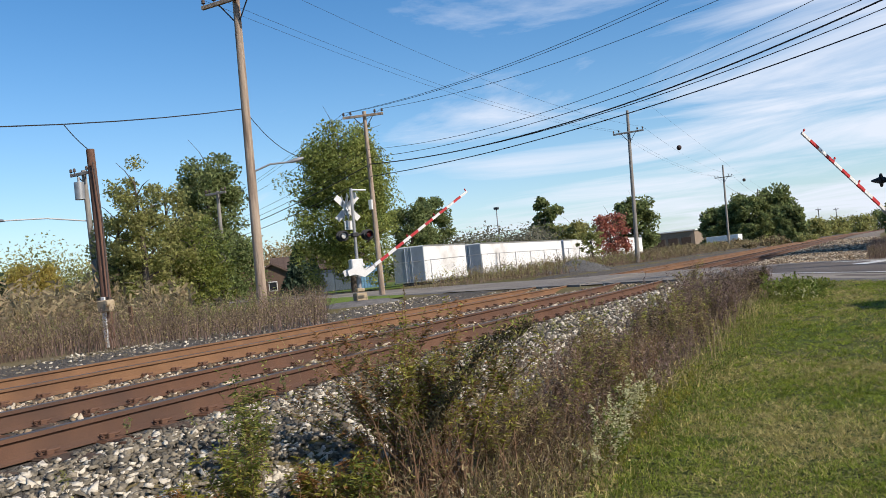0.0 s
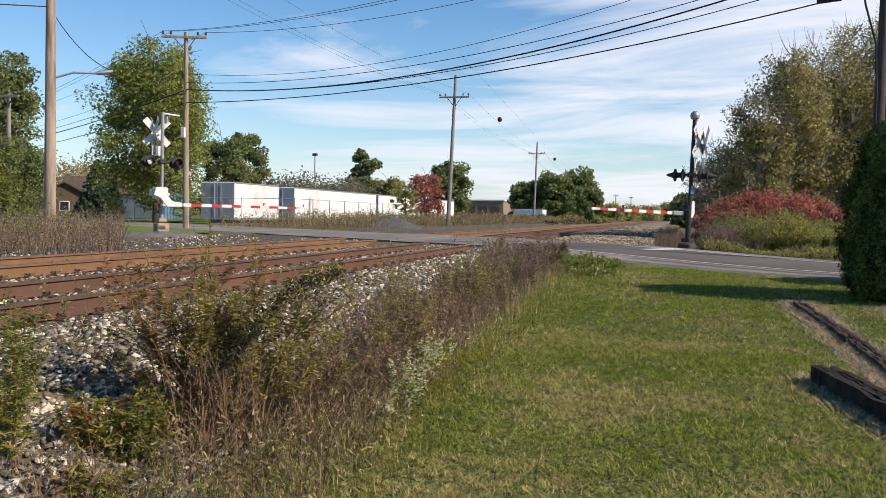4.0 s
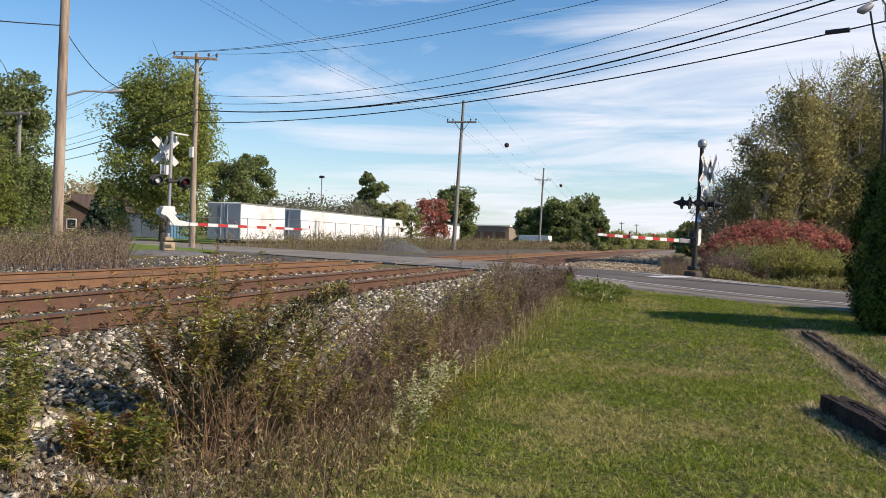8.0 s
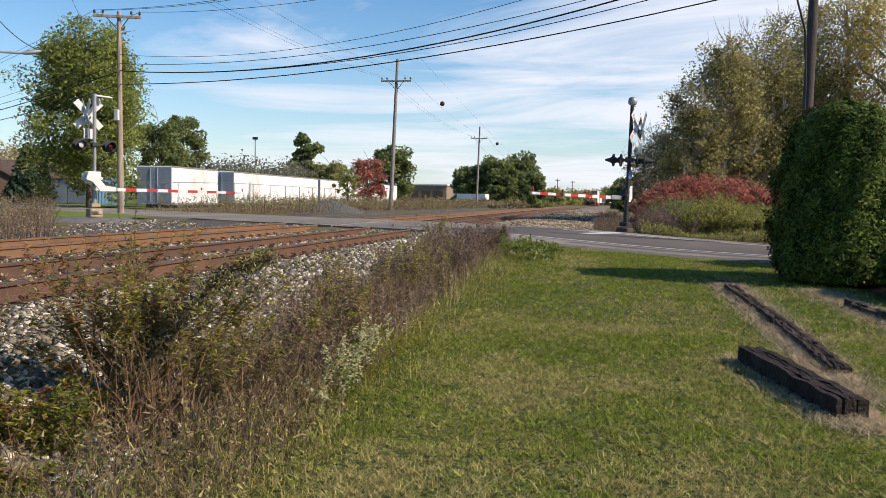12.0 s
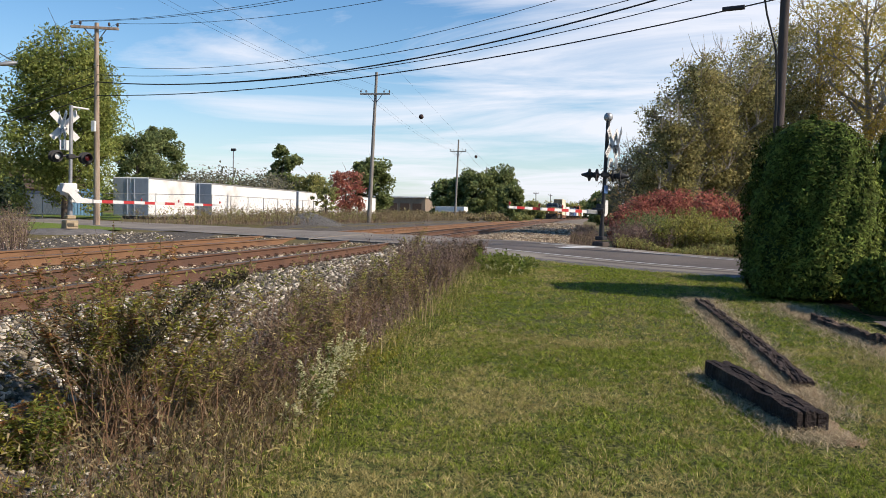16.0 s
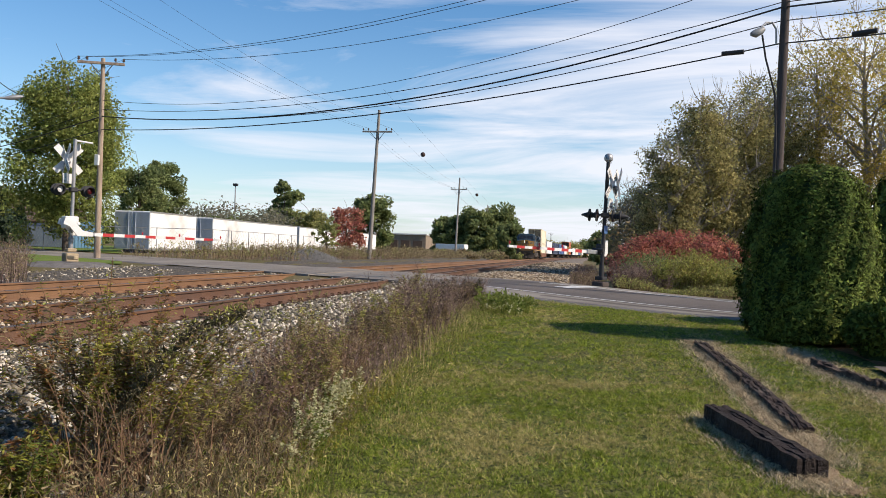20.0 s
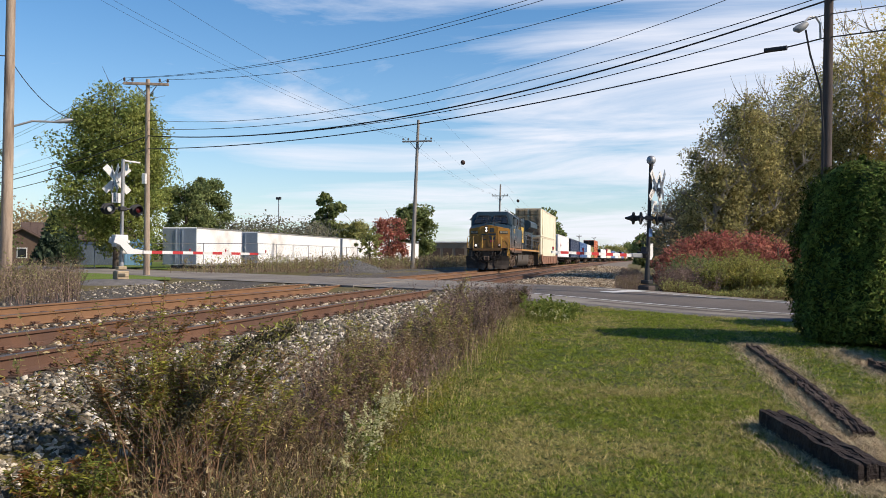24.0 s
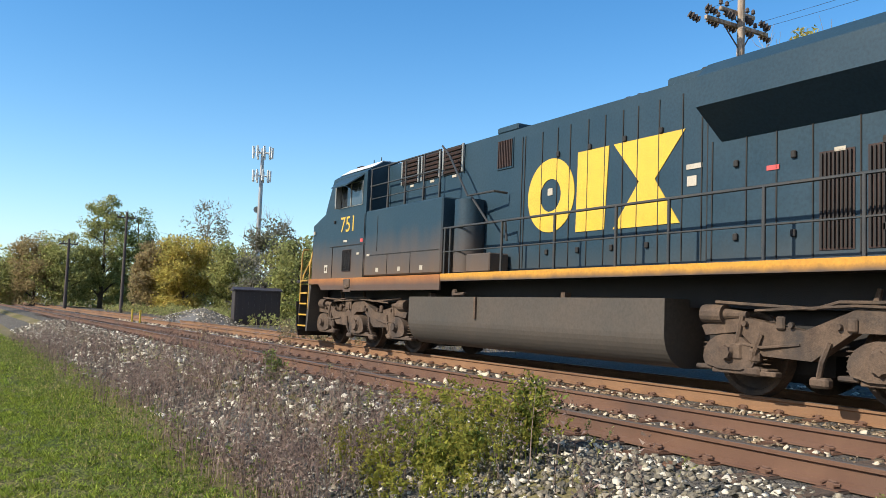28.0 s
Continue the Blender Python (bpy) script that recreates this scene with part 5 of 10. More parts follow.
for sx in (-1, 1):
    X = sx * 1.005
    # three dynamic-brake grilles with bright posts
    for y0 in (2.21, 3.12, 4.02):
        gr = lp("brake_grille", Mesh().box((X, y0 + 0.35, 4.0 - 0.01), (0.03, 0.70, 0.56)), "loco_black", "rusty slatted grille between bright posts", hood)
        for i in range(6):
            lp("slat", Mesh().box((X + sx * 0.03, y0 + 0.35, 3.77 + 0.088 * i), (0.05, 0.66, 0.045), pose(0, 0, 0, 0, sx * 25, 0)), "louvre", "", gr)
        for y in (y0 - 0.03, y0 + 0.73):
            lp("post", Mesh().box((X + sx * 0.03, y, 3.99), (0.05, 0.05, 0.58), ch=0.008), "frame_silver", "", gr)
    for y in (2.6, 3.5, 4.4):
        lp("sticker", Mesh().box((X, y, 3.66), (0.012, 0.16, 0.05)), "board_white", "", hood)
    bl = lp("blower_grille", Mesh().box((X, 6.195, 3.85), (0.03, 0.50, 0.56)), "loco_blue", "small slatted blower grille", hood)
    sl = Mesh()
    for i in range(9):
        sl.box((X + sx * 0.02, 5.99 + 0.052 * i, 3.85), (0.03, 0.022, 0.50))
    lp("slats", sl, "louvre", "", bl)
    # hood door seams and latches
    for i, y in enumerate([6.72, 6.80, 7.3, 7.72, 8.05, 8.5, 8.9, 9.3, 9.62, 10.05, 10.5, 10.85, 10.95]):
        lp("door_seam", Mesh().box((X, y, 2.9), (0.014, 0.018, 2.35)), "loco_black", "", hood)
    for y in (7.5, 8.3, 9.1, 9.85):
        for y_, z_ in ((y, 1.98), (y + 0.25, 3.62)):
            lp("latch", Mesh().box((X + sx * 0.012, y_, z_), (0.04, 0.07, 0.09), ch=0.01), "loco_black", "", hood)
    for y in (11.05, 11.6, 12.05, 12.55, 13.15, 13.75, 14.6, 15.5, 16.3):
        lp("door_seam", Mesh().box((sx * 1.025, y, 2.5), (0.014, 0.018, 1.6)), "loco_black", "", hood)
    for y in (11.45, 12.3, 13.45, 14.3):
        for z_ in (2.0, 2.95):
            lp("latch", Mesh().box((sx * 1.04, y, z_), (0.04, 0.07, 0.09), ch=0.01), "loco_black", "", hood)
    for y0 in (12.62, 13.22, 13.85, 14.65, 15.3):
        lv = lp("door_louvre", Mesh().box((sx * 1.022, y0 + 0.24, 2.35), (0.02, 0.44, 1.15)), "louvre", "vertical slatted engine-room door", hood)
        sl = Mesh()
        for i in range(8):
            sl.box((sx * 1.045, y0 + 0.06 + 0.052 * i, 2.35), (0.03, 0.02, 1.1))
        lp("slats", sl, "loco_black", "", lv)
    for x_, y, z, w, hh in ((X, 10.72, 3.02, 0.28, 0.07), (X, 10.68, 2.82, 0.17, 0.14), (X, 7.55, 3.0, 0.13, 0.12), (sx * 1.026, 12.9, 2.93, 0.14, 0.05)):
        lp("sticker", Mesh().box((x_, y, z), (0.012, w, hh)), "board_white", "", hood)
    for y, z in ((12.0, 2.83), (13.95, 3.02)):
        lp("warning_sticker", Mesh().box((sx * 1.026, y, z), (0.012, 0.18, 0.06)), "sticker_red", "", hood)
    # yellow side emblem in plain shapes: a ring, a slanted bar and an hourglass
    lp("emblem_ring", Mesh().lathe([(0.28, 0.012), (0.63, 0.012), (0.63, -0.012), (0.28, -0.012), (0.28, 0.012)], 36, Matrix.Translation((sx * 0.999, 7.56, 2.94)) @ pose(0, 0, 0, 0, 90, 0)), "logo_yellow", "plain yellow ring", hood)
    lp("emblem_bar", Mesh().prism([(8.26, 3.57), (9.00, 3.57), (8.92, 2.27), (8.24, 2.27)], "x", sx * 0.985, sx * 1.011), "logo_yellow", "plain slanted yellow bar", hood)
    lp("emblem_hourglass", Mesh().prism([(9.10, 3.57), (9.66, 2.93), (9.12, 2.26), (10.47, 2.26), (9.98, 2.93), (10.55, 3.57)], "x", sx * 0.985, sx * 1.011), "logo_yellow", "plain yellow hourglass shape", hood)
    # air tank and box beside the hood
    lp("air_tank", Mesh().tube([(sx * 1.18, 5.32, 1.66), (sx * 1.18, 5.32, 3.05)], 0.30, 16), "loco_blue", "upright rounded tank", hood, True)
    lp("tool_box", Mesh().box((sx * 1.25, 6.05, 1.82), (0.42, 0.78, 0.34), ch=0.02), "loco_blue", "low box on the walkway", hood)
    pp = Mesh().tube([(sx * 1.40, 4.55, 4.20), (sx * 1.40, 4.85, 3.95), (sx * 1.40, 5.55, 3.10), (sx * 1.30, 6.3, 3.12), (sx * 1.05, 6.35, 3.10)], 0.022, 6)
    pp.tube([(sx * 1.32, 5.55, 3.10), (sx * 1.32, 6.15, 2.56), (sx * 1.25, 6.6, 2.56), (sx * 1.25, 6.66, 2.2)], 0.022, 6)
    lp("pipe", pp, "handrail_dark", "", hood)
    # railing along the cabinet roof
    rl = Mesh()
    for y in (1.50, 2.35, 3.15, 3.95, 4.6):
        rl.box((sx * 1.46, y, 3.30), (0.05, 0.05, 0.32), ch=0.008).tube([(sx * 1.46, y, 3.3), (sx * 1.46, y, 4.11)], 0.020, 6)
        rl = lp("rail_post", rl, "handrail_dark", "", cabinet) and Mesh()
    for z, r_ in ((3.42, 0.012), (3.72, 0.018), (4.11, 0.018)):
        lp("roof_rail", Mesh().tube([(sx * 1.46, 1.45, z), (sx * 1.46, 4.62, z)], r_, 6), "handrail_dark", "dark handrail along the cabinet roof", cabinet)
lp("exhaust", Mesh().lathe([(0.2, 4.25), (0.2, 4.42), (0.16, 4.42), (0.16, 4.26)], 14, Matrix.Translation((0, 9.6, 0))).box((0, 7.4, 4.33), (0.9, 0.8, 0.14), ch=0.03).box((0.3, 6.7, 4.32), (0.5, 0.3, 0.16), ch=0.04).lathe([(0.001, 4.40), (0.06, 4.40), (0.07, 4.25)], 10, Matrix.Translation((0.6, 9.0, 0))).lathe([(0.001, 4.40), (0.06, 4.40), (0.07, 4.25)], 10, Matrix.Translation((0.6, 9.25, 0))), "loco_black", "", hood)

for y, z in ((9.95, 4.40), (10.25, 4.42), (10.5, 4.44)):
    lp("roof_cap", Mesh().lathe([(0.001, 0.10), (0.06, 0.09), (0.09, 0.03), (0.05, -0.02), (0.05, -0.10)], 10, Matrix.Translation((0.55, y, z))), "loco_black", "", hood, True)
lp("hood_step", Mesh().box((0, 10.55, 4.30), (1.96, 0.80, 0.14), ch=0.03), "hood_blue", "raised hood section", hood)
lp("grille_box", Mesh().box((0, 6.20, 4.32), (1.98, 0.66, 0.12), ch=0.02), "hood_blue", "raised blower housing", hood)

# walkway, sill stripes, frame
deck = lp("walkway", Mesh().box((0, 8.3, 1.565), (3.04, 20.6, 0.11), ch=0.01), "loco_black", "long walkway deck")
for sx in (-1, 1):
    lp("sill_stripe", Mesh().box((sx * 1.53, 11.7, 1.565), (0.03, 13.6, 0.145)), "loco_stripe", "bright orange sill stripe", deck)
    lp("dusty_sill", Mesh().prism([(-1.88, 1.63), (4.86, 1.63), (4.86, 1.33), (0.72, 1.33), (0.72, 1.30), (0.30, 1.30), (0.30, 1.35), (-1.08, 1.35), (-1.25, 1.50), (-1.88, 1.50)], "x", sx * 1.505, sx * 1.535), "sill_dusty", "dusty orange-brown sill", deck)
    st = Mesh().box((sx * 1.545, 0.52, 1.50), (0.04, 0.36, 0.20), ch=0.02).box((sx * 1.55, 0.52, 1.42), (0.06, 0.20, 0.09), ch=0.02)
    lp("jacking_pad", st, "truck_dust", "", deck)
    posts = (4.92, 5.12, 6.84, 8.30, 9.71, 10.73, 12.23, 13.48, 14.9, 16.3, 17.6, 18.5)
    for y in posts:
        lp("rail_post", Mesh().box((sx * 1.48, y, 2.05), (0.04, 0.045, 0.95), ch=0.008), "handrail_dark", "", deck)
    for z, r_ in ((2.52, 0.022), (2.06, 0.014)):
        lp("handrail", Mesh().tube([(sx * 1.48, 4.85, z), (sx * 1.48, 18.5, z)], r_, 6), "handrail_dark", "dark walkway handrail", deck)
lp("frame", Mesh().box((0, 8.0, 1.30), (1.9, 20.5, 0.42)).box((0, 7.0, 0.9), (1.3, 9.2, 0.8)), "loco_black", "black underframe")
tk = Mesh()
half = [(0, 0.26), (0.90, 0.26)] + [(1.00 + 0.42 * math.sin(a), 0.72 - 0.46 * math.cos(a)) for a in [0.15 + 0.158 * i for i in range(10)]] + [(1.42, 1.20), (0, 1.20)]
tk.prism(half[::-1] + [(-a, b) for a, b in half[1:-1]], "y", 3.45, 10.62)
tank = lp("fuel_tank", tk, "tank", "large rounded dusty fuel tank")
lp("sight_gauge", Mesh().box((1.36, 6.0, 1.0), (0.2, 0.06, 0.4)), "truck_dust", "", tank)
lp("filler_cap", Mesh().lathe([(0.001, 0), (0.06, 0), (0.07, -0.05)], 10, Matrix.Translation((1.42, 5.2, 1.28)) @ pose(0, 0, 0, 0, 90, 0)).tube([(1.3, 5.2, 1.24), (1.42, 5.2, 1.24), (1.42, 5.6, 1.26)], 0.03, 6), "truck_dust", "", tank)
for y in (4.2, 8.4):
    lp("tank_bracket", Mesh().box((1.30, y, 1.24), (0.12, 0.1, 0.08)), "truck_dust", "", tank)
lp("air_filter", Mesh().lathe([(0.10, -0.2), (0.12, -0.16), (0.12, 0.1), (0.08, 0.16), (0.05, 0.2)], 12, Matrix.Translation((1.28, 3.55, 0.98))), "frame_silver", "", tank)


def wheelset(parent, y, gap=0.76, r=0.533, name="wheelset", seg=26):
    """Two wheels on an axle, about its own middle."""
    w = Mesh()
    for sx in (-1, 1):
        turn = pose(sx * gap, 0, 0, 0, 90, 0)
        w.lathe([(0.001, -0.05 * sx), (0.10, -0.05 * sx), (0.16, -0.02 * sx), (r - 0.09, 0.0), (r - 0.06, 0.05 * sx), (r, 0.06 * sx), (r + 0.01, -0.05 * sx), (r + 0.028, -0.08 * sx), (r - 0.08, -0.085 * sx), (0.001, -0.085 * sx)], seg, turn)
        for k in range(6 if seg > 20 else 0):
            a = k * math.pi / 3
            w.box((sx * (gap + 0.02), math.cos(a) * 0.28, math.sin(a) * 0.28), (0.05, 0.08, 0.08), ch=0.02)
    w.tube([(-gap, 0, 0), (gap, 0, 0)], 0.09, 12)
    return part(name, w, M["truck_dust"], parent, "steel wheels on an axle", True, pose(0, y, r))


WHEELS = []


def loco_truck(yc, flip):
    s = -1 if flip else 1
    tr = lp("truck", Mesh().box((0, yc, 0.84), (1.5, 5.0, 0.56), ch=0.05), "loco_black", "three-axle steel truck")
    for sx in (-1, 1):
        X0, X1 = sx * 1.06, sx * 1.24
        fr = Mesh()
        pts = [(-2.45, 0.92), (-1.70, 0.98), (-1.15, 0.80), (-0.75, 0.82), (-0.15, 1.10), (0.30, 1.10), (0.95, 0.84), (1.45, 0.92), (1.95, 1.00), (2.45, 0.86), (2.38, 0.74), (1.85, 0.80), (1.50, 0.52), (0.85, 0.50), (0.35, 0.84), (-0.10, 0.84), (-0.60, 0.50), (-1.25, 0.52), (-1.60, 0.76), (-2.40, 0.80)]
        for i in range(len(pts) // 2 - 1):
            q = [pts[i], pts[i + 1], pts[-2 - i], pts[-1 - i]]
            fr.prism([(yc + s * a, b) for a, b in q], "x", X0, X1)
        lp("side_frame", fr, "truck_dust", "dusty cast side frame", tr)
        for k, dy in enumerate((-2.09, 0.0, 2.0)):
            y = yc + s * dy
            jb = Mesh().prism([(y + 0.40 * math.cos(radians(q)), 0.47 + 0.30 * math.sin(radians(q))) for q in range(0, 181, 20)] + [(y - 0.36, 0.38), (y - 0.16, 0.33), (y + 0.16, 0.33), (y + 0.36, 0.38)], "x", X0, sx * (1.285 if k == 1 else 1.265))
            jb.lathe([(0.001, 0.05), (0.10, 0.05), (0.14, 0.03), (0.165, 0.0), (0.18, -0.06)] if k == 1 else [(0.001, 0.05), (0.07, 0.05), (0.09, 0.03), (0.11, 0.0), (0.12, -0.06)], 18, Matrix.Translation((sx * 1.28, y, 0.54)) @ pose(0, 0, 0, 0, sx * 90, 0))
            lp("axle_box", jb, "truck_dust", "", tr, True)
            sp = Mesh()
            for d in (-0.42, 0.42):
                for j in range(5):
                    sp.lathe([(0.06, -0.012), (0.085, 0), (0.06, 0.012)], 10, Matrix.Translation((sx * 1.12, y + d, 0.42 + 0.055 * j)))
                sp.box((sx * 1.12, y + d, 0.34), (0.22, 0.26, 0.06), ch=0.015)
            sp.box((sx * 1.18, y + 0.2, 0.31), (0.12, 0.95, 0.06), ch=0.01)
            lp("spring", sp, "truck_dust", "", tr)
        br = Mesh()
        for dy, dr in ((-2.12, 1), (2.25, -1)):
            y = yc + s * dy
            br.tube([(sx * 1.22, y - 0.16, 1.01), (sx * 1.22, y + 0.17, 1.01)], 0.12, 14)
            br.tube([(sx * 1.22, y + s * dr * 0.17, 1.01), (sx * 1.22, y + s * dr * 0.50, 1.01)], 0.07, 10, r1=0.04)
            br.tube([(sx * 1.24, y + s * dr * 0.45, 1.0), (sx * 1.24, y + s * dr * 0.36, 0.62)], 0.04, 8)
            br.box((sx * 1.22, y + s * dr * 0.38, 0.56), (0.14, 0.22, 0.26), ch=0.05)
            br.box((sx * 1.22, y + s * dr * 0.62, 0.52), (0.12, 0.16, 0.20), ch=0.04)
        br.tube([(sx * 1.26, yc + s * -2.1, 1.16), (sx * 1.26, yc + s * -1.1, 1.12), (sx * 1.26, yc + s * -0.6, 1.17), (sx * 1.26, yc + s * 0.5, 1.17), (sx * 1.26, yc + s * 0.8, 1.09), (sx * 1.26, yc + s * 2.2, 1.16)], 0.022, 6)
        br.tube([(sx * 1.27, yc + s * -1.4, 1.08), (sx * 1.27, yc + s * 0.3, 1.13), (sx * 1.27, yc + s * 1.6, 1.06)], 0.018, 6)
        for dy in (-1.0, 0.35, 1.25):
            br.box((sx * 1.25, yc + s * dy, 0.92), (0.06, 0.12, 0.16), ch=0.02)
        br.tube([(sx * 1.15, yc + s * -1.0, 0.95), (sx * 1.15, yc + s * -1.2, 1.35)], 0.05, 8)
        br.tube([(sx * 1.15, yc + s * 0.2, 0.95), (sx * 1.15, yc + s * 0.1, 1.32)], 0.06, 8, r1=0.03)
        for dy, z0_, z1_ in ((-1.62, 0.78, 0.36), (-0.62, 0.72, 0.30), (0.62, 0.72, 0.30), (1.52, 0.78, 0.36)):
            br.tube([(sx * 1.25, yc + s * dy, z0_), (sx * 1.27, yc + s * (dy + 0.08), (z0_ + z1_) / 2), (sx * 1.22, yc + s * (dy + 0.16), z1_)], 0.035, 6)
            br.box((sx * 1.20, yc + s * (dy + 0.14), z1_ - 0.03), (0.14, 0.24, 0.12), ch=0.03)
        for dy in (-1.9, -1.3, -0.45, 0.5, 1.1, 1.75):
            br.tube([(sx * 1.24, yc + s * dy, 0.90), (sx * 1.29, yc + s * dy, 0.90)], 0.035, 8)
        br.tube([(sx * 1.24, yc + s * -2.3, 0.70), (sx * 1.27, yc + s * -1.7, 0.62), (sx * 1.24, yc + s * -1.0, 0.68)], 0.02, 6)
        br.tube([(sx * 1.24, yc + s * 1.0, 0.68), (sx * 1.27, yc + s * 1.5, 0.62), (sx * 1.24, yc + s * 2.2, 0.70)], 0.02, 6)
        br.box((sx * 1.245, yc + s * -0.55, 0.98), (0.03, 0.34, 0.20), ch=0.01).box((sx * 1.27, yc + s * -0.55, 0.98), (0.03, 0.22, 0.12), ch=0.01)
        lp("brake_gear", br, "truck_dust", "brake cylinders, rods and pipes", tr)
        for k, dy in enumerate((-2.09, 0.0, 2.0)):
            big = 0.115 if k == 1 else 0.075
            star = []
            for j in range(24):   # a round cap with eight bolts cast into its rim
                a = j * math.pi / 12
                rr = big * (1.18 if j % 3 == 0 else 1.0)
                star.append((yc + s * dy + rr * math.cos(a), 0.54 + rr * math.sin(a)))
            lp("axle_cap", Mesh().prism(star, "x", sx * 1.31, sx * 1.35), "truck_dust", "bolted axle cap", tr)
        lp("sand_pipe", Mesh().tube([(sx * 1.1, yc - s * 2.6, 1.2), (sx * 1.0, yc - s * 2.75, 0.6), (sx * 0.85, yc - s * 2.6, 0.16)], 0.03, 6), "loco_black", "", tr)
    for dy in (-2.09, 0.0, 2.0):
        lp("traction_motor", Mesh().box((0, yc + s * dy + 0.55, 0.50), (1.25, 0.80, 0.62), ch=0.12).box((0, yc + s * dy, 0.95), (1.35, 1.2, 0.30), ch=0.03), "loco_black", "dark axle-hung motor", tr)
        WHEELS.append((wheelset(loco, yc + s * dy), 0.533))


loco_truck(0.60, False)
loco_truck(13.55, True)


def bend(pts, n=5):
    """More points along a smooth line through the given ones."""
    P = [Vector(p) for p in pts]
    P = [P[0] * 2 - P[1]] + P + [P[-1] * 2 - P[-2]]
    out = []
    for i in range(1, len(P) - 2):
        for k in range(n):
            t = k / n
            out.append(0.5 * (2 * P[i] + (P[i + 1] - P[i - 1]) * t + (2 * P[i - 1] - 5 * P[i] + 4 * P[i + 1] - P[i + 2]) * t * t + (3 * P[i] - P[i - 1] - 3 * P[i + 1] + P[i + 2]) * t ** 3))
    return out + [P[-2]]


def end_gear(y, d, nm):
    """Platform, steps, plow, coupler and hoses of one end; d points outwards along y."""
    pl = lp(nm + "_platform", Mesh().box((0, y + d * 0.47, 1.585), (2.98, 0.96, 0.07), ch=0.01).box((0, y + d * 0.95, 1.52), (2.1, 0.05, 0.17), mi=1).box((0, y + d * 0.40, 1.40), (2.0, 0.8, 0.30)), ("loco_black", "loco_yellow"), "end platform with an orange edge")
    for sx in (-1, 1):
        for i, z in enumerate((0.41, 0.70, 0.99, 1.27)):
            lp("step", Mesh().box((sx * 1.30, y + d * (0.40 - 0.012 * i), z), (0.42, 0.58 - 0.03 * i, 0.035), ch=0.006).box((sx * 1.515, y + d * (0.40 - 0.012 * i), z + 0.004), (0.02, 0.58 - 0.03 * i, 0.04), mi=1), ("loco_black", "handrail_yellow"), "step with a yellow edge", pl)
        lp("step_edge", Mesh().box((sx * 1.515, y + d * 0.352, 1.604), (0.02, 0.46, 0.04)), "handrail_yellow", "", pl)
        lp("riser_panel", Mesh().box((sx * 1.12, y + d * 0.36, 0.92), (0.03, 0.62, 1.15)), "tank", "perforated panel behind the steps", pl)
        lp("step_plate", Mesh().prism([(y + d * 0.02, 1.48), (y - d * 0.14, 1.48), (y + d * 0.02, 0.28), (y + d * 0.12, 0.28)], "x", sx * 1.02, sx * 1.52).prism([(y + d * 0.66, 1.50), (y + d * 0.70, 1.50), (y + d * 0.72, 0.30), (y + d * 0.68, 0.30)], "x", sx * 1.02, sx * 1.50), "tank", "", pl)
        gr = Mesh()
        gr.tube([(sx * 1.50, y + d * 0.66, 1.05), (sx * 1.50, y + d * 0.64, 2.30), (sx * 1.46, y + d * 0.66, 2.44), (sx * 1.30, y + d * 0.70, 2.46)], 0.022, 7)
        gr.tube([(sx * 1.51, y + d * 0.04, 0.85), (sx * 1.51, y + d * 0.02, 2.05), (sx * 1.42, y + d * 0.10, 2.35), (sx * 1.35, y + d * 0.18, 2.40)], 0.022, 7)
        gr.tube([(sx * 1.02, y + d * 0.92, 1.60), (sx * 1.02, y + d * 0.92, 2.46), (sx * 0.38, y + d * 0.92, 2.50), (sx * 0.38, y + d * 0.92, 1.60)], 0.026, 7)
        gr.box((sx * 1.02, y + d * 0.92, 2.02), (0.07, 0.04, 0.85), ch=0.01).box((sx * 0.38, y + d * 0.92, 2.02), (0.07, 0.04, 0.85), ch=0.01)
        gr.tube([(sx * 1.02, y + d * 0.92, 2.46), (sx * 1.40, y + d * 0.74, 1.75), (sx * 1.44, y + d * 0.72, 1.0)], 0.022, 7)
        lp("grab_rail", gr, "handrail_yellow", "yellow grab rails", pl, True)
        dl = lp("ditch_light", Mesh().box((sx * 0.86, y + d * 0.66, 1.80), (0.26, 0.22, 0.30), ch=0.03).tube([(sx * 0.86, y + d * 0.76, 1.82), (sx * 0.86, y + d * 0.80, 1.82)], 0.11, 14), "loco_black", "round ditch light", pl)
        if d < 0:
            lp("lamp", Mesh().lathe([(0.001, 0.03), (0.05, 0.025), (0.072, 0.0)], 14, Matrix.Translation((sx * 0.86, y + d * 0.80, 1.82)) @ pose(0, 0, 0, 90, 0, 0)), "lamp_on" if sx < 0 else "lamp_dim", "", dl, True)
    pw = Mesh()   # plow: two curved blades
    for sx in (-1, 1):
        secs = [(0.10, 1.16, 0.62), (0.30, 1.10, 0.70), (0.55, 1.02, 1.02), (1.05, 0.92, 1.05), (1.56, 0.74, 1.05)]
        rows = []
        for x, off, ht in secs:
            rows.append([(sx * x * 0.93, y + d * (off + 0.10), 0.14), (sx * x, y + d * off, 0.40), (sx * x, y + d * (off - 0.02), 0.40 + (ht - 0.40) * 0.5), (sx * x, y + d * (off + 0.07), ht), (sx * x, y + d * (off + 0.03), ht), (sx * x, y + d * (off - 0.07), 0.40), (sx * x * 0.93, y + d * (off + 0.05), 0.14)])
        vs, fs = loft(rows)
        pw.add(vs, fs if sx * d < 0 else [q[::-1] for q in fs])
    pw.box((0, y + d * 0.93, 0.42), (0.6, 0.06, 0.36)).box((0, y + d * 0.75, 0.42), (2.5, 0.1, 0.3))
    plow = lp("plow", pw, "plow_dusty", "dusty black steel snowplow pilot", pl)
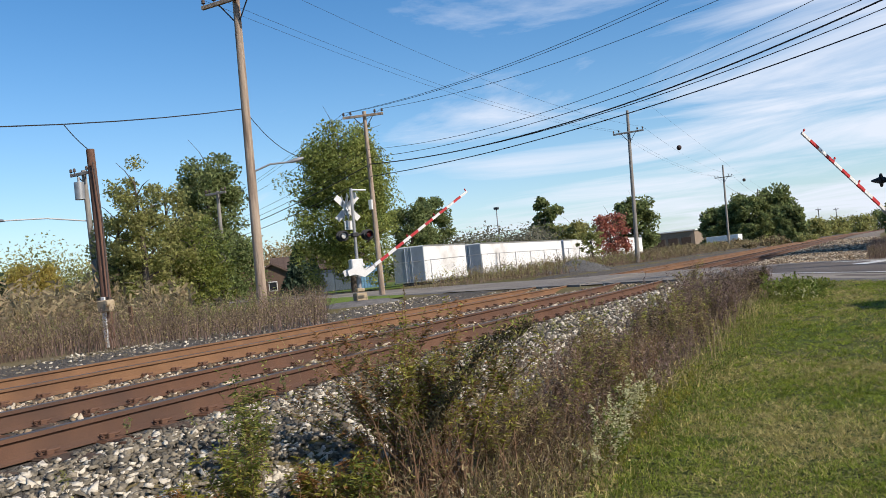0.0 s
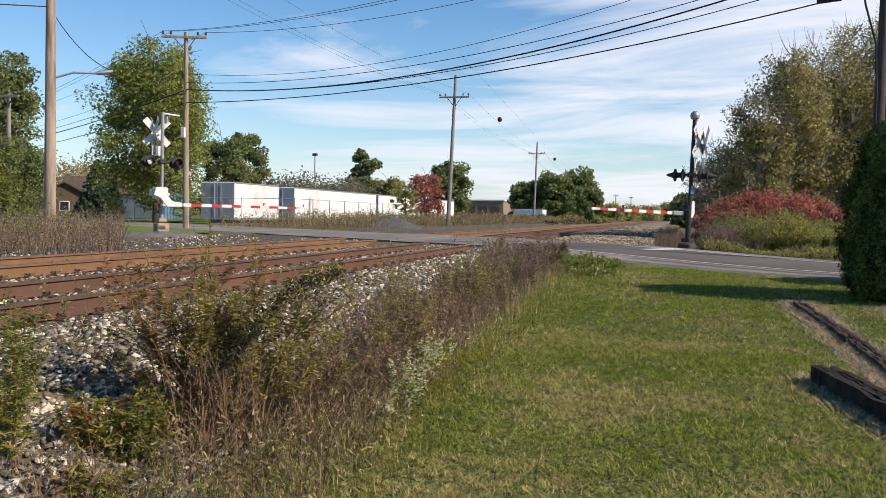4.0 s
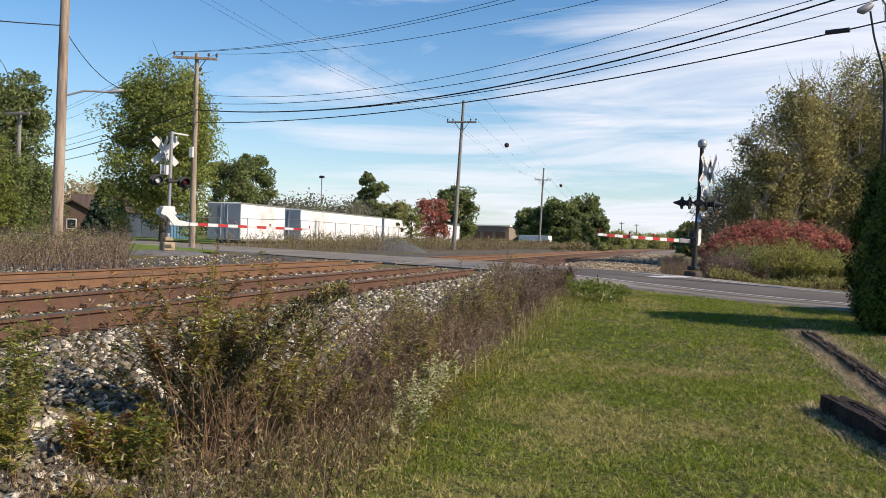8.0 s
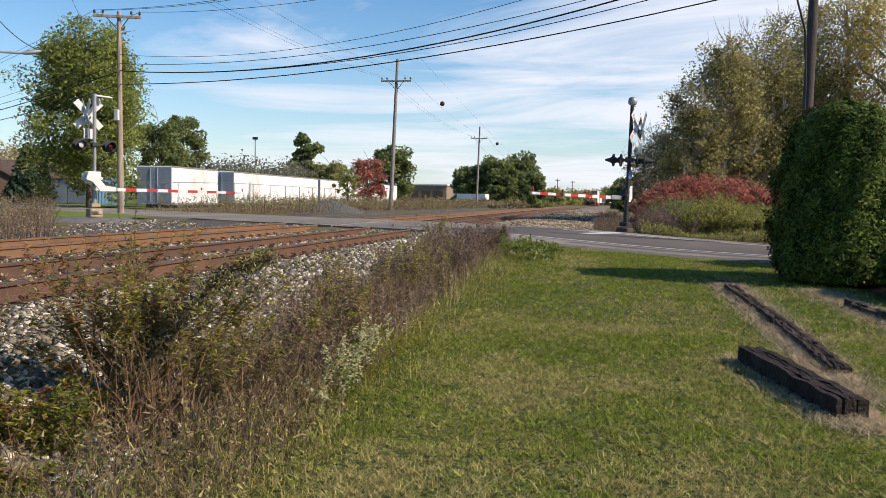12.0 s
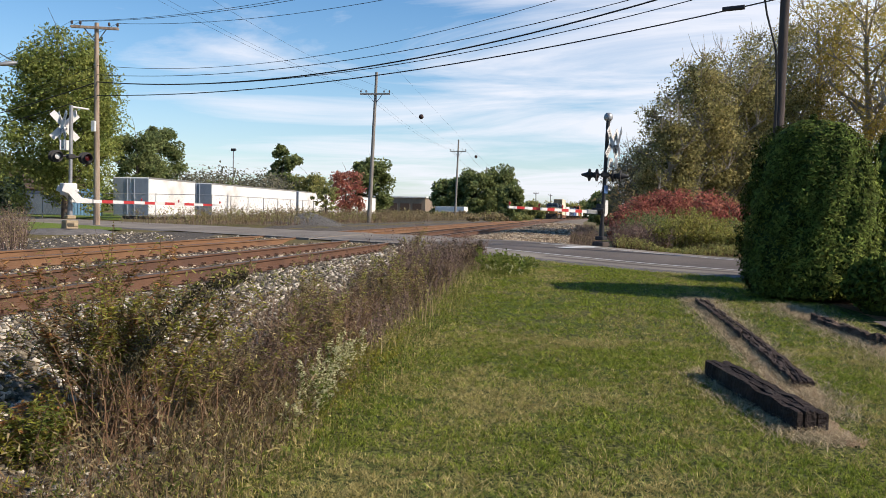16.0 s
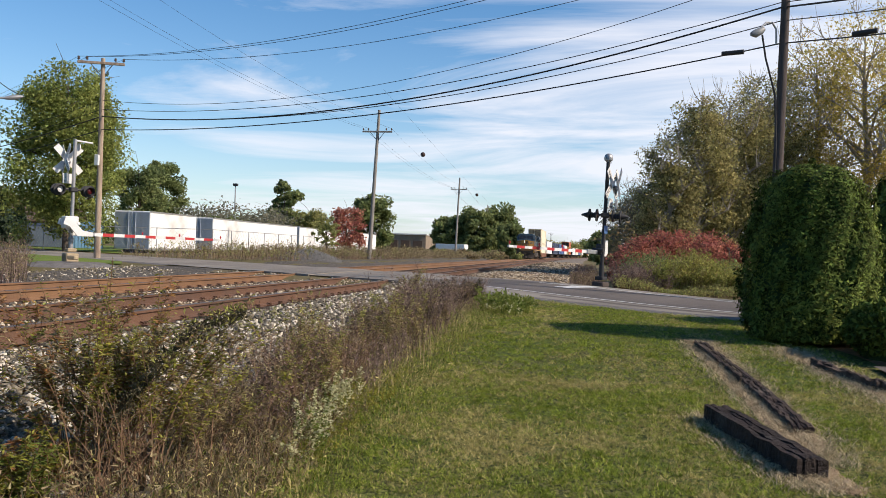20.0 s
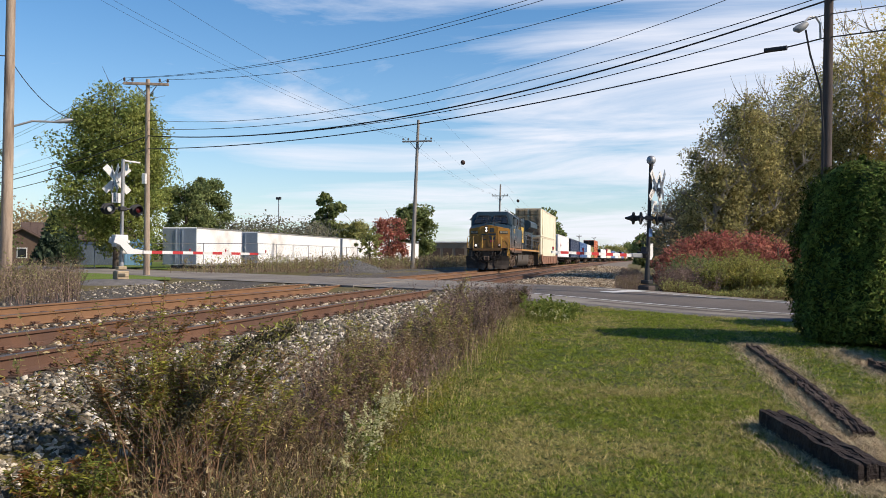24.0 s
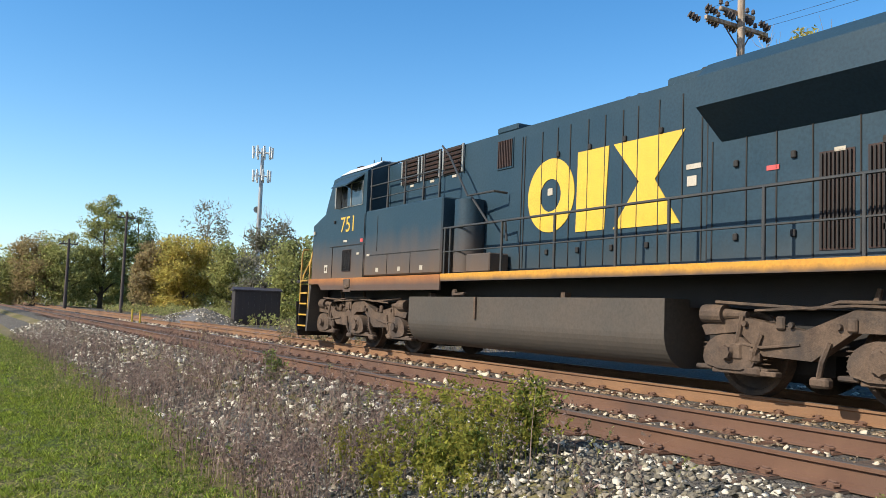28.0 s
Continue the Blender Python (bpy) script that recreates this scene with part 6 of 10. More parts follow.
    for x in (0.62, 0.70, 0.78, -0.62, -0.70, -0.78):
        lp("plow_bar", Mesh().tube([(x, y + d * 1.14, 0.20), (x - 0.03, y + d * 1.07, 0.62), (x, y + d * 1.06, 0.92)], 0.022, 5), "loco_black", "", plow)
    cp = Mesh().box((0, y + d * 0.95, 0.88), (0.26, 0.7, 0.26), ch=0.04).box((0.05, y + d * 1.34, 0.88), (0.34, 0.22, 0.34), ch=0.06).box((-0.12, y + d * 1.46, 0.88), (0.12, 0.18, 0.30), ch=0.04).box((0, y + d * 0.8, 1.2), (0.9, 0.12, 0.5), ch=0.03)
    lp("coupler", cp, "truck_dust", "knuckle coupler", pl)
    for x, w_ in ((-1.15, 0.62), (-0.72, 0.42), (-0.50, 0.56), (0.40, 0.36), (0.62, 0.50), (0.98, 0.58)):
        ho = Mesh().tube(bend([(x, y + d * 0.86, 1.34), (x, y + d * (1.02 + 0.12 * w_), 1.28), (x * 0.96, y + d * (1.08 + 0.2 * w_), 1.25 - w_ * 0.5), (x * 0.70, y + d * 1.16, 1.20 - w_ * 0.72), (x * 0.35, y + d * 1.06, 1.20 - w_ * 0.45)]), 0.021, 7)
        lp("air_hose", ho, "hose_grey", "dusty grey air hose", pl, True)
    ho = Mesh()
    ho.tube([(-1.0, y + d * 0.9, 1.3), (-0.5, y + d * 1.1, 0.75), (0.1, y + d * 1.15, 0.62), (0.6, y + d * 1.08, 0.9), (1.0, y + d * 0.9, 1.32)], 0.03, 6)
    ho.tube([(-0.9, y + d * 0.92, 1.18), (0.2, y + d * 1.0, 1.02), (0.9, y + d * 0.94, 1.16)], 0.02, 6)
    lp("jumper_cable", ho, "loco_black", "black jumper cable", pl, True)
    for x in (-1.2, -0.95, -0.6, 0.45, 0.75, 1.0, 1.25):
        lp("hose_valve", Mesh().box((x, y + d * 0.88, 1.34), (0.09, 0.12, 0.09), ch=0.02), "truck_dust", "", pl)
    lp("cable_bracket", Mesh().box((0.35, y + d * 0.9, 1.22), (0.5, 0.08, 0.12), ch=0.02), "truck_dust", "", pl)
    lp("uncoupling_lever", Mesh().tube([(0.2, y + d * 1.05, 1.08), (0.5, y + d * 1.05, 1.10), (1.25, y + d * 1.05, 1.12)], 0.015, 5), "truck_dust", "", pl)


end_gear(-1.92, -1, "front")
end_gear(18.0, 1, "rear")


# ---- the cars behind ----
TRAIN_THINGS = [(loco, 0.0)]


def wheel_bogie(parent, y):
    b = part("bogie", Mesh().box((0, y, 0.55), (1.9, 0.35, 0.30), ch=0.04), M["truck_dust"], parent, "two-axle steel bogie")
    for sx in (-1, 1):
        sf = Mesh().prism([(y - 1.05, 0.50), (y - 0.5, 0.72), (y + 0.5, 0.72), (y + 1.05, 0.50), (y + 0.7, 0.36), (y + 0.35, 0.22), (y - 0.35, 0.22), (y - 0.7, 0.36)], "x", sx * 0.98, sx * 1.12)
        for dy in (-0.88, 0.88):
            sf.lathe([(0.001, 0.06), (0.09, 0.05), (0.13, 0.0)], 12, Matrix.Translation((sx * 1.12, y + dy, 0.46)) @ pose(0, 0, 0, 0, sx * 90, 0))
        part("side_frame", sf, M["truck_dust"], b)
    for dy in (-0.88, 0.88):
        wheelset(b, y + dy, r=0.46, seg=14)
    return b


def container(name, y0, y1, z0, z1, mat, label, end_mat, ribs=0.0, parent=None, posts=()):
    c = part(name, Mesh().box((0, (y0 + y1) / 2, (z0 + z1) / 2), (2.50, y1 - y0, z1 - z0), ch=0.015), M[mat], parent, label)
    fr = Mesh()
    for y in (y0 + 0.07, *posts, y1 - 0.07):
        for sx in (-1, 1):
            fr.box((sx * 1.27, y, (z0 + z1) / 2), (0.06, 0.14, z1 - z0), ch=0.01)
    for sx in (-1, 1):
        for z in (z0 + 0.06, z1 - 0.05):
            fr.box((sx * 1.27, (y0 + y1) / 2, z), (0.05, y1 - y0, 0.10), ch=0.01)
    part("frame", fr, M[mat], c)
    if ribs:
        k = int((y1 - y0) / ribs)
        for i in range(1, k):
            for sx in (-1, 1):
                part("rib", Mesh().box((sx * 1.255, y0 + (y1 - y0) * i / k, (z0 + z1) / 2), (0.035, ribs * 0.45, z1 - z0 - 0.25), ch=0.012), M[mat], c)
    for yy, d in ((y0, -1), (y1, 1)):
        for x in (-0.62, 0.62):
            hgt = z1 - z0
            face = [(yy - d * 0.01, z0 + 0.08)]
            for i in range(4):
                zc, hw = z0 + hgt * (0.16 + 0.23 * i), hgt * 0.07
                face += [(yy + d * 0.04, zc - hw - 0.02), (yy + d * 0.07, zc - hw), (yy + d * 0.07, zc + hw), (yy + d * 0.04, zc + hw + 0.02)]
            face += [(yy - d * 0.01, z1 - 0.08)]
            door = part("door", Mesh().prism(face, "x", x - 0.57, x + 0.57), M[end_mat], c, "stained container door")
            for q in (x - 0.32, x + 0.32):
                rd = Mesh().tube([(q, yy + d * 0.09, z0 + 0.1), (q, yy + d * 0.09, z1 - 0.1)], 0.022, 6).box((q + 0.06, yy + d * 0.10, z0 + 0.95), (0.22, 0.03, 0.05))
                for z in (z0 + 0.3, z0 + 1.3, z1 - 0.3):
                    rd.box((q, yy + d * 0.085, z), (0.10, 0.05, 0.07))
                part("lock_rod", rd, M["loco_black"], door)
    return c


def car_root(s0, label):
    c = thing("freight_car", label, "freight car", pose(T2, 60 + s0, RAIL_Z))
    TRAIN_THINGS.append((c, s0))
    return c


def well_car(s0, length, boxes, label, side="well_brown"):
    """A well car: deep side sills, end platforms, two bogies, and its boxes (mat, end mat, label, y0, y1, z0, z1, ribs)."""
    c = car_root(s0, label)
    wy0, wy1 = 2.6, length - 2.6
    for sx in (-1, 1):
        sd = Mesh().prism([(wy0 - 0.5, 1.30), (wy0 + 0.9, 1.30), (wy0 + 1.0, 1.14), (wy1 - 1.0, 1.14), (wy1 - 0.9, 1.30), (wy1 + 0.5, 1.30), (wy1 + 0.1, 0.80), (wy1 - 0.8, 0.34), (wy0 + 0.8, 0.34), (wy0 - 0.1, 0.80)], "x", sx * 1.36, sx * 1.46)
        sdo = part("side_sill", sd, M[side], c, "deep rusty-brown side sill")
        st = Mesh()
        for i in range(9):
            st.box((sx * 1.475, wy0 + 0.9 + (wy1 - wy0 - 1.8) * i / 8, 0.72), (0.04, 0.08, 0.72))
        st.box((sx * 1.475, (wy0 + wy1) / 2, 1.13), (0.05, wy1 - wy0 - 1.6, 0.05))
        part("stiffener", st, M[side], sdo)
    part("floor", Mesh().box((0, length / 2, 0.36), (2.7, wy1 - wy0 - 1.4, 0.10)).box((0, 1.3, 1.0), (2.3, 2.6, 0.24), ch=0.04).box((0, length - 1.3, 1.0), (2.3, 2.6, 0.24), ch=0.04).box((0, 0.1, 0.88), (0.3, 1.4, 0.26), ch=0.04).box((0, length - 0.1, 0.88), (0.3, 1.4, 0.26), ch=0.04), M[side], c)
    ld = Mesh()
    for x in (-1.25, -0.85):
        ld.tube([(x, 0.35, 0.5), (x, 0.35, 2.0)], 0.02, 5)
    for i in range(5):
        ld.tube([(-1.25, 0.35, 0.6 + 0.3 * i), (-0.85, 0.35, 0.6 + 0.3 * i)], 0.016, 5)
    for x in (1.25, 0.85):
        ld.tube([(x, 0.35, 0.5), (x, 0.35, 2.0)], 0.02, 5)
    for i in range(5):
        ld.tube([(1.25, 0.35, 0.6 + 0.3 * i), (0.85, 0.35, 0.6 + 0.3 * i)], 0.016, 5)
    part("ladder", ld, M["handrail_yellow"], c)
    for y in (1.5, length - 1.5):
        wheel_bogie(c, y)
    for i, (mat, em, lab, y0, y1, z0, z1, rb) in enumerate(boxes):
        container("container", y0, y1, z0, z1, mat, lab, em, rb, c, (y0 + 2.2, y1 - 2.2) if mat == "box_cream" else ())
    return c


def flat_car(s0, length, boxes, label):
    c = car_root(s0, label)
    dk = Mesh().box((0, length / 2, 1.04), (2.5, length - 1.2, 0.16), ch=0.02).box((0, length / 2, 0.85), (0.9, length - 5, 0.35), ch=0.03).box((0, length / 2, 0.88), (0.3, length + 0.4, 0.24), ch=0.04)
    for i in range(7):
        dk.box((0, 1.5 + (length - 3) * i / 6, 0.98), (2.7, 0.12, 0.2))
    part("deck", dk, M["loco_black"], c, "black flat deck")
    for y in (2.2, length - 2.2):
        wheel_bogie(c, y)
    for mat, em, lab, y0, y1, z0, z1, rb in boxes:
        container("container", y0, y1, z0, z1, mat, lab, em, rb, c)
    return c


well_car(19.4, 23.6, [("box_cream", "box_tan", "cream container with stained tan doors", 2.85, 20.8, 0.42, 3.13, 0), ("box_cream", "box_tan", "cream container stacked on top", 2.85, 20.8, 3.16, 5.98, 0)], "brown well car with two stacked cream containers")
c2 = flat_car(43.2, 23.4, [("trailer_white", "trailer_grey", "white container with a small emblem", 1.0, 20.4, 1.14, 3.98, 0)], "black flat car carrying a white container")
for sx in (-1, 1):
    part("emblem", Mesh().prism([(4.2, 2.55), (4.7, 3.0), (4.75, 2.75), (4.45, 2.5)], "x", sx * 1.30, sx * 1.305).box((sx * 1.302, 5.3, 2.62), (0.006, 0.9, 0.22), mi=1), [M["sticker_red"], M["letter_black"]], c2, "small red and black emblem")
flat_car(67.0, 24.2, [("box_navy", "loco_black", "navy blue container", 1.0, 22.6, 1.14, 4.02, 0.6)], "black flat car carrying a navy container")
flat_car(91.6, 24.6, [("box_blue", "loco_black", "blue container", 1.0, 23.2, 1.14, 4.0, 0.6)], "black flat car carrying a blue container")
flat_car(116.6, 24.6, [("trailer_white", "trailer_grey", "white container", 1.0, 12.5, 1.14, 3.95, 0), ("box_olive", "loco_black", "olive container", 13.0, 23.5, 1.14, 3.7, 0.5)], "black flat car carrying two short containers")
flat_car(141.6, 24.6, [("box_orange", "loco_black", "orange container", 1.0, 12.9, 1.14, 4.0, 0.5), ("box_orange", "loco_black", "orange container on its neighbour", 1.0, 12.9, 4.03, 5.4, 0.5)], "black flat car carrying stacked orange containers")
sr = random.Random(4)
for k in range(12):
    mat = sr.choice(["box_cream", "trailer_white", "box_orange", "box_blue", "trailer_white"])
    flat_car(166.6 + 25.0 * k, 24.6, [(mat, "loco_black", {"box_cream": "cream", "trailer_white": "white", "box_orange": "orange", "box_blue": "blue"}[mat] + " container", 1.0, 23.2, 1.14, sr.choice([3.2, 3.6, 3.9]), 0)], "black flat car carrying one long container")


def gz(p):
    """Ground height under a point."""
    return float(land_z(p[0], p[1]))


def ground_at(az_, r):
    p = polar(az_, r)
    p.z = gz(p)
    return p


# ---- crossing signals with gates ----
GATE_ARMS = []


def crossing_signal(at, rz, mast_mat, arm_len, label, ball, box_mat):
    """Faces its own +x, where the traffic comes from; the gate arm reaches along its own -y."""
    sg = thing("crossing_signal", label, "crossing signal", Matrix.Translation(at) @ pose(0, 0, 0, 0, 1.7 if ball else 0.6, 0) @ pose(0, 0, 0, 0, 0, rz), "level crossing signals")
    part("foundation", Mesh().box((0, 0, 0.10), (0.42, 0.42, 0.30), ch=0.03).box((0, 0, 0.36), (0.30, 0.30, 0.12), mi=1, ch=0.02).tube([(0.12, 0.12, 0.3), (0.12, 0.12, 0.5)], 0.02, 6, 1), [M["meter_tan"] if not ball else M["wood_pole_dark"], M["meter_tan"] if not ball else M["black_paint"]], sg, "square footing")
    part("mast", Mesh().tube([(0, 0, 0.3), (0, 0, 4.15)], 0.062, 14).tube([(0, 0, 0.42), (0, 0, 0.80)], 0.085, 14), M[mast_mat], sg, "round steel mast", True)
    if ball:
        part("bell", Mesh().lathe([(0.001, 0.15), (0.07, 0.14), (0.13, 0.08), (0.15, 0.0), (0.13, -0.08), (0.06, -0.13), (0.03, -0.2)], 16, Matrix.Translation((0, 0, 4.28))).tube([(0, 0, 4.12), (-0.05, 0.25, 4.16)], 0.02, 6), M["galv"], sg, "round silver bell", True)
    else:
        part("bell_bracket", Mesh().tube([(0, 0, 4.1), (0.05, -0.62, 4.08)], 0.03, 8).lathe([(0.001, 0.06), (0.12, 0.03), (0.14, 0)], 12, Matrix.Translation((0.0, -0.12, 3.88)) @ pose(0, 0, 0, 90, 0, 0)), M["white_paint"], sg, "", True)
    for turn_ in ((pose(0.06, 0.04, 0, 0, 0, 10), pose(0.20, 0.14, 0, 0, 0, 44)) if ball else (pose(0.16, 0.10, 0, 0, 0, 0), pose(0.02, 0.17, 0, 0, 0, 84))):
        cb = part("crossbuck", Mesh().tube([(0.0, 0, 3.35), (0.10, 0, 3.35)], 0.05, 8), M["galv"], sg, "white crossbuck sign")
        for k, a in enumerate((45, -45)):
            bd = part("blade", Mesh().box((0, 0, 0), (0.012, 1.22, 0.23), ch=0.003), M["white_paint"], cb, "", at=pose(0.10 + 0.016 * k, 0, 3.45, a, 0, 0))
            for w, y in (((("RAIL", -0.36), ("ROAD", 0.36))) if k else (("CROSS", -0.36), ("ING", 0.36))):
                lettering("letters", w, 0.17, M["letter_black"], bd, Matrix.Translation((0.0075, y, 0)) @ SIDE_NEAR, 0.001)
        part("track_count_plate", Mesh().box((0.09, 0, 2.80), (0.012, 0.36, 0.34), ch=0.004), M["white_paint"], cb, "white plate that counts the tracks")
        lettering("digit", "2", 0.20, M["letter_black"], cb, Matrix.Translation((0.098, 0, 2.87)) @ SIDE_NEAR, 0.001)
        lettering("letters", "TRACKS", 0.085, M["letter_black"], cb, Matrix.Translation((0.098, 0, 2.70)) @ SIDE_NEAR, 0.001)
        cb.matrix_basis = turn_
    cr = part("light_bar", Mesh().tube([(0.02, -0.62, 2.42), (0.02, 0.62, 2.42)], 0.035, 8).box((0, 0, 2.42), (0.22, 0.26, 0.16), ch=0.03), M["black_paint"], sg, "crossbar for the flashers")
    for y in (-0.38, 0.38) if ball else (-0.50, 0.50):
        for d in (-1, 1):
            lt = part("flasher", Mesh().tube([(d * 0.10, y, 2.40), (d * 0.14, y, 2.40)], 0.20, 20).lathe([(0.115, 0), (0.07, 0.11), (0.03, 0.24), (0.015, 0.25)] if ball and d * y > 0 else [(0.10, 0), (0.08, 0.05), (0.07, 0.055)] if ball else [(0.11, 0), (0.13, 0.13), (0.135, 0.14)], 14, Matrix.Translation((d * 0.14, y, 2.40)) @ pose(0, 0, 0, 0, d * 90, 0)).box((d * 0.05, y, 2.40), (0.12, 0.18, 0.18), ch=0.04), M["black_paint"], cr, "black flasher lamp with a hood", True, Matrix.Translation((0, y, 0)) @ pose(0, 0, 0, 0, 0, 72) @ Matrix.Translation((0, -y, 0)) if ball else None)
            part("lens", Mesh().lathe([(0.001, 0.03), (0.07, 0.02), (0.105, 0.0)], 14, Matrix.Translation((d * 0.145, y, 2.40)) @ pose(0, 0, 0, 0, d * 90, 0)), M["white_paint" if not ball and d < 0 and y > 0 else "lens_dark"], lt, "", True)
    if ball:   # the heads are turned along the road
        cr.matrix_basis = pose(0, 0, 0, 0, 0, -50)
    mb = part("gate_motor", Mesh().box((-0.10, 0.02 if ball else 0.10, 1.30), (0.24, 0.22, 0.36) if ball else (0.34, 0.46, 0.42), ch=0.03).tube([(-0.3, -0.12, 1.28), (0.1, -0.12, 1.28)], 0.05, 10), M["black_paint" if ball else box_mat], sg, "gate motor box")
    if ball:
        part("notice", Mesh().box((0.07, 0, 1.95), (0.01, 0.20, 0.26), ch=0.003), M["box_blue"], sg, "small blue notice")
    arm = part("gate_arm", Mesh().box((0, -0.30, 0), (0.14, 0.60, 0.14), ch=0.02), M["galv"], sg, "red and white striped gate arm")
    pivot = 1.20 if ball else 0.92
    GATE_ARMS.append((arm, pose(-0.16, -0.12, pivot), 1.07 if ball else 1.0))
    arm.matrix_basis = pose(-0.16, -0.12, pivot)
    k = int(arm_len / 0.406)
    for i in range(k):
        y0, y1 = -0.5 - (arm_len - 0.5) * i / k, -0.5 - (arm_len - 0.5) * (i + 1) / k
        hh = (0.10 if ball else 0.115) - 0.03 * i / k
        part("stripe", Mesh().box((0, (y0 + y1) / 2, 0), (0.05, abs(y1 - y0), hh)), M["red_paint" if i % 2 else "white_paint"], arm)
    for y in (-arm_len + 0.05, -arm_len * 0.68, -arm_len * 0.42):
        part("arm_lamp", Mesh().tube([(0, y, 0.05), (0, y, 0.12)], 0.02, 6).lathe([(0.025, -0.01), (0.03, 0.01), (0.025, 0.05), (0.001, 0.06)], 10, Matrix.Translation((0, y, 0.10))), M["red_paint"], arm, "small red gate lamp")
    cw = Mesh()
    for x in ((0.12,) if ball else (-0.22, 0.22)):
        cw.prism([(a_ * 0.62 + 0.10, b_ * 0.78) for a_, b_ in [(-0.1, 0.05), (0.1, 0.1), (0.3, 0.5), (0.5, 0.52), (0.56, 0.0), (0.4, -0.16), (0.1, -0.12)]] if ball else [(-0.45, 0.07), (-0.1, 0.12), (0.22, 0.46), (0.50, 0.52), (0.56, 0.32), (0.34, 0.24), (0.08, -0.07), (-0.45, -0.07)], "x", x - 0.03, x + 0.03)
    part("counterweight", cw, M["white_paint"], arm, "counterweight arms")
    return sg


pR = polar(-1.36, 27.5, 0.55)
crossing_signal(pR, -34, "black_paint", 4.55, "dark crossing signal with crossbuck, flashers and striped gate beside the road", True, "galv")
pL = polar(33.65, 31.0, 0.86)
crossing_signal(pL, 146, "galv", 5.6, "grey crossing signal with white crossbuck and striped gate", False, "white_paint")
for p, w, top in ((pR, 0.9, 0.0), (pL, 1.7, 0.09)):
    md = Mesh().lathe([(w * 1.2, -0.35), (w, -0.1 - top), (w * 0.6, 0.04 - top), (0.01, 0.07 - top)], 20, Matrix.Translation(p))
    tagged(part("gravel_mound", md, M["gravel_dust"], smooth=True), "low mound of grey gravel round the signal footing", "gravel", kind="structure")
part_white = Mesh().box((pL.x + 0.5, pL.y - 0.6, pL.z + 0.12), (0.3, 0.22, 0.14), ch=0.03)
tagged(part("junction_box", part_white, M["meter_tan"]), "small tan junction box on gravel", "junction box")


# ---- poles and wires ----
def insulators(me, pts, mi):
    for p in pts:
        me.tube([p, (p[0], p[1], p[2] + 0.10)], 0.015, 5, mi)
        me.lathe([(0.02, 0.06), (0.07, 0.09), (0.05, 0.13), (0.06, 0.17), (0.03, 0.22), (0.001, 0.23)], 8, Matrix.Translation(p), mi)


def utility_pole(name, at, top, r0, mat, label, arms=(), lean=(0, 0), braces=True, az_arm=0.0):
    """A tapered pole; arms are (height, half width). Returns the pole and the arm-end places by height."""
    up = thing(name, label, "utility pole", Matrix.Translation(at))
    h = top - at.z
    part("shaft", Mesh().tube([(0, 0, -0.3), (lean[0] * 0.5, lean[1] * 0.5, h * 0.5), (lean[0], lean[1], h)], r0, 12, r1=r0 * 0.62), M[mat], up, smooth=True)
    ends = []
    c, s = math.cos(radians(az_arm)), math.sin(radians(az_arm))
    for z, w in arms:
        f = (z - at.z) / h
        ox, oy = lean[0] * f, lean[1] * f
        am = Mesh().box((0, 0, 0), (2 * w, 0.10, 0.12), pose(0, 0, 0, 0, 0, az_arm), ch=0.01)
        am.v = [(x + ox, y + oy - 0.15, zz + z - at.z) for x, y, zz in am.v]
        arm = part("crossarm", am, M[mat], up)
        bm_ = Mesh()
        if braces:
            for d in (-1, 1):
                bm_.tube([(ox + d * w * 0.5 * c, oy - 0.13 + d * w * 0.5 * s, z - at.z), (ox, oy, z - at.z - w * 0.62)], 0.022, 5)
            part("brace", bm_, M["wood_pole_dark"], arm)
        tips = [(ox + d * w * c, oy - 0.15 + d * w * s, z - at.z + 0.05) for d in (-0.95, -0.6, 0.6, 0.95)]
        for tip in tips:
            ins = Mesh()
            insulators(ins, [tip], 0)
            part("insulator", ins, M["wood_pole_dark"], arm, smooth=True)
        ends.append([Vector(t) + at + Vector((0, 0, 0.2)) for t in tips])
    return up, ends


def wire(name, p0, p1, sag, r, label="thin black overhead power wire", n=18):
    p0, p1 = Vector(p0), Vector(p1)
    pts = [p0.lerp(p1, i / n) - Vector((0, 0, 4 * sag * (i / n) * (1 - i / n))) for i in range(n + 1)]
    return tagged(part(name, Mesh().tube(pts, r, 5), M["wire"], smooth=True), label, "overhead wire", "overhead wires")


pD, pA, pC, pF, pB, pP = ground_at(40.25, 26.0), ground_at(14.59, 63.0), ground_at(8.7, 118.0), ground_at(129.9, 26.0), ground_at(32.1, 42.0), ground_at(-12.25, 24.5)
poleD, eD = utility_pole("utility_pole", pD, 12.0, 0.165, "wood_pole", "tall weathered wooden pole beside the tracks", [(10.55, 1.25)], (0.1, 0.0))
poleA, eA = utility_pole("utility_pole", pA, 12.1, 0.17, "wood_pole_grey", "tall grey pole with one crossarm", [(10.45, 1.15)], (0.38, 0.1))
poleC, eC = utility_pole("utility_pole", pC, 12.1, 0.17, "wood_pole_grey", "tall grey pole with one crossarm, far down the line", [(10.45, 1.15)], (0.3, 0.0))
poleF, eF = utility_pole("utility_pole", pF, 12.6, 0.165, "wood_pole", "wooden pole with crossarms full of dark insulators", [(10.55, 1.35), (10.95, 0.75)], (0.0, 0.1))
poleB, eB = utility_pole("utility_pole", pB, 10.1, 0.15, "wood_pole", "brown wooden pole behind the crossing signal", [(9.85, 1.05)], (-0.1, 0.1), az_arm=20)
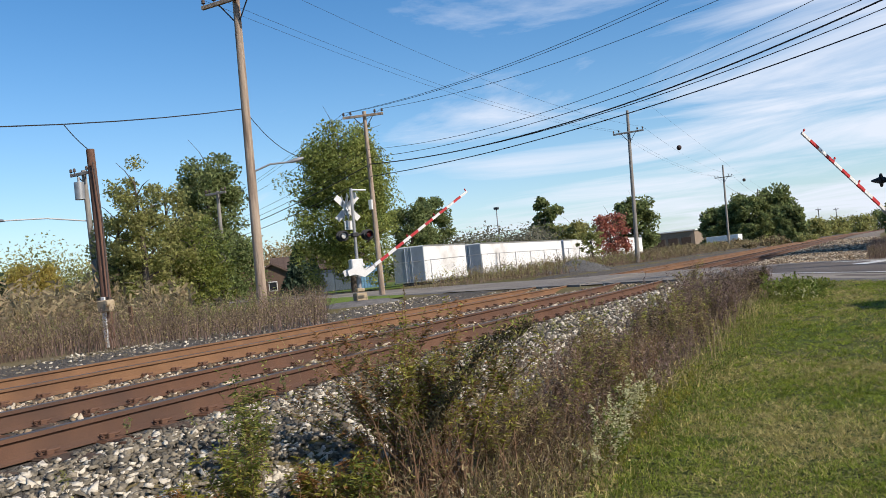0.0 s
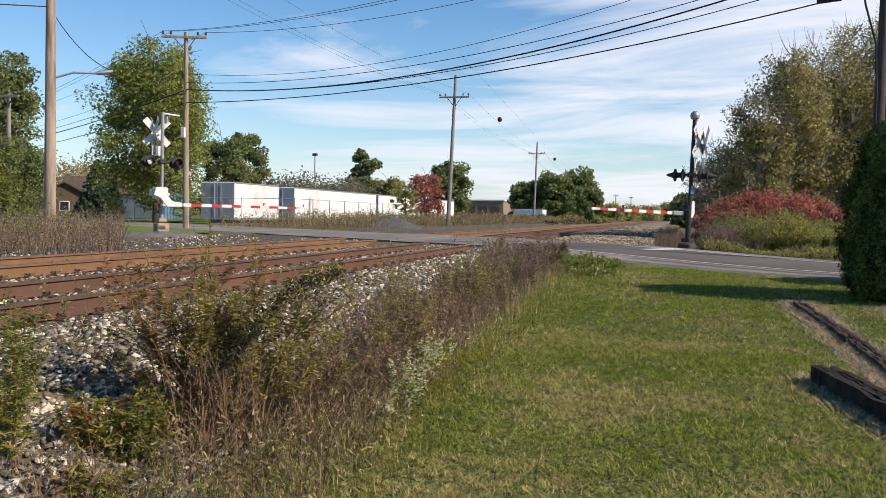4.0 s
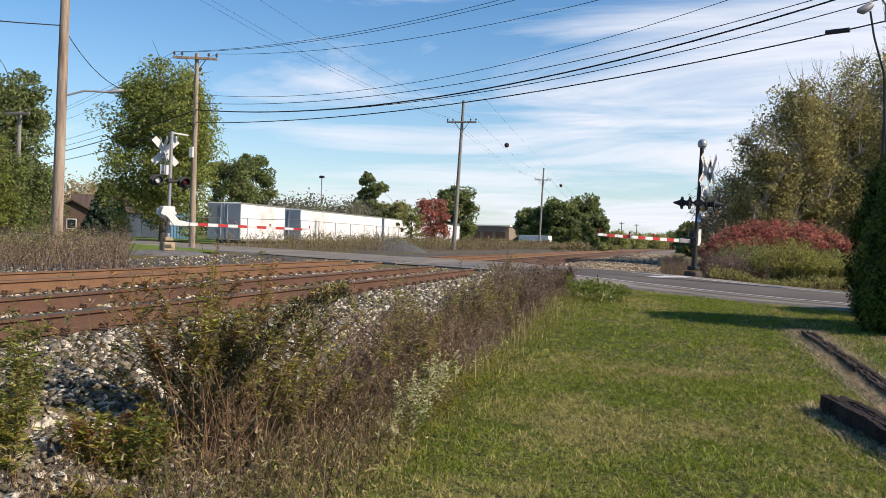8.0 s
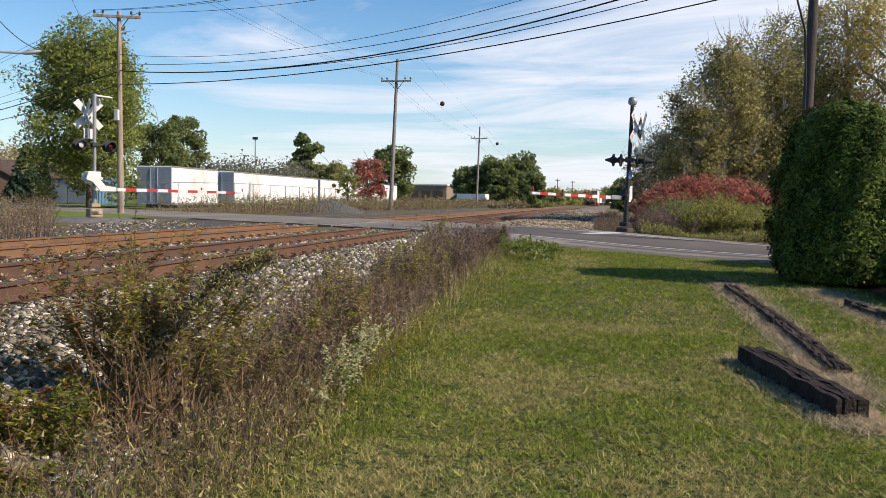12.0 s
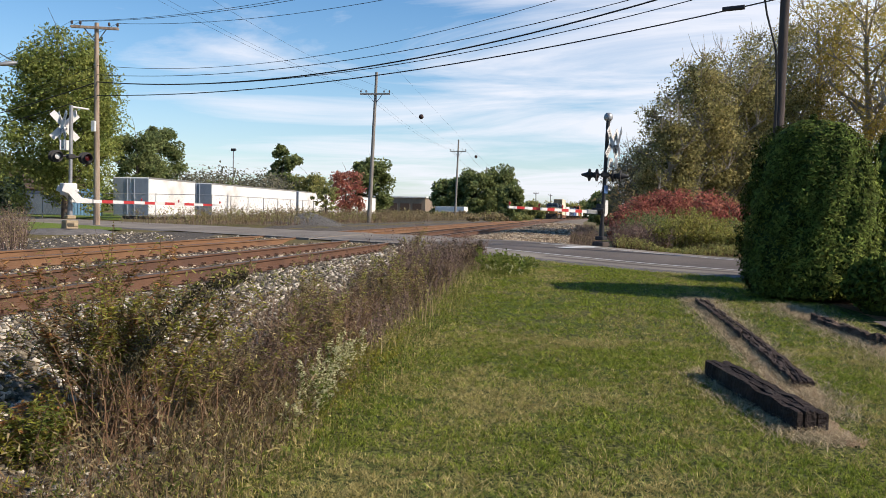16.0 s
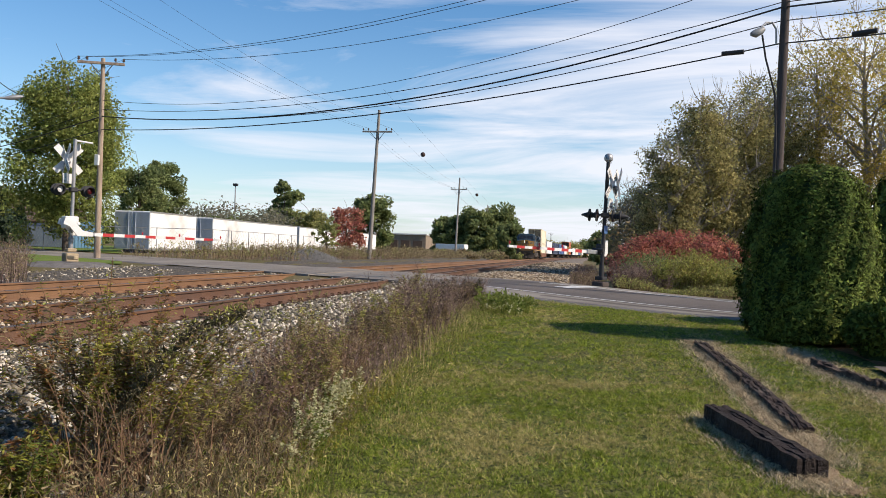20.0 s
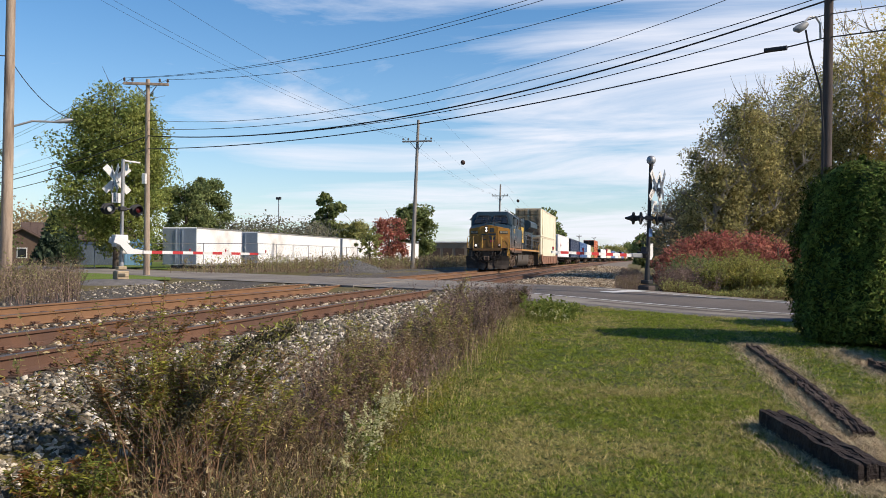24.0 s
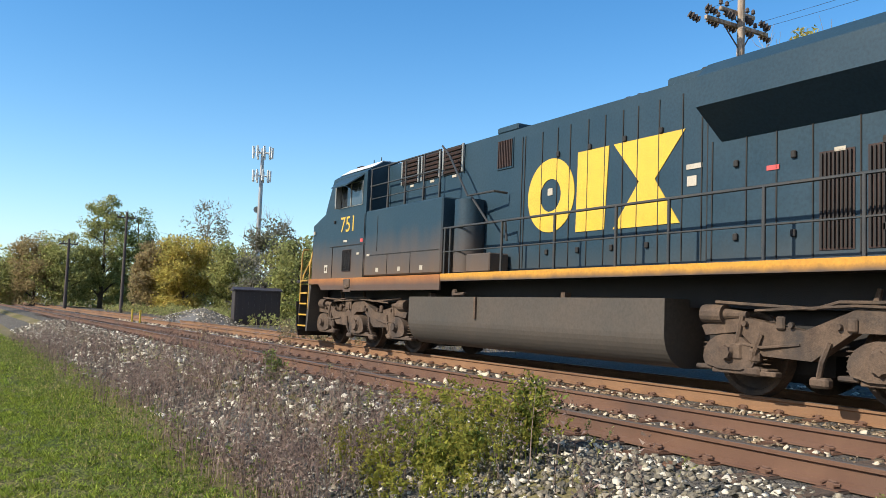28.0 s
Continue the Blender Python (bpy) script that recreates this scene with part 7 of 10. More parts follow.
poleP, eP = utility_pole("utility_pole", pP, 11.6, 0.16, "wood_pole_dark", "dark grey wooden pole with a street lamp beside the road", [(9.6, 1.0)], (0.15, 0.0), az_arm=40)
for k in range(9):
    shape = Mesh().lathe([(0.03, -0.20), (0.12, -0.15), (0.07, -0.09), (0.12, -0.04), (0.07, 0.02), (0.12, 0.07), (0.07, 0.13), (0.11, 0.17)], 10, Matrix.Translation((-1.55 + 0.39 * k, -0.30 + 0.3 * (k % 2), 10.02 + 0.22 * (k % 2))) @ pose(0, 0, 0, 20, 60, 0))
    part("strain_insulator", shape, M["wood_pole_dark"], poleF, "dark strain insulator", True)
far1, far2, far3 = ground_at(6.6, 178), ground_at(5.2, 240), ground_at(4.4, 320)
ePrev = eC
for q in (far1, far2, far3):
    _, e = utility_pole("utility_pole", q, 11.8, 0.17, "wood_pole_grey", "grey pole with one crossarm, far off", [(10.3, 1.15)])
    for i in (0, 3):
        wire("line_wire", ePrev[0][i], e[0][i], 0.8, 0.012)
    ePrev = e
for a, b in ((eF, eD), (eD, eA), (eA, eC)):
    for i in (0, 1, 3):
        wire("line_wire", a[0][i], b[0][i], 0.7, 0.0055, "thin high line wire along the tracks")
for az_, r, top in ((3.2, 260, 9.0), (2.2, 300, 9.5), (-1.2, 330, 12.0), (173.6, 85, 7.2), (170.3, 80, 9.6)):
    utility_pole("utility_pole", ground_at(az_, r), top, 0.16, "wood_pole_dark", "thin pole against the sky, far off", [(top - 0.5, 0.8)])
# marker balls on a high line
for az_, el, r in ((11.15, 6.58, 100.0), (7.35, 3.95, 160.0)):
    p = polar(az_, r)
    p.z = 1.6 + r * math.tan(radians(el))
    tagged(part("marker_ball", Mesh().lathe([(0.001, -0.3), (0.17, -0.25), (0.28, -0.1), (0.28, 0.1), (0.17, 0.25), (0.001, 0.3)], 14, Matrix.Translation(p)), M["louvre"], smooth=True), "dark ball that marks a high line", "marker ball")
wire("line_wire", polar(14.0, 62, 13.5), polar(6.0, 200, 11.9), 0.3, 0.006, "thin high line that carries marker balls")

# bundle of street wires from the pole behind the signal to the pole with the lamp, and on to the left
B0, P0 = Vector((pB.x, pB.y, 0)), Vector((pP.x, pP.y, 0))
far_left = ground_at(46.5, 104)
utility_pole("utility_pole", far_left, 10.0, 0.15, "wood_pole", "wooden pole far along the road", [(9.6, 1.0)])
L0 = Vector((far_left.x, far_left.y, 0))
R0 = P0 + Vector((24.0, -16.2, 0))
for zb, zp, sag, r in ((6.75, 7.63, 0.71, 0.020), (7.37, 8.62, 1.17, 0.026), (7.36, 8.25, 1.05, 0.014), (7.7, 8.76, 1.05, 0.013), (8.12, 9.7, 1.40, 0.010)):
    wire("street_wire", B0 + Vector((0, 0, zb)), P0 + Vector((0, 0, zp)), sag, r, "thick black cable strung above the road" if r > 0.02 else "black wire strung above the road", 28)
    wire("street_wire", P0 + Vector((0, 0, zp)), R0 + Vector((0, 0, zp + 0.3)), 0.5, r)
    wire("street_wire", B0 + Vector((0, 0, zb)), L0 + Vector((0, 0, zb + 0.6)), 1.1, r)
for i, zp, sag in ((0, 11.36, 1.06), (1, 11.2, 1.02), (3, 10.49, 1.02)):
    wire("street_wire", eB[0][i], P0 + Vector((0.25 * i - 0.4, 0, zp)), sag, 0.010, "thin power wire at the pole top", 24)
    wire("street_wire", eB[0][i], L0 + Vector((0.6 * i, 0, 9.8)), 1.0, 0.009)
for f, zz in ((0.042, 7.62), (-0.075, 7.72)):
    q = P0.lerp(B0 if f > 0 else R0, abs(f)) + Vector((0, 0, zz - 0.12)) - pP
    d = ((B0 if f > 0 else R0) - P0).normalized() * 0.30
    part("cable_splice", Mesh().tube([q - d, q + d], 0.068, 10), M["black_paint"], poleP, "thick black cable splice case", True)


def street_lamp(pole, at, arm_from, arm_to, label):
    am = Mesh().tube([arm_from, Vector(arm_from).lerp(Vector(arm_to), 0.5) + Vector((0, 0, 0.10)), arm_to], 0.03, 8)
    a = part("lamp_arm", am, M["white_paint" if pole is not poleD else "galv"], pole, "", True)
    d = (Vector(arm_to) - Vector(arm_from)).normalized()
    part("lamp_head", Mesh().tube([Vector(arm_to), Vector(arm_to) + d * 0.10, Vector(arm_to) + d * 0.32, Vector(arm_to) + d * 0.46], [0.04, 0.06, 0.07, 0.03], 10), M["galv"], a, label, True)


la = part("lamp_arm", Mesh().tube([(-0.1, 0, 7.15), (-0.12, -0.04, 7.55), (-0.24, -0.1, 7.72), (-0.42, -0.18, 7.70), (-0.56, -0.24, 7.55)], 0.028, 8), M["galv"], poleP, "", True)
part("lamp_head", Mesh().tube([(-0.48, -0.22, 7.52), (-0.56, -0.25, 7.46), (-0.72, -0.32, 7.36), (-0.84, -0.36, 7.34)], [0.06, 0.10, 0.11, 0.05], 12), M["lamp_grey"], la, "grey cobra-head street lamp", True)
street_lamp(poleD, pD, (0.05, 0, 4.6), (0.95, 0.75, 4.85), "grey cobra-head street lamp")
part("pole_box", Mesh().box((-0.05, -0.2, 4.6), (0.2, 0.14, 0.5), ch=0.02), M["white_paint"], poleB, "small white box on the pole")
part("riser_cable", Mesh().tube([(-0.52, -0.24, 7.35), (-0.40, -0.2, 6.7), (-0.12, -0.14, 5.75), (-0.06, -0.16, 4.5), (-0.07, -0.17, 0.2)], 0.026, 6), M["wire"], poleP, "", True)
# cable from the tall pole to the left, with a drop
k0, k1 = Vector((pD.x, pD.y, 7.18)), Vector((pF.x, pF.y, 7.1))
wire("service_cable", k0, k1, 1.9, 0.016, "black service cable between two poles", 24)
kk = k0.lerp(k1, 0.167) - Vector((0, 0, 1.06))
post = ground_at(49.95, 22.2)
wire("service_cable", kk, post + Vector((-0.1, 0, 4.9)), 0.05, 0.012, "thin black service drop cable", 8)
wire("service_cable", k0, pD + Vector((1.2, 0.95, 5.0)), 0.25, 0.012, "thin black service drop cable", 12)
sp_ = thing("signal_post", "brown wooden service post with a meter box and a white guard", "service post", Matrix.Translation(post))
part("shaft", Mesh().tube([(0, 0, -0.3), (-0.05, 0, 2.6), (-0.12, 0, 4.95)], 0.13, 12, r1=0.10), M["post_brown"], sp_, "reddish brown wooden shaft", True)
part("guard", Mesh().box((0.03, -0.14, 0.62), (0.13, 0.05, 1.25), ch=0.01), M["white_paint"], sp_, "white conduit guard")
part("meter_box", Mesh().box((0.12, -0.14, 1.02), (0.46, 0.18, 0.30), ch=0.03).lathe([(0.001, 0.08), (0.07, 0.07), (0.09, 0)], 12, Matrix.Translation((0.28, -0.23, 1.08)) @ pose(0, 0, 0, 90, 0, 0)), M["meter_tan"], sp_, "tan meter box", True)
part("bracket", Mesh().box((-0.02, -0.05, 1.20), (0.4, 0.12, 0.08), ch=0.01).tube([(0.2, -0.1, 1.2), (0.2, -0.1, 3.2), (0.05, -0.1, 4.6)], 0.02, 6), M["wood_pole_dark"], sp_)
tagged(part("marker_post", Mesh().box((*ground_at(48.6, 23.4)[:2], 0.85), (0.12, 0.05, 1.3), ch=0.01), M["rail_orange"]), "small rusty marker post in the weeds", "marker post")
pT = ground_at(50.3, 36.0)
tp_, _ = utility_pole("utility_pole", pT, 7.1, 0.15, "wood_pole_grey", "wooden pole with a grey transformer behind the service post", [(6.95, 0.6)], (-0.3, 0))
part("transformer", Mesh().tube([(-0.2, -0.35, 5.25), (-0.2, -0.35, 5.95)], 0.19, 14).tube([(-0.2, -0.35, 5.95), (-0.2, -0.35, 6.15)], 0.05, 8), M["galv"], tp_, "grey drum transformer", True)
street_lamp(tp_, pT, (-0.2, 0, 4.4), (-3.2, -1.6, 4.75), "grey street lamp on a long arm")
pE = ground_at(42.45, 48.0)
utility_pole("utility_pole", pE, 7.35, 0.15, "wood_pole_grey", "short grey pole with a crossarm among the trees", [(7.2, 0.75)])
pX = ground_at(78.6, 52.0)
xp, _ = utility_pole("utility_pole", pX, 7.6, 0.14, "wood_pole", "pole with transformers behind the red roof", [])
for d in (-0.45, 0.0, 0.45):
    part("transformer", Mesh().tube([(d, -0.3, 4.6), (d, -0.3, 5.3)], 0.2, 12), M["galv"], xp, "grey drum transformer", True)
wire("service_cable", pX + Vector((0, 0, 5.6)), polar(66.0, 46.0, 5.2), 0.3, 0.02, "white insulated service cable", 10)
lp_ = thing("light_pole", "tall thin yard light pole behind the trailers", "light pole", Matrix.Translation(ground_at(23.7, 120)))
part("shaft", Mesh().tube([(0, 0, 0), (0, 0, 9.0)], 0.12, 8, r1=0.08), M["galv"], lp_)
part("lamp_head", Mesh().box((0, 0, 9.1), (0.7, 0.4, 0.35), ch=0.05), M["black_paint"], lp_)

# cell tower beyond the tracks behind
tw = thing("mast_tower", "grey monopole radio mast with antenna panels", "radio mast", Matrix.Translation(ground_at(162.0, 150)))
part("shaft", Mesh().tube([(0, 0, 0), (0, 0, 29)], 0.55, 12, r1=0.3), M["galv"], tw, smooth=True)
for z, rr in ((28.2, 1.7), (24.0, 1.5)):
    for k in range(9):
        a = k * 2 * math.pi / 9
        ring = Mesh().tube([(0, 0, z), (rr * math.cos(a), rr * math.sin(a), z)], 0.06, 5)
        part("antenna_panel", ring.box((rr * math.cos(a), rr * math.sin(a), z), (0.35, 0.3, 2.0), ch=0.04), M["white_paint"], tw, "white antenna panel on an arm")
part("dish", Mesh().lathe([(0.001, 0.2), (0.5, 0.15), (0.6, 0)], 12, Matrix.Translation((0.4, -0.4, 18)) @ pose(0, 0, 0, 90, 0, 0)), M["galv"], tw)


# ---- trailers, yard, buildings ----
def trailer(y0, y1, label, x=-29.3):
    t = thing("semi_trailer", label, "trailer", Matrix.Translation((x, y0, 0.75)), "parked trailers")
    ln = y1 - y0
    part("box_body", Mesh().box((0, ln / 2, 1.55), (2.55, ln, 2.55), ch=0.03), M["trailer_white"], t, "white sheet-sided box")
    part("end_door", Mesh().box((-0.63, -0.015, 1.55), (1.2, 0.04, 2.4), ch=0.01).box((0.63, -0.015, 1.55), (1.2, 0.04, 2.4), ch=0.01).tube([(-0.25, -0.05, 0.4), (-0.25, -0.05, 2.7)], 0.03, 6).tube([(0.25, -0.05, 0.4), (0.25, -0.05, 2.7)], 0.03, 6), M["trailer_grey"], t, "blue-grey rear doors")
    rl = Mesh()
    for sx in (-1, 1):
        rl.box((sx * 1.28, ln / 2, 0.32), (0.04, ln, 0.14)).box((sx * 1.28, ln / 2, 2.78), (0.04, ln, 0.10))
    part("rail_trim", rl, M["frame_silver"], t)
    part("underframe", Mesh().box((0, ln / 2, 0.18), (1.2, ln, 0.2)).box((0, ln - 3.0, -0.25), (0.12, 0.12, 0.9)).box((0.9, ln - 3.0, -0.25), (0.12, 0.12, 0.9)), M["black_paint"], t)
    for y in (1.6, 2.9):
        for sx in (-1, 1):
            part("wheel", Mesh().tube([(sx * 0.95, y, -0.25), (sx * 1.25, y, -0.25)], 0.5, 18), M["black_paint"], t, "black tyre", True)


trailer(50.6, 57.2, "short white semi-trailer with blue-grey doors")
trailer(60.0, 79.0, "long white semi-trailer parked beside the tracks")
trailer(79.8, 95.0, "long white semi-trailer behind young trees")
trailer(95.8, 111.0, "long white semi-trailer at the row's end")

yb = thing("storage_container", "pale blue corrugated storage container behind a fence", "container", Matrix.Translation(ground_at(33.0, 74)) @ pose(0, 0, 0, 0, 0, 28))
part("body", Mesh().box((0, 0, 1.1), (3.0, 2.4, 2.3), ch=0.02), M["blue_steel"], yb)
for i in range(12):
    part("rib", Mesh().box((-1.34 + 0.243 * i, -1.22, 1.1), (0.11, 0.05, 2.05)), M["blue_steel"], yb)
yb2 = thing("dumpster", "grey steel dumpster beside the container", "dumpster", Matrix.Translation(ground_at(35.0, 73)) @ pose(0, 0, 0, 0, 0, 28))
part("body", Mesh().prism([(-1.35, 0.1), (1.35, 0.1), (1.55, 1.75), (-1.55, 1.75)], "y", -0.9, 0.9), M["bin_grey"], yb2)
part("lid", Mesh().box((0, 0, 1.82), (3.15, 1.85, 0.08), pose(0, 0, 0, 6, 0, 0), ch=0.02), M["black_paint"], yb2)
fc = thing("chain_fence", "galvanised chain-link fence along the trailer yard", "fence", Matrix.Translation((0, 0, 0)))
f0, f1 = ground_at(36.6, 69), Vector((-24.5, 95, 0.8))
fn = [f0, Vector((-31.0, 49.6, 0.8)), Vector((-24.3, 52, 0.8)), f1]
for a, b in zip(fn[:-1], fn[1:]):
    k = max(int((b - a).length / 3), 1)
    for i in range(k):
        p = a.lerp(b, i / k)
        part("post", Mesh().tube([(p.x, p.y, gz(p) - 0.1), (p.x, p.y, gz(p) + 1.75)], 0.03, 6), M["galv"], fc)
    part("top_rail", Mesh().tube([(a.x, a.y, gz(a) + 1.72), (b.x, b.y, gz(b) + 1.72)], 0.022, 5), M["galv"], fc)
    wv = Mesh()
    n = int((b - a).length / 0.5)
    for i in range(n):
        p, q = a.lerp(b, i / n), a.lerp(b, min((i + 3) / n, 1))
        wv.tube([(p.x, p.y, gz(p)), (q.x, q.y, gz(q) + 1.7)], 0.0035, 3, cap=False)
        wv.tube([(p.x, p.y, gz(p) + 1.7), (q.x, q.y, gz(q))], 0.0035, 3, cap=False)
    tagged(part("mesh", wv, M["galv"], fc), kind="stuff")
for i, (az_, r) in enumerate(((38.2, 90), (37.7, 90), (36.3, 92), (35.7, 92), (35.3, 92))):
    p = ground_at(az_, r)
    tagged(part("bollard", Mesh().tube([(p.x, p.y, p.z), (p.x, p.y, p.z + 1.0)], 0.08, 10).lathe([(0.08, 0), (0.05, 0.05), (0.001, 0.06)], 10, Matrix.Translation((p.x, p.y, p.z + 1.0))), M["yellow_paint"], smooth=True), "yellow steel bollard on the grass", "bollard", "yellow bollards")


def gable_house(name, label, at, rz, w, d, wall_h, ridge, wall_m, roof_m, windows=3, eave=0.4, door=True, trim="white_paint"):
    """A house with its ridge along its own x."""
    hs = thing(name, label, "house", Matrix.Translation(at) @ pose(0, 0, 0, 0, 0, rz))
    wl = part("wall", Mesh().prism([(-d / 2, 0), (d / 2, 0), (d / 2, wall_h), (0, ridge), (-d / 2, wall_h)], "x", -w / 2, w / 2), M[wall_m], hs)
    sl = math.atan2(ridge - wall_h, d / 2)
    ln = (d / 2) / math.cos(sl) + eave
    rf = Mesh()
    for sd in (-1, 1):
        c = (0, sd * (math.cos(sl) * ln / 2), ridge - math.sin(sl) * ln / 2 + 0.08)
        rf.box(c, (w + 2 * eave, ln, 0.14), pose(0, 0, 0, -sd * math.degrees(sl), 0, 0), ch=0.02)
        for i in range(int((w + 2 * eave) / 0.6)):
            rf.box((-w / 2 - eave + 0.3 + 0.6 * i, c[1], c[2] + 0.09), (0.05, ln, 0.05), pose(0, 0, 0, -sd * math.degrees(sl), 0, 0))
    part("roof", rf, M[roof_m], hs)
    for i in range(windows):
        x = -w / 2 + w * (i + 1) / (windows + 1)
        for sd in (-1, 1):
            wn = part("window", Mesh().box((x, sd * (d / 2 + 0.01), wall_h * 0.58), (0.95, 0.06, 0.95), ch=0.01), M[trim], hs)
            part("pane", Mesh().box((x, sd * (d / 2 + 0.045), wall_h * 0.58), (0.78, 0.02, 0.78)), M["glass"], wn)
    for sd in (-1, 1):
        wn = part("window", Mesh().box((sd * (w / 2 + 0.01), 0, wall_h * 0.6), (0.06, 0.9, 1.0), ch=0.01), M[trim], hs)
        part("pane", Mesh().box((sd * (w / 2 + 0.045), 0, wall_h * 0.6), (0.02, 0.74, 0.84)), M["glass"], wn)
    return hs


gable_house("brown_house", "brown house with a dark gabled roof among trees", polar(39.2, 92, 0.7), 125, 6.8, 5.4, 1.9, 3.4, "wall_brown", "roof_brown")
gable_house("brown_house", "brown house partly hidden by a dark spruce", polar(36.2, 96, 0.7), 40, 10, 7, 2.6, 4.2, "wall_brown", "roof_brown")
gable_house("long_shed", "long white shed with a bright red metal roof", polar(80.5, 52, 0.4), 78, 18, 9, 2.3, 4.0, "white_paint", "roof_red")
gable_house("small_shed", "small white annex with a red metal roof", polar(73.4, 47, 0.4), 78 + 90, 4.5, 4.0, 1.2, 2.6, "white_paint", "roof_red", 1)
gable_house("white_house", "white gabled house behind bushes", polar(132.0, 58, 0.3), 60, 9, 6, 2.6, 5.0, "white_paint", "trailer_grey", 2)
gable_house("white_house", "small white house far off in the weeds", polar(55.5, 95, 0.5), 20, 7, 5, 2.2, 3.6, "white_paint", "trailer_grey", 2)
wh = thing("warehouse", "long tan warehouse with a flat roof beyond the yard", "warehouse", Matrix.Translation(ground_at(12.0, 210)))
part("wall", Mesh().box((0, 0, 2.2), (13, 20, 4.6)), M["wall_tan"], wh)
part("roof", Mesh().box((0, 0, 4.6), (13.6, 20.6, 0.35), ch=0.05), M["white_paint"], wh)
for i in range(4):
    part("door", Mesh().box((-4.5 + 3 * i, -10.03, 1.6), (2.2, 0.08, 3.0)), M["wall_brown"], wh)
bc = thing("parked_trailer", "white trailer far off past the red shrubs", "trailer", Matrix.Translation(ground_at(8.95, 165)) @ pose(0, 0, 0, 0, 0, 80))
part("box_body", Mesh().box((0, 0, 1.7), (2.4, 6, 1.1), ch=0.03), M["trailer_white"], bc)
part("wheel", Mesh().tube([(-1.1, 2.0, 0.5), (1.1, 2.0, 0.5)], 0.5, 12), M["black_paint"], bc)
part("underframe", Mesh().box((0, 0, 1.0), (1.2, 5.6, 0.4)).box((0, -2, 0.5), (1.0, 0.3, 1.0)), M["black_paint"], bc)


def relay_hut(at, rz, w, d, h, label):
    s = thing("relay_hut", label, "equipment hut", Matrix.Translation(at) @ pose(0, 0, 0, 0, 0, rz))
    b = Mesh().box((0, 0, h / 2), (w, d, h), ch=0.02)
    part("body", b, M["shed"], s)
    for i in range(int(w / 0.3)):
        for sd in (-1, 1):
            part("rib", Mesh().box((-w / 2 + 0.15 + 0.3 * i, sd * (d / 2 + 0.01), h / 2), (0.05, 0.03, h - 0.15)), M["shed"], s)
    part("roof", Mesh().prism([(-d / 2 - 0.08, h), (d / 2 + 0.08, h), (d / 2 + 0.08, h + 0.06), (0, h + 0.22), (-d / 2 - 0.08, h + 0.06)], "x", -w / 2 - 0.08, w / 2 + 0.08), M["shed"], s)
    part("vent", Mesh().tube([(-0.4, 0, h + 0.1), (-0.4, 0, h + 0.32)], 0.12, 10), M["shed"], s)
    dr = part("door", Mesh().box((w * 0.2, -d / 2 - 0.03, h * 0.46), (0.85, 0.05, h * 0.84), ch=0.01), M["shed"], s)
    part("handle", Mesh().box((w * 0.2 + 0.32, -d / 2 - 0.07, h * 0.45), (0.12, 0.05, 0.04)), M["galv"], dr)
    for i in range(3):
        part("notice", Mesh().box((-w * 0.25, -d / 2 - 0.035, h * 0.88 - 0.07 * i), (0.5 - 0.1 * i, 0.02, 0.04)), M["galv"], s)
    part("plinth", Mesh().box((0, 0, -0.1), (w + 0.1, d + 0.1, 0.3)), M["concrete"], s)


relay_hut(Vector((-17.5, 8.7, 0.50)), 66, 2.7, 1.9, 1.98, "dark brown steel relay hut beside the tracks")
relay_hut(ground_at(161.8, 46.5), -12, 2.4, 1.9, 1.85, "dark brown steel relay hut beside a gravel heap")


def heap(at, r, h, seed, mat, label, stone_m="stone_grey"):
    ng = np.random.default_rng(seed)
    n = 2600
    a, t = ng.uniform(0, 2 * np.pi, n), np.sqrt(ng.random(n))
    lob = 1 + 0.18 * np.sin(3 * a + seed)
    P = np.stack([at.x + r * t * lob * np.cos(a), at.y + r * t * lob * np.sin(a), at.z + h * (1 - t) ** 0.85 + 0.02], -1)
    hp = thing("gravel_heap", label, "gravel heap")
    prof = [(r * 1.02, -0.15), (r * 0.7, h * 0.30), (r * 0.4, h * 0.60), (r * 0.12, h * 0.90), (0.001, h * 0.97)]
    me = Mesh().lathe(prof, 26, Matrix.Translation(at))
    part("core", me, M["heap_core"] if stone_m == "stone_grey" else M[mat], hp, smooth=True)
    tagged(part("loose_gravel", stones_mesh("heap_stones", P, (0.024 if stone_m == "stone_grey" else 0.04) * max(r / 2.5, 0.7), ng, M[stone_m]), None, hp), kind="stuff")


heap(ground_at(104.5, 17.0), 3.0, 0.92, 1, "gravel_dust", "heap of grey gravel behind the far track")
heap(ground_at(165.2, 47.0), 2.6, 0.95, 2, "gravel_dust", "heap of pale rubble beside the relay hut", "stone")
heap(ground_at(18.7, 50.0), 2.1, 0.75, 3, "gravel_dust", "heap of grey gravel beside the road")
for az_, r in ((169.5, 44), (169.0, 42)):
    p = ground_at(az_, r)
    tagged(part("marker_stake", Mesh().box((p.x, p.y, p.z + 0.35), (0.08, 0.08, 0.8), ch=0.01), M["yellow_line"]), "short yellow marker stake", "stake", "marker stakes")
p = ground_at(157.5, 27)
tagged(part("steel_post", Mesh().tube([(p.x, p.y, p.z), (p.x, p.y + 0.05, p.z + 1.5)], 0.04, 6), M["black_paint"]), "thin dark steel post", "post")


# ---- trees and bushes ----
T = make_tree
T("maple_tree", "large green maple behind the crossing", polar(33.9, 60, 0.6), 12.6, 4.1, "leaf_maple", 33000, 0.20, 3, clumps=230, trunk_h=2.0, clump=0.19, low=0.4, limbs=24)
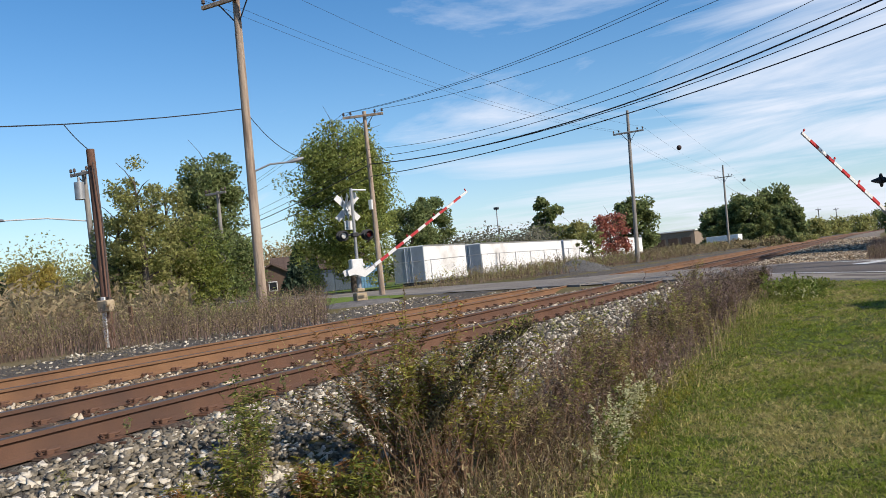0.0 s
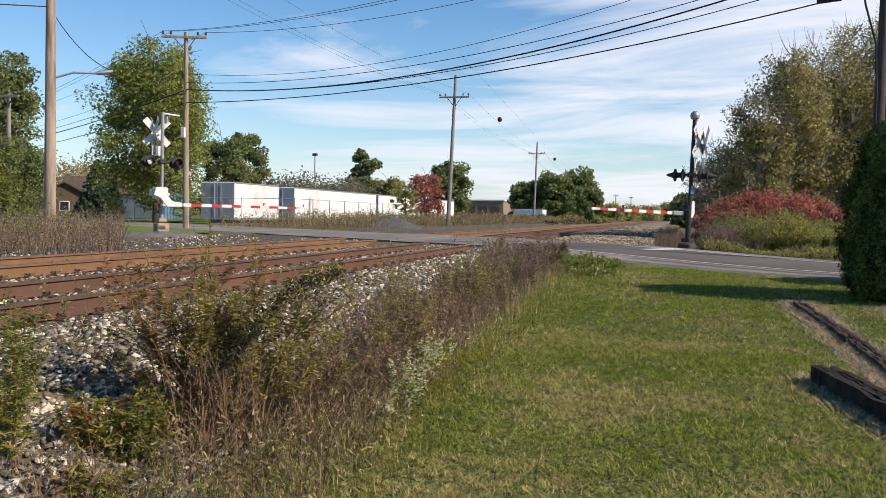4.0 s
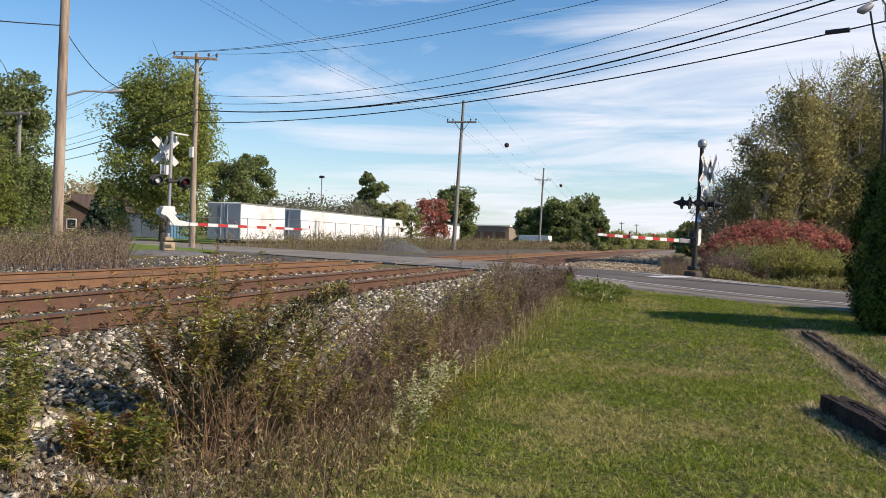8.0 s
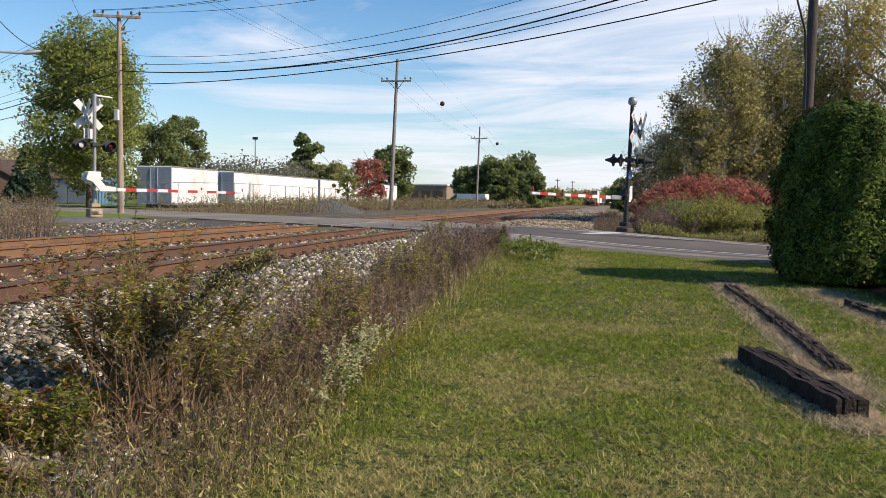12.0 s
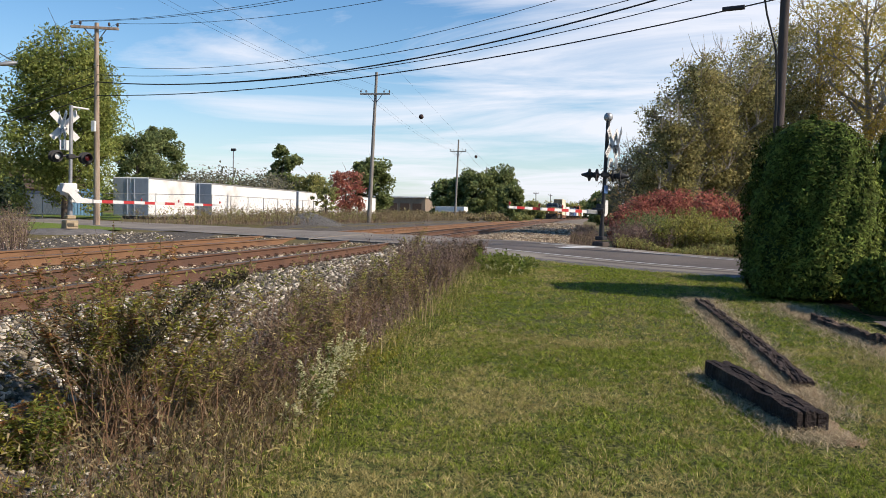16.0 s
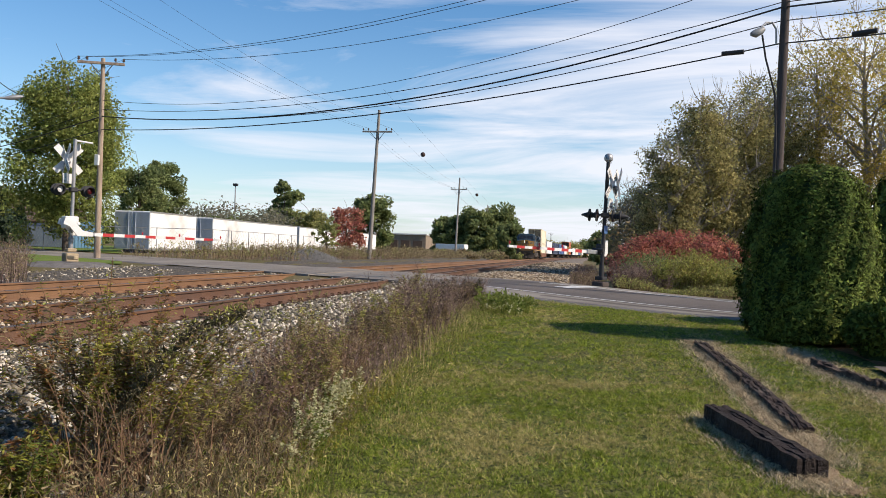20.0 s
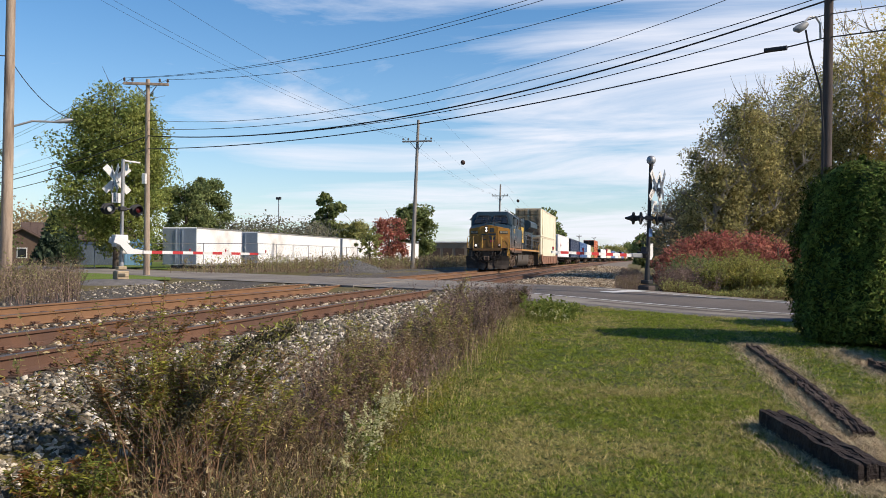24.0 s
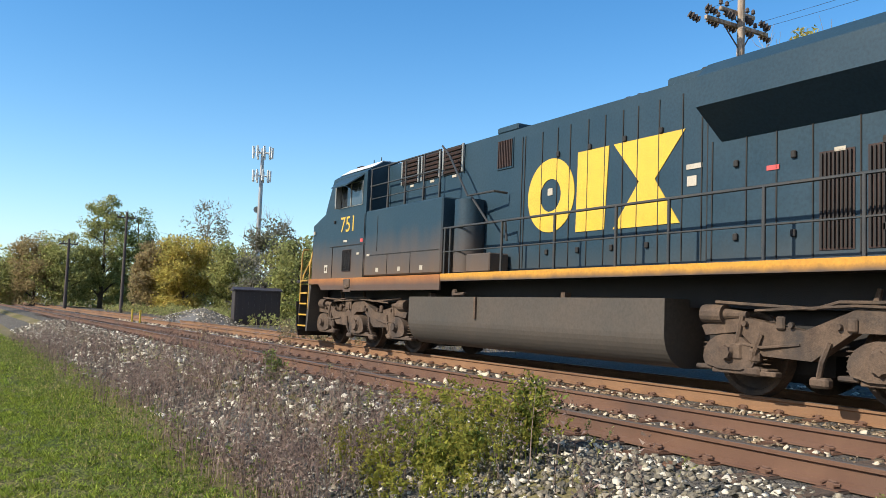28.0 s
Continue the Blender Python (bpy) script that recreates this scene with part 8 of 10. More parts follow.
T("maple_tree", "full green maple behind the trailers", polar(29.7, 74, 0.6), 7.6, 2.5, "leaf_dark", 11000, 0.24, 23, clumps=80, trunk_h=1.2)
T("ash_tree", "dark green tree behind the tall pole", polar(43.0, 56, 0.6), 10.6, 2.6, "leaf_dark", 15000, 0.22, 5, clumps=110, trunk_h=1.5)
T("ash_tree", "dark green tree with low branches", polar(44.2, 58, 0.6), 6.4, 2.3, "leaf_dark", 9000, 0.24, 6, clumps=80, trunk_h=1.0)
for az_, r, h, w, sd, lf in ((47.4, 33, 6.3, 1.25, 7, "leaf_olive"), (45.9, 35, 5.6, 1.4, 8, "leaf_olive"), (48.9, 34, 4.6, 1.3, 9, "leaf_olive"), (44.2, 36, 4.2, 1.8, 10, "leaf_green"), (42.6, 37, 3.6, 1.8, 12, "leaf_dark")):
    T("sapling", "slender young tree turning yellow" if lf == "leaf_olive" else "bushy green young tree", ground_at(az_, r), h, w, lf, 7000, 0.085, sd, trunk_h=0.5, clumps=70, clump=0.26, category="young tree")
make_spruce("spruce_tree", "dark spruce in front of brown houses", polar(37.6, 80, 0.7), 4.6, 1.9, "leaf_spruce", 9000, 0.22, 14)
make_spruce("spruce_tree", "small dark spruce beside the house", polar(36.6, 82, 0.7), 3.4, 1.5, "leaf_spruce", 6000, 0.22, 15)
make_spruce("spruce_tree", "tall dark green spruce behind the reeds", polar(57.4, 55, 0.5), 7.2, 2.6, "leaf_spruce", 15000, 0.20, 16)
T("maple_tree", "round green tree beside the spruce", polar(59.6, 60, 0.5), 6.0, 2.6, "leaf_green", 9000, 0.2, 17, trunk_h=0.8)
T("maple_tree", "low tree turning orange", polar(54.0, 70, 0.5), 4.6, 2.6, "leaf_gold", 7000, 0.22, 18, trunk_h=0.8)
T("maple_tree", "dense green tree behind the red roof", polar(74.8, 66, 0.5), 10.3, 3.6, "leaf_dark", 18000, 0.24, 19, trunk_h=1.0)
T("maple_tree", "broad green tree behind the red roof", polar(71.6, 68, 0.5), 9.6, 3.4, "leaf_dark", 15000, 0.24, 20, trunk_h=1.0)
T("maple_tree", "green tree past the shed", polar(78.6, 70, 0.5), 8.0, 3.2, "leaf_green", 9000, 0.26, 21, trunk_h=1.0)
# behind the trailers and along the line
T("maple_tree", "round green tree behind the trailers", polar(28.4, 84, 0.8), 8.4, 2.6, "leaf_dark", 12000, 0.26, 24, trunk_h=1.0)
T("poplar_tree", "airy green tree with gaps in its crown", polar(20.4, 125, 0.8), 10.4, 2.5, "leaf_dark", 8000, 0.34, 25, trunk_h=3.0, clumps=40)
T("maple_tree", "dark green tree at the yard's end", polar(14.6, 132, 0.8), 9.3, 3.6, "leaf_dark", 11000, 0.34, 26, trunk_h=1.0)
T("maple_tree", "red-leaved young maple in front of a white trailer", ground_at(16.15, 72), 4.5, 1.8, "leaf_red", 3800, 0.14, 27, trunk_h=0.9, clumps=55)
T("sapling", "thin young tree with sparse green leaves", ground_at(17.5, 68), 3.6, 1.1, "leaf_olive", 1300, 0.13, 28, trunk_h=0.8, clumps=35, category="young tree")
T("maple_tree", "low olive tree beside the red maple", polar(18.6, 122, 0.8), 6.4, 2.8, "leaf_olive", 4000, 0.28, 29, trunk_h=0.8)
for az_, r, h, w, sd in ((9.3, 178, 8.2, 3.6, 31), (7.3, 176, 10.4, 4.8, 32), (5.6, 180, 11.4, 4.6, 33), (4.9, 170, 7.0, 3.0, 34), (8.4, 182, 9.2, 4.0, 35)):
    T("maple_tree", "dense dark green tree beside the far track", polar(az_, r, 0.6), h, w, "leaf_dark", 9000, 0.42, sd, trunk_h=0.6, low=0.05)
for az_, r, h, w, sd in ((3.6, 250, 5.0, 5.0, 36), (2.4, 300, 5.5, 6.0, 37), (1.0, 380, 7.0, 7.0, 38), (-0.2, 420, 9.0, 6.0, 39), (-1.0, 180, 5.4, 2.6, 40), (-1.6, 110, 4.3, 2.0, 41)):
    T("far_tree", "small tree at the end of the line", polar(az_, r, 0.5), h, w, "leaf_olive" if sd < 39 else "leaf_dark", 3500, 0.5, sd, trunk_h=0.4, low=0.05)
# wood on the right beyond the road
for az_, r, h, w, sd, lf, n in ((-5.6, 43.5, 7.2, 1.8, 42, "leaf_wood", 9000), (-7.5, 45, 9.5, 2.3, 43, "leaf_wood", 12000), (-9.5, 47, 10.6, 2.6, 44, "leaf_wood", 13000), (-11.8, 50, 12.0, 2.9, 45, "leaf_wood", 13000),
                                (-14.6, 53, 14.9, 3.6, 46, "leaf_gold", 12000), (-17.4, 51, 15.3, 3.6, 47, "leaf_gold", 11000), (-20.5, 49, 14.0, 3.7, 48, "leaf_gold", 11000), (-4.0, 62, 6.5, 2.2, 49, "leaf_grey", 7000), (-2.9, 75, 6.2, 2.4, 50, "leaf_grey", 7000), (-8.6, 56, 9.0, 3.6, 51, "leaf_wood", 9000), (-13.0, 54, 10.0, 3.8, 52, "leaf_wood", 9000)):
    T("cottonwood_tree", "tall thinning tree turning gold" if lf == "leaf_gold" else "tall olive tree at the wood's edge", polar(az_, r, 0.5), h, w, lf, int(n * 1.75), 0.090, sd, trunk_h=1.0, bark="bark_pale", clump=0.26, clumps=140, bare=0.6, limbs=30, low=0.3)
# across the tracks behind the walker
for az_, r, h, w, sd, lf, n, bare in ((112.5, 52, 10.5, 3.2, 53, "leaf_grey", 14000, 0), (107.5, 60, 5.4, 3.0, 54, "leaf_green", 8000, 0), (104.0, 62, 5.6, 3.2, 55, "leaf_green", 8000, 0), (100.5, 64, 5.4, 3.0, 56, "leaf_dark", 7000, 0), (96.0, 66, 6.0, 3.0, 57, "leaf_green", 7000, 0), (91.0, 66, 6.2, 3.2, 58, "leaf_dark", 7000, 0), (86.0, 68, 6.5, 3.2, 59, "leaf_dark", 7000, 0),
                                      (126.5, 40, 14.4, 2.9, 60, "leaf_gold", 11000, 1), (122.5, 41, 14.8, 3.0, 61, "leaf_gold", 10000, 1), (118.0, 43, 14.0, 3.0, 62, "leaf_gold", 9000, 1), (134.0, 40, 10.6, 2.4, 63, "leaf_grey", 0, 1), (136.5, 44, 8.6, 2.4, 64, "leaf_grey", 300, 1),
                                      (148.8, 56, 9.6, 2.4, 65, "leaf_grey", 500, 1), (152.8, 60, 9.8, 2.2, 66, "leaf_grey", 700, 1), (144.0, 52, 6.0, 2.6, 67, "leaf_gold", 8000, 0), (150.5, 48, 4.4, 2.2, 68, "leaf_gold", 7000, 0), (155.5, 46, 4.4, 2.4, 69, "leaf_green", 8000, 0), (159.0, 52, 5.6, 2.6, 70, "leaf_olive", 7000, 0), (161.0, 62, 7.6, 2.6, 71, "leaf_grey", 7000, 1),
                                      (165.2, 95, 12.6, 3.2, 72, "leaf_grey", 1500, 1), (163.4, 80, 7.0, 3.0, 73, "leaf_olive", 7000, 0), (166.6, 82, 7.6, 3.4, 74, "leaf_gold", 9000, 0), (168.3, 84, 7.0, 2.8, 75, "leaf_gold", 8000, 0), (169.6, 110, 12.6, 3.0, 76, "leaf_dark", 8000, 0), (171.6, 112, 14.0, 3.4, 77, "leaf_olive", 9000, 0), (173.6, 110, 9.6, 4.0, 78, "leaf_olive", 8000, 0),
                                      (175.4, 112, 8.6, 3.6, 79, "leaf_gold", 8000, 0), (177.2, 115, 6.6, 4.0, 80, "leaf_olive", 8000, 0), (179.5, 118, 6.0, 4.0, 81, "leaf_dark", 8000, 0), (139.0, 50, 5.0, 2.6, 82, "leaf_green", 7000, 0), (129.5, 46, 4.6, 2.4, 83, "leaf_green", 7000, 0), (157.6, 70, 6.0, 3.0, 84, "leaf_olive", 7000, 0)):
    lf = "leaf_brown" if lf == "leaf_gold" and sd % 2 else lf
    T("tree", "bare grey tree with few leaves" if bare and n < 2000 else "tree turning gold beyond the tracks" if lf == "leaf_gold" else "green and olive tree beyond the tracks", polar(az_, r, 0.4), h, w, lf, int(n * (1.25 if r < 70 else 1.9)), 0.14 if r < 70 else 0.16, sd, trunk_h=0.9, bark="bark_pale" if bare else "bark", bare=float(bare), limbs=24 if bare else 14, low=0.15)
T("willow_tree", "pale drooping willow beyond the gravel heap", polar(110.6, 50, 0.4), 9.6, 2.2, "leaf_grey", 9000, 0.15, 91, trunk_h=1.5, low=0.3, clump=0.3)
T("sumac_bush", "red-leaved shrub below bare trees", ground_at(151.6, 42), 2.7, 1.9, "leaf_red", 4500, 0.14, 90, trunk_h=0.2, category="shrub", low=0.2)


def tree_belt(name, label, az0, az1, r0, r1, h0, h1, leaf, n_clump, per, size, seed):
    """A far wood: overlapping uneven crowns in one sheet of leaves, on short trunks."""
    ng = np.random.default_rng(seed)
    a, r, h = ng.uniform(az0, az1, n_clump), ng.uniform(r0, r1, n_clump), ng.uniform(h0, h1, n_clump)
    P = []
    for i in range(n_clump):
        c = polar(a[i], r[i], 0.4)
        q = ng.normal(size=(per, 3))
        q *= (ng.random((per, 1)) ** 0.4) / np.linalg.norm(q, axis=1)[:, None] * (1 + 0.25 * np.sin(q[:, :1] * 5 + i) * np.sin(q[:, 1:2] * 4))
        q = q * (0.52 * h[i], 0.52 * h[i], 0.50 * h[i]) + (c.x, c.y, c.z + 0.48 * h[i])
        P.append(q[(q[:, 2] > 0.1)])
    v, f = leaves_arrays(np.concatenate(P), size, ng, 1.3, corners=3, up=1.1)
    tagged(part(name, np_mesh(name, v, f, M[leaf]), None), label, "trees", kind="stuff")


tree_belt("far_wood", "far belt of olive and green trees behind the yard", 15.5, 62, 150, 210, 4.5, 8.0, "leaf_dark", 100, 420, 0.42, 101)
tree_belt("far_wood", "low far wood on the skyline", 3, 16, 420, 520, 3.0, 8.0, "leaf_dark", 40, 160, 0.9, 116)
tree_belt("far_wood", "far belt of yellowing trees on the left", 47, 72, 85, 130, 5.5, 9.5, "leaf_olive", 55, 640, 0.23, 102)
tree_belt("far_wood", "olive and brown trees behind the trailers", 20.8, 28.2, 108, 126, 5.0, 7.2, "leaf_grey", 34, 520, 0.26, 114)
tree_belt("far_wood", "green trees behind the trailers", 21.5, 27.5, 104, 116, 3.5, 5.6, "leaf_dark", 16, 420, 0.3, 115)
tree_belt("far_wood", "brown and olive trees behind the brown houses", 34, 50, 105, 140, 5.5, 8.5, "leaf_brown", 60, 640, 0.26, 113)
tree_belt("far_wood", "far belt of green trees beyond the reeds", 60, 130, 90, 140, 4.5, 8.0, "leaf_green", 100, 420, 0.45, 103)
tree_belt("far_wood", "far belt of olive trees down the line", 130, 182, 110, 170, 5.0, 9.0, "leaf_olive", 80, 420, 0.45, 104)
tree_belt("far_wood", "brown and olive wood beyond the road", -32, -3, 58, 90, 3.5, 6.5, "leaf_brown", 60, 500, 0.24, 105)
tree_belt("far_wood", "belt of trees behind the walker", 182, 330, 60, 110, 6.0, 11.0, "leaf_olive", 60, 160, 0.7, 106)
tree_belt("hedge_bushes", "low green and gold bushes beyond the far track", 126, 158, 46, 66, 2.0, 3.6, "leaf_green", 60, 700, 0.15, 107)
tree_belt("hedge_bushes", "low gold bushes beyond the far track", 120, 156, 42, 60, 1.6, 2.8, "leaf_gold", 40, 700, 0.13, 108)
tree_belt("hedge_bushes", "brown scrub in front of the warehouse", 5, 13, 100, 150, 0.9, 1.9, "weed_brown", 40, 320, 0.18, 109)
tree_belt("hedge_bushes", "low scrub beside the far track", 3, 12, 120, 230, 0.8, 1.8, "leaf_olive", 60, 200, 0.25, 110)
tree_belt("hedge_bushes", "low olive bushes behind the gravel heap", 98, 112, 32, 44, 1.4, 2.6, "leaf_olive", 26, 700, 0.13, 111)
tree_belt("hedge_bushes", "low green bushes behind the gravel heap", 98, 114, 40, 54, 2.5, 4.2, "leaf_dark", 30, 700, 0.15, 112)

# red sumac and goldenrod across the road
rs = np.random.default_rng(121)
for k, (az_, r, h, w) in enumerate(((-3.4, 36, 1.6, 1.1), (-4.6, 37, 2.2, 1.5), (-6.2, 37.5, 2.5, 1.8), (-7.9, 37.5, 2.3, 1.8), (-9.6, 36.5, 2.0, 1.6), (-11.2, 36, 1.7, 1.4))):
    T("sumac_bush", "mound of red sumac beyond the road", ground_at(az_, r), h * 0.9, w, "leaf_red", 8500, 0.075, 130 + k, trunk_h=0.2, category="shrub", low=0.15, clumps=70, group="sumac beyond the road")


def weed_field(name, label, places, h0, h1, stem, leaf, seed, **kw):
    ng = np.random.default_rng(seed)
    B = np.array([(p[0], p[1], p[2]) for p in places], float)
    lump = np.array([0.80 + 0.75 * noise.noise((p[0] * 0.55, p[1] * 0.55, seed * 0.7)) + 0.35 * noise.noise((p[0] * 2.1, p[1] * 2.1, seed * 0.3)) for p in B])
    return tagged(part(name, weeds_mesh(name, B, ng.uniform(h0, h1, len(B)) * np.clip(lump, 0.35, 1.25), ng, stem, leaf, **kw), None), label, "weeds", kind="stuff")


def polar_patch(az0, az1, r0, r1, n, seed):
    ng = np.random.default_rng(seed)
    a, r = np.radians(ng.uniform(az0, az1, n)), ng.uniform(r0, r1, n)
    x, y = -np.sin(a) * r, np.cos(a) * r
    return np.stack([x, y, land_z(x, y)], -1)


def strip_patch(x0, x1, y0, y1, n, seed, patchy=0.0):
    ng = np.random.default_rng(seed)
    x, y = ng.uniform(x0, x1, n), ng.uniform(y0, y1, n)
    keep = RN[0] * x + RN[1] * y < ROAD_NEAR - 0.7
    if patchy:
        nz = np.array([noise.noise((a * 0.9, b * 0.55, seed * 3.1)) for a, b in zip(x, y)])
        keep &= nz > patchy
    return np.stack([x, y, bed_z(x, y)], -1)[keep]


def xy_patch(x0, x1, y0, y1, n, seed):
    ng = np.random.default_rng(seed)
    x, y = ng.uniform(x0, x1, n), ng.uniform(y0, y1, n)
    return np.stack([x, y, land_z(x, y)], -1)


weed_field("weed_undergrowth", "dark olive undergrowth below the sumac", polar_patch(-11.5, -3.0, 31.0, 34.5, 900, 167), 0.5, 1.2, "weed_brown", "leaf_dark", 168, leaves=14, lsize=0.045, width=0.007, twigs=3)
weed_field("goldenrod", "tall gold-brown goldenrod beyond the road", polar_patch(-11.8, -4.9, 28.3, 32.5, 2600, 141), 0.75, 1.3, "weed_brown", "weed_leaf", 142, leaves=16, lsize=0.036, width=0.007, twigs=3)
weed_field("tall_weeds", "dull brown grass beside the signal below the sumac", polar_patch(-6.0, -2.2, 28.0, 31.5, 1300, 227), 0.4, 0.95, "weed_mauve", "weed_mauve", 228, leaves=10, lsize=0.022, width=0.006, twigs=6, lean=0.15)
weed_field("goldenrod", "gold and green weeds along the far road edge", polar_patch(-24, -2.4, 26.9, 29.2, 2200, 143), 0.15, 0.5, "weed_stem", "leaf_olive", 144, leaves=8, lsize=0.03, width=0.006)
weed_field("roadside_weeds", "dry brown weeds past the crossing", xy_patch(-0.35, 0.6, 27.9, 31, 300, 145), 0.35, 0.95, "weed_mauve", "weed_brown", 146, leaves=9, lsize=0.016, width=0.005, twigs=8, lean=0.12)
weed_field("roadside_weeds", "dry brown weeds down the ballast's foot", xy_patch(-0.4, 0.9, 32, 70, 500, 225), 0.25, 0.6, "weed_mauve", "weed_mauve", 226, leaves=6, lsize=0.03, width=0.006, twigs=5)
# far side of the tracks: brown weeds, reeds, field
weed_field("tall_weeds", "tall brown weeds beyond the far track", polar_patch(36, 60, 20.5, 29, 4200, 147), 0.35, 0.95, "weed_mauve", "weed_brown", 148, leaves=7, lsize=0.022, width=0.007, twigs=5)
weed_field("tall_weeds", "reddish weeds beyond the far track", polar_patch(38, 56, 24, 30, 700, 149), 0.5, 1.1, "weed_brown", "leaf_olive", 150, leaves=8, lsize=0.035, width=0.006)
weed_field("reeds", "pale tan reeds beyond the weeds", polar_patch(45, 86, 27, 44, 5200, 151), 1.1, 1.9, "reed", "reed", 152, leaves=6, lsize=0.08, width=0.009, lean=0.12, long=3.0)
weed_field("tall_weeds", "brown and olive weeds below the reeds", polar_patch(58, 100, 22, 34, 2300, 153), 0.3, 0.7, "weed_brown", "leaf_olive", 154, leaves=8, lsize=0.05, width=0.007)
weed_field("tall_weeds", "dry weeds before the trailers", xy_patch(-24, -15, 40, 75, 2600, 155), 0.4, 1.05, "weed_mauve", "weed_brown", 156, leaves=9, lsize=0.032, width=0.008, twigs=5)
weed_field("tall_weeds", "olive weeds among the dry ones before the trailers", xy_patch(-24, -15, 40, 75, 900, 223), 0.4, 1.15, "weed_stem", "leaf_olive", 224, leaves=14, lsize=0.034, width=0.008, twigs=4)
weed_field("tall_weeds", "dry brown scrub along the far track", xy_patch(-22, -14.2, 60, 130, 1900, 157), 0.4, 1.0, "weed_mauve", "weed_brown", 158, leaves=9, lsize=0.055, width=0.010)
weed_field("tall_weeds", "brown weeds beyond the far track behind", polar_patch(112, 160, 24, 38, 2200, 161), 0.3, 0.8, "weed_brown", "weed_brown", 162, leaves=8, lsize=0.045, width=0.007)
weed_field("tall_weeds", "brown weeds down the far track", xy_patch(-20, -13.5, -90, -36, 1500, 163), 0.4, 0.9, "weed_brown", "leaf_olive", 164, leaves=8, lsize=0.07, width=0.010)
weed_field("tall_weeds", "olive brush before the reeds", polar_patch(98, 116, 20, 30, 1400, 165), 0.4, 0.8, "reed", "leaf_olive", 166, leaves=8, lsize=0.05, width=0.007)
# near strip between lawn and ballast
weed_field("brown_weeds", "wiry brown weeds between ballast and lawn", strip_patch(-2.95, -1.95, 6.0, 18.5, 1300, 171, -0.1), 0.35, 0.85, "weed_mauve", "weed_mauve", 172, leaves=12, lsize=0.010, width=0.0036, long=3.6, twigs=9, lean=0.30)
weed_field("brown_weeds", "dense dark brown weeds under the bushes", strip_patch(-2.8, -2.12, 5.3, 9.0, 520, 195), 0.25, 0.66, "weed_stem", "weed_mauve", 196, leaves=9, lsize=0.009, width=0.0034, long=3.6, twigs=9, lean=0.35)
weed_field("brown_weeds", "dense purple-brown weeds beside the lawn behind", strip_patch(-4.3, -2.3, -16, -5.0, 1500, 197, -0.05), 0.35, 0.8, "weed_mauve", "weed_mauve", 198, leaves=9, lsize=0.011, width=0.0036, long=3.6, twigs=8, lean=0.3)
weed_field("low_weeds", "low dry grass and weeds at the lawn's edge", strip_patch(-2.9, -1.5, 2.5, 17, 3600, 175), 0.06, 0.24, "grass_dry", "weed_green", 176, leaves=4, lsize=0.010, width=0.0025, long=3.6)
weed_field("low_weeds", "low dead stems under the bush", strip_patch(-3.2, -1.8, 2.6, 7.5, 1800, 177), 0.10, 0.38, "weed_stem", "weed_brown", 178, leaves=3, lsize=0.011, width=0.0028, long=3.6, lean=0.5)
weed_field("dry_grass", "tan dry grass among the weeds", strip_patch(-2.9, -1.8, 4.0, 18, 1300, 199), 0.18, 0.48, "reed", "grass_dry", 200, leaves=1, lsize=0.012, width=0.0026, long=3.6, twigs=2, lean=0.35)
weed_field("dry_grass", "tan dry grass on the lawn's edge below the bush", strip_patch(-2.5, -1.7, 3.2, 5.6, 900, 221), 0.10, 0.30, "reed", "grass_dry", 222, leaves=1, lsize=0.012, width=0.0026, long=3.6, twigs=1, lean=0.5)
weed_field("low_weeds", "yellow-green leafy weeds with pale flowers", strip_patch(-2.3, -1.7, 5.6, 8.6, 240, 181), 0.2, 0.4, "weed_green", "weed_yellow", 182, leaves=14, lsize=0.009, width=0.0025, long=3.6)
weed_field("daisies", "white flowers beside the road edge", strip_patch(-1.75, -1.0, 15.7, 17.2, 46, 183), 0.25, 0.5, "weed_green", "petal", 184, leaves=10, lsize=0.026, width=0.004, start=0.6, long=1.0)
weed_field("low_weeds", "green leafy weeds beside the road edge", strip_patch(-2.0, -0.9, 15.4, 17.4, 90, 193), 0.25, 0.5, "weed_green", "weed_green", 194, leaves=16, lsize=0.03, width=0.004)
weed_field("brown_weeds", "purple-brown weeds on the ballast shoulder behind", strip_patch(-4.2, -2.2, -34, -4.0, 2300, 185, -0.1), 0.3, 0.8, "weed_mauve", "weed_mauve", 186, leaves=9, lsize=0.017, width=0.0036, twigs=8)
weed_field("goldenrod", "leafy yellow-green goldenrod beside the ballast", strip_patch(-4.4, -3.1, -7.3, -5.2, 190, 187), 0.35, 0.75, "weed_green", "weed_yellow", 188, leaves=40, lsize=0.018, width=0.003, twigs=4, start=0.1)
weed_field("low_weeds", "low green weeds at the lawn's edge behind", strip_patch(-3.0, -1.4, -34, -2.5, 3200, 189), 0.06, 0.2, "grass_dry", "weed_green", 190, leaves=5, lsize=0.018, width=0.003)
weed_field("ballast_weeds", "scattered weeds on the ballast", strip_patch(-5.0, -3.4, -20, 18, 220, 191), 0.15, 0.5, "weed_brown", "leaf_olive", 192, leaves=22, lsize=0.014, width=0.0028, twigs=5)


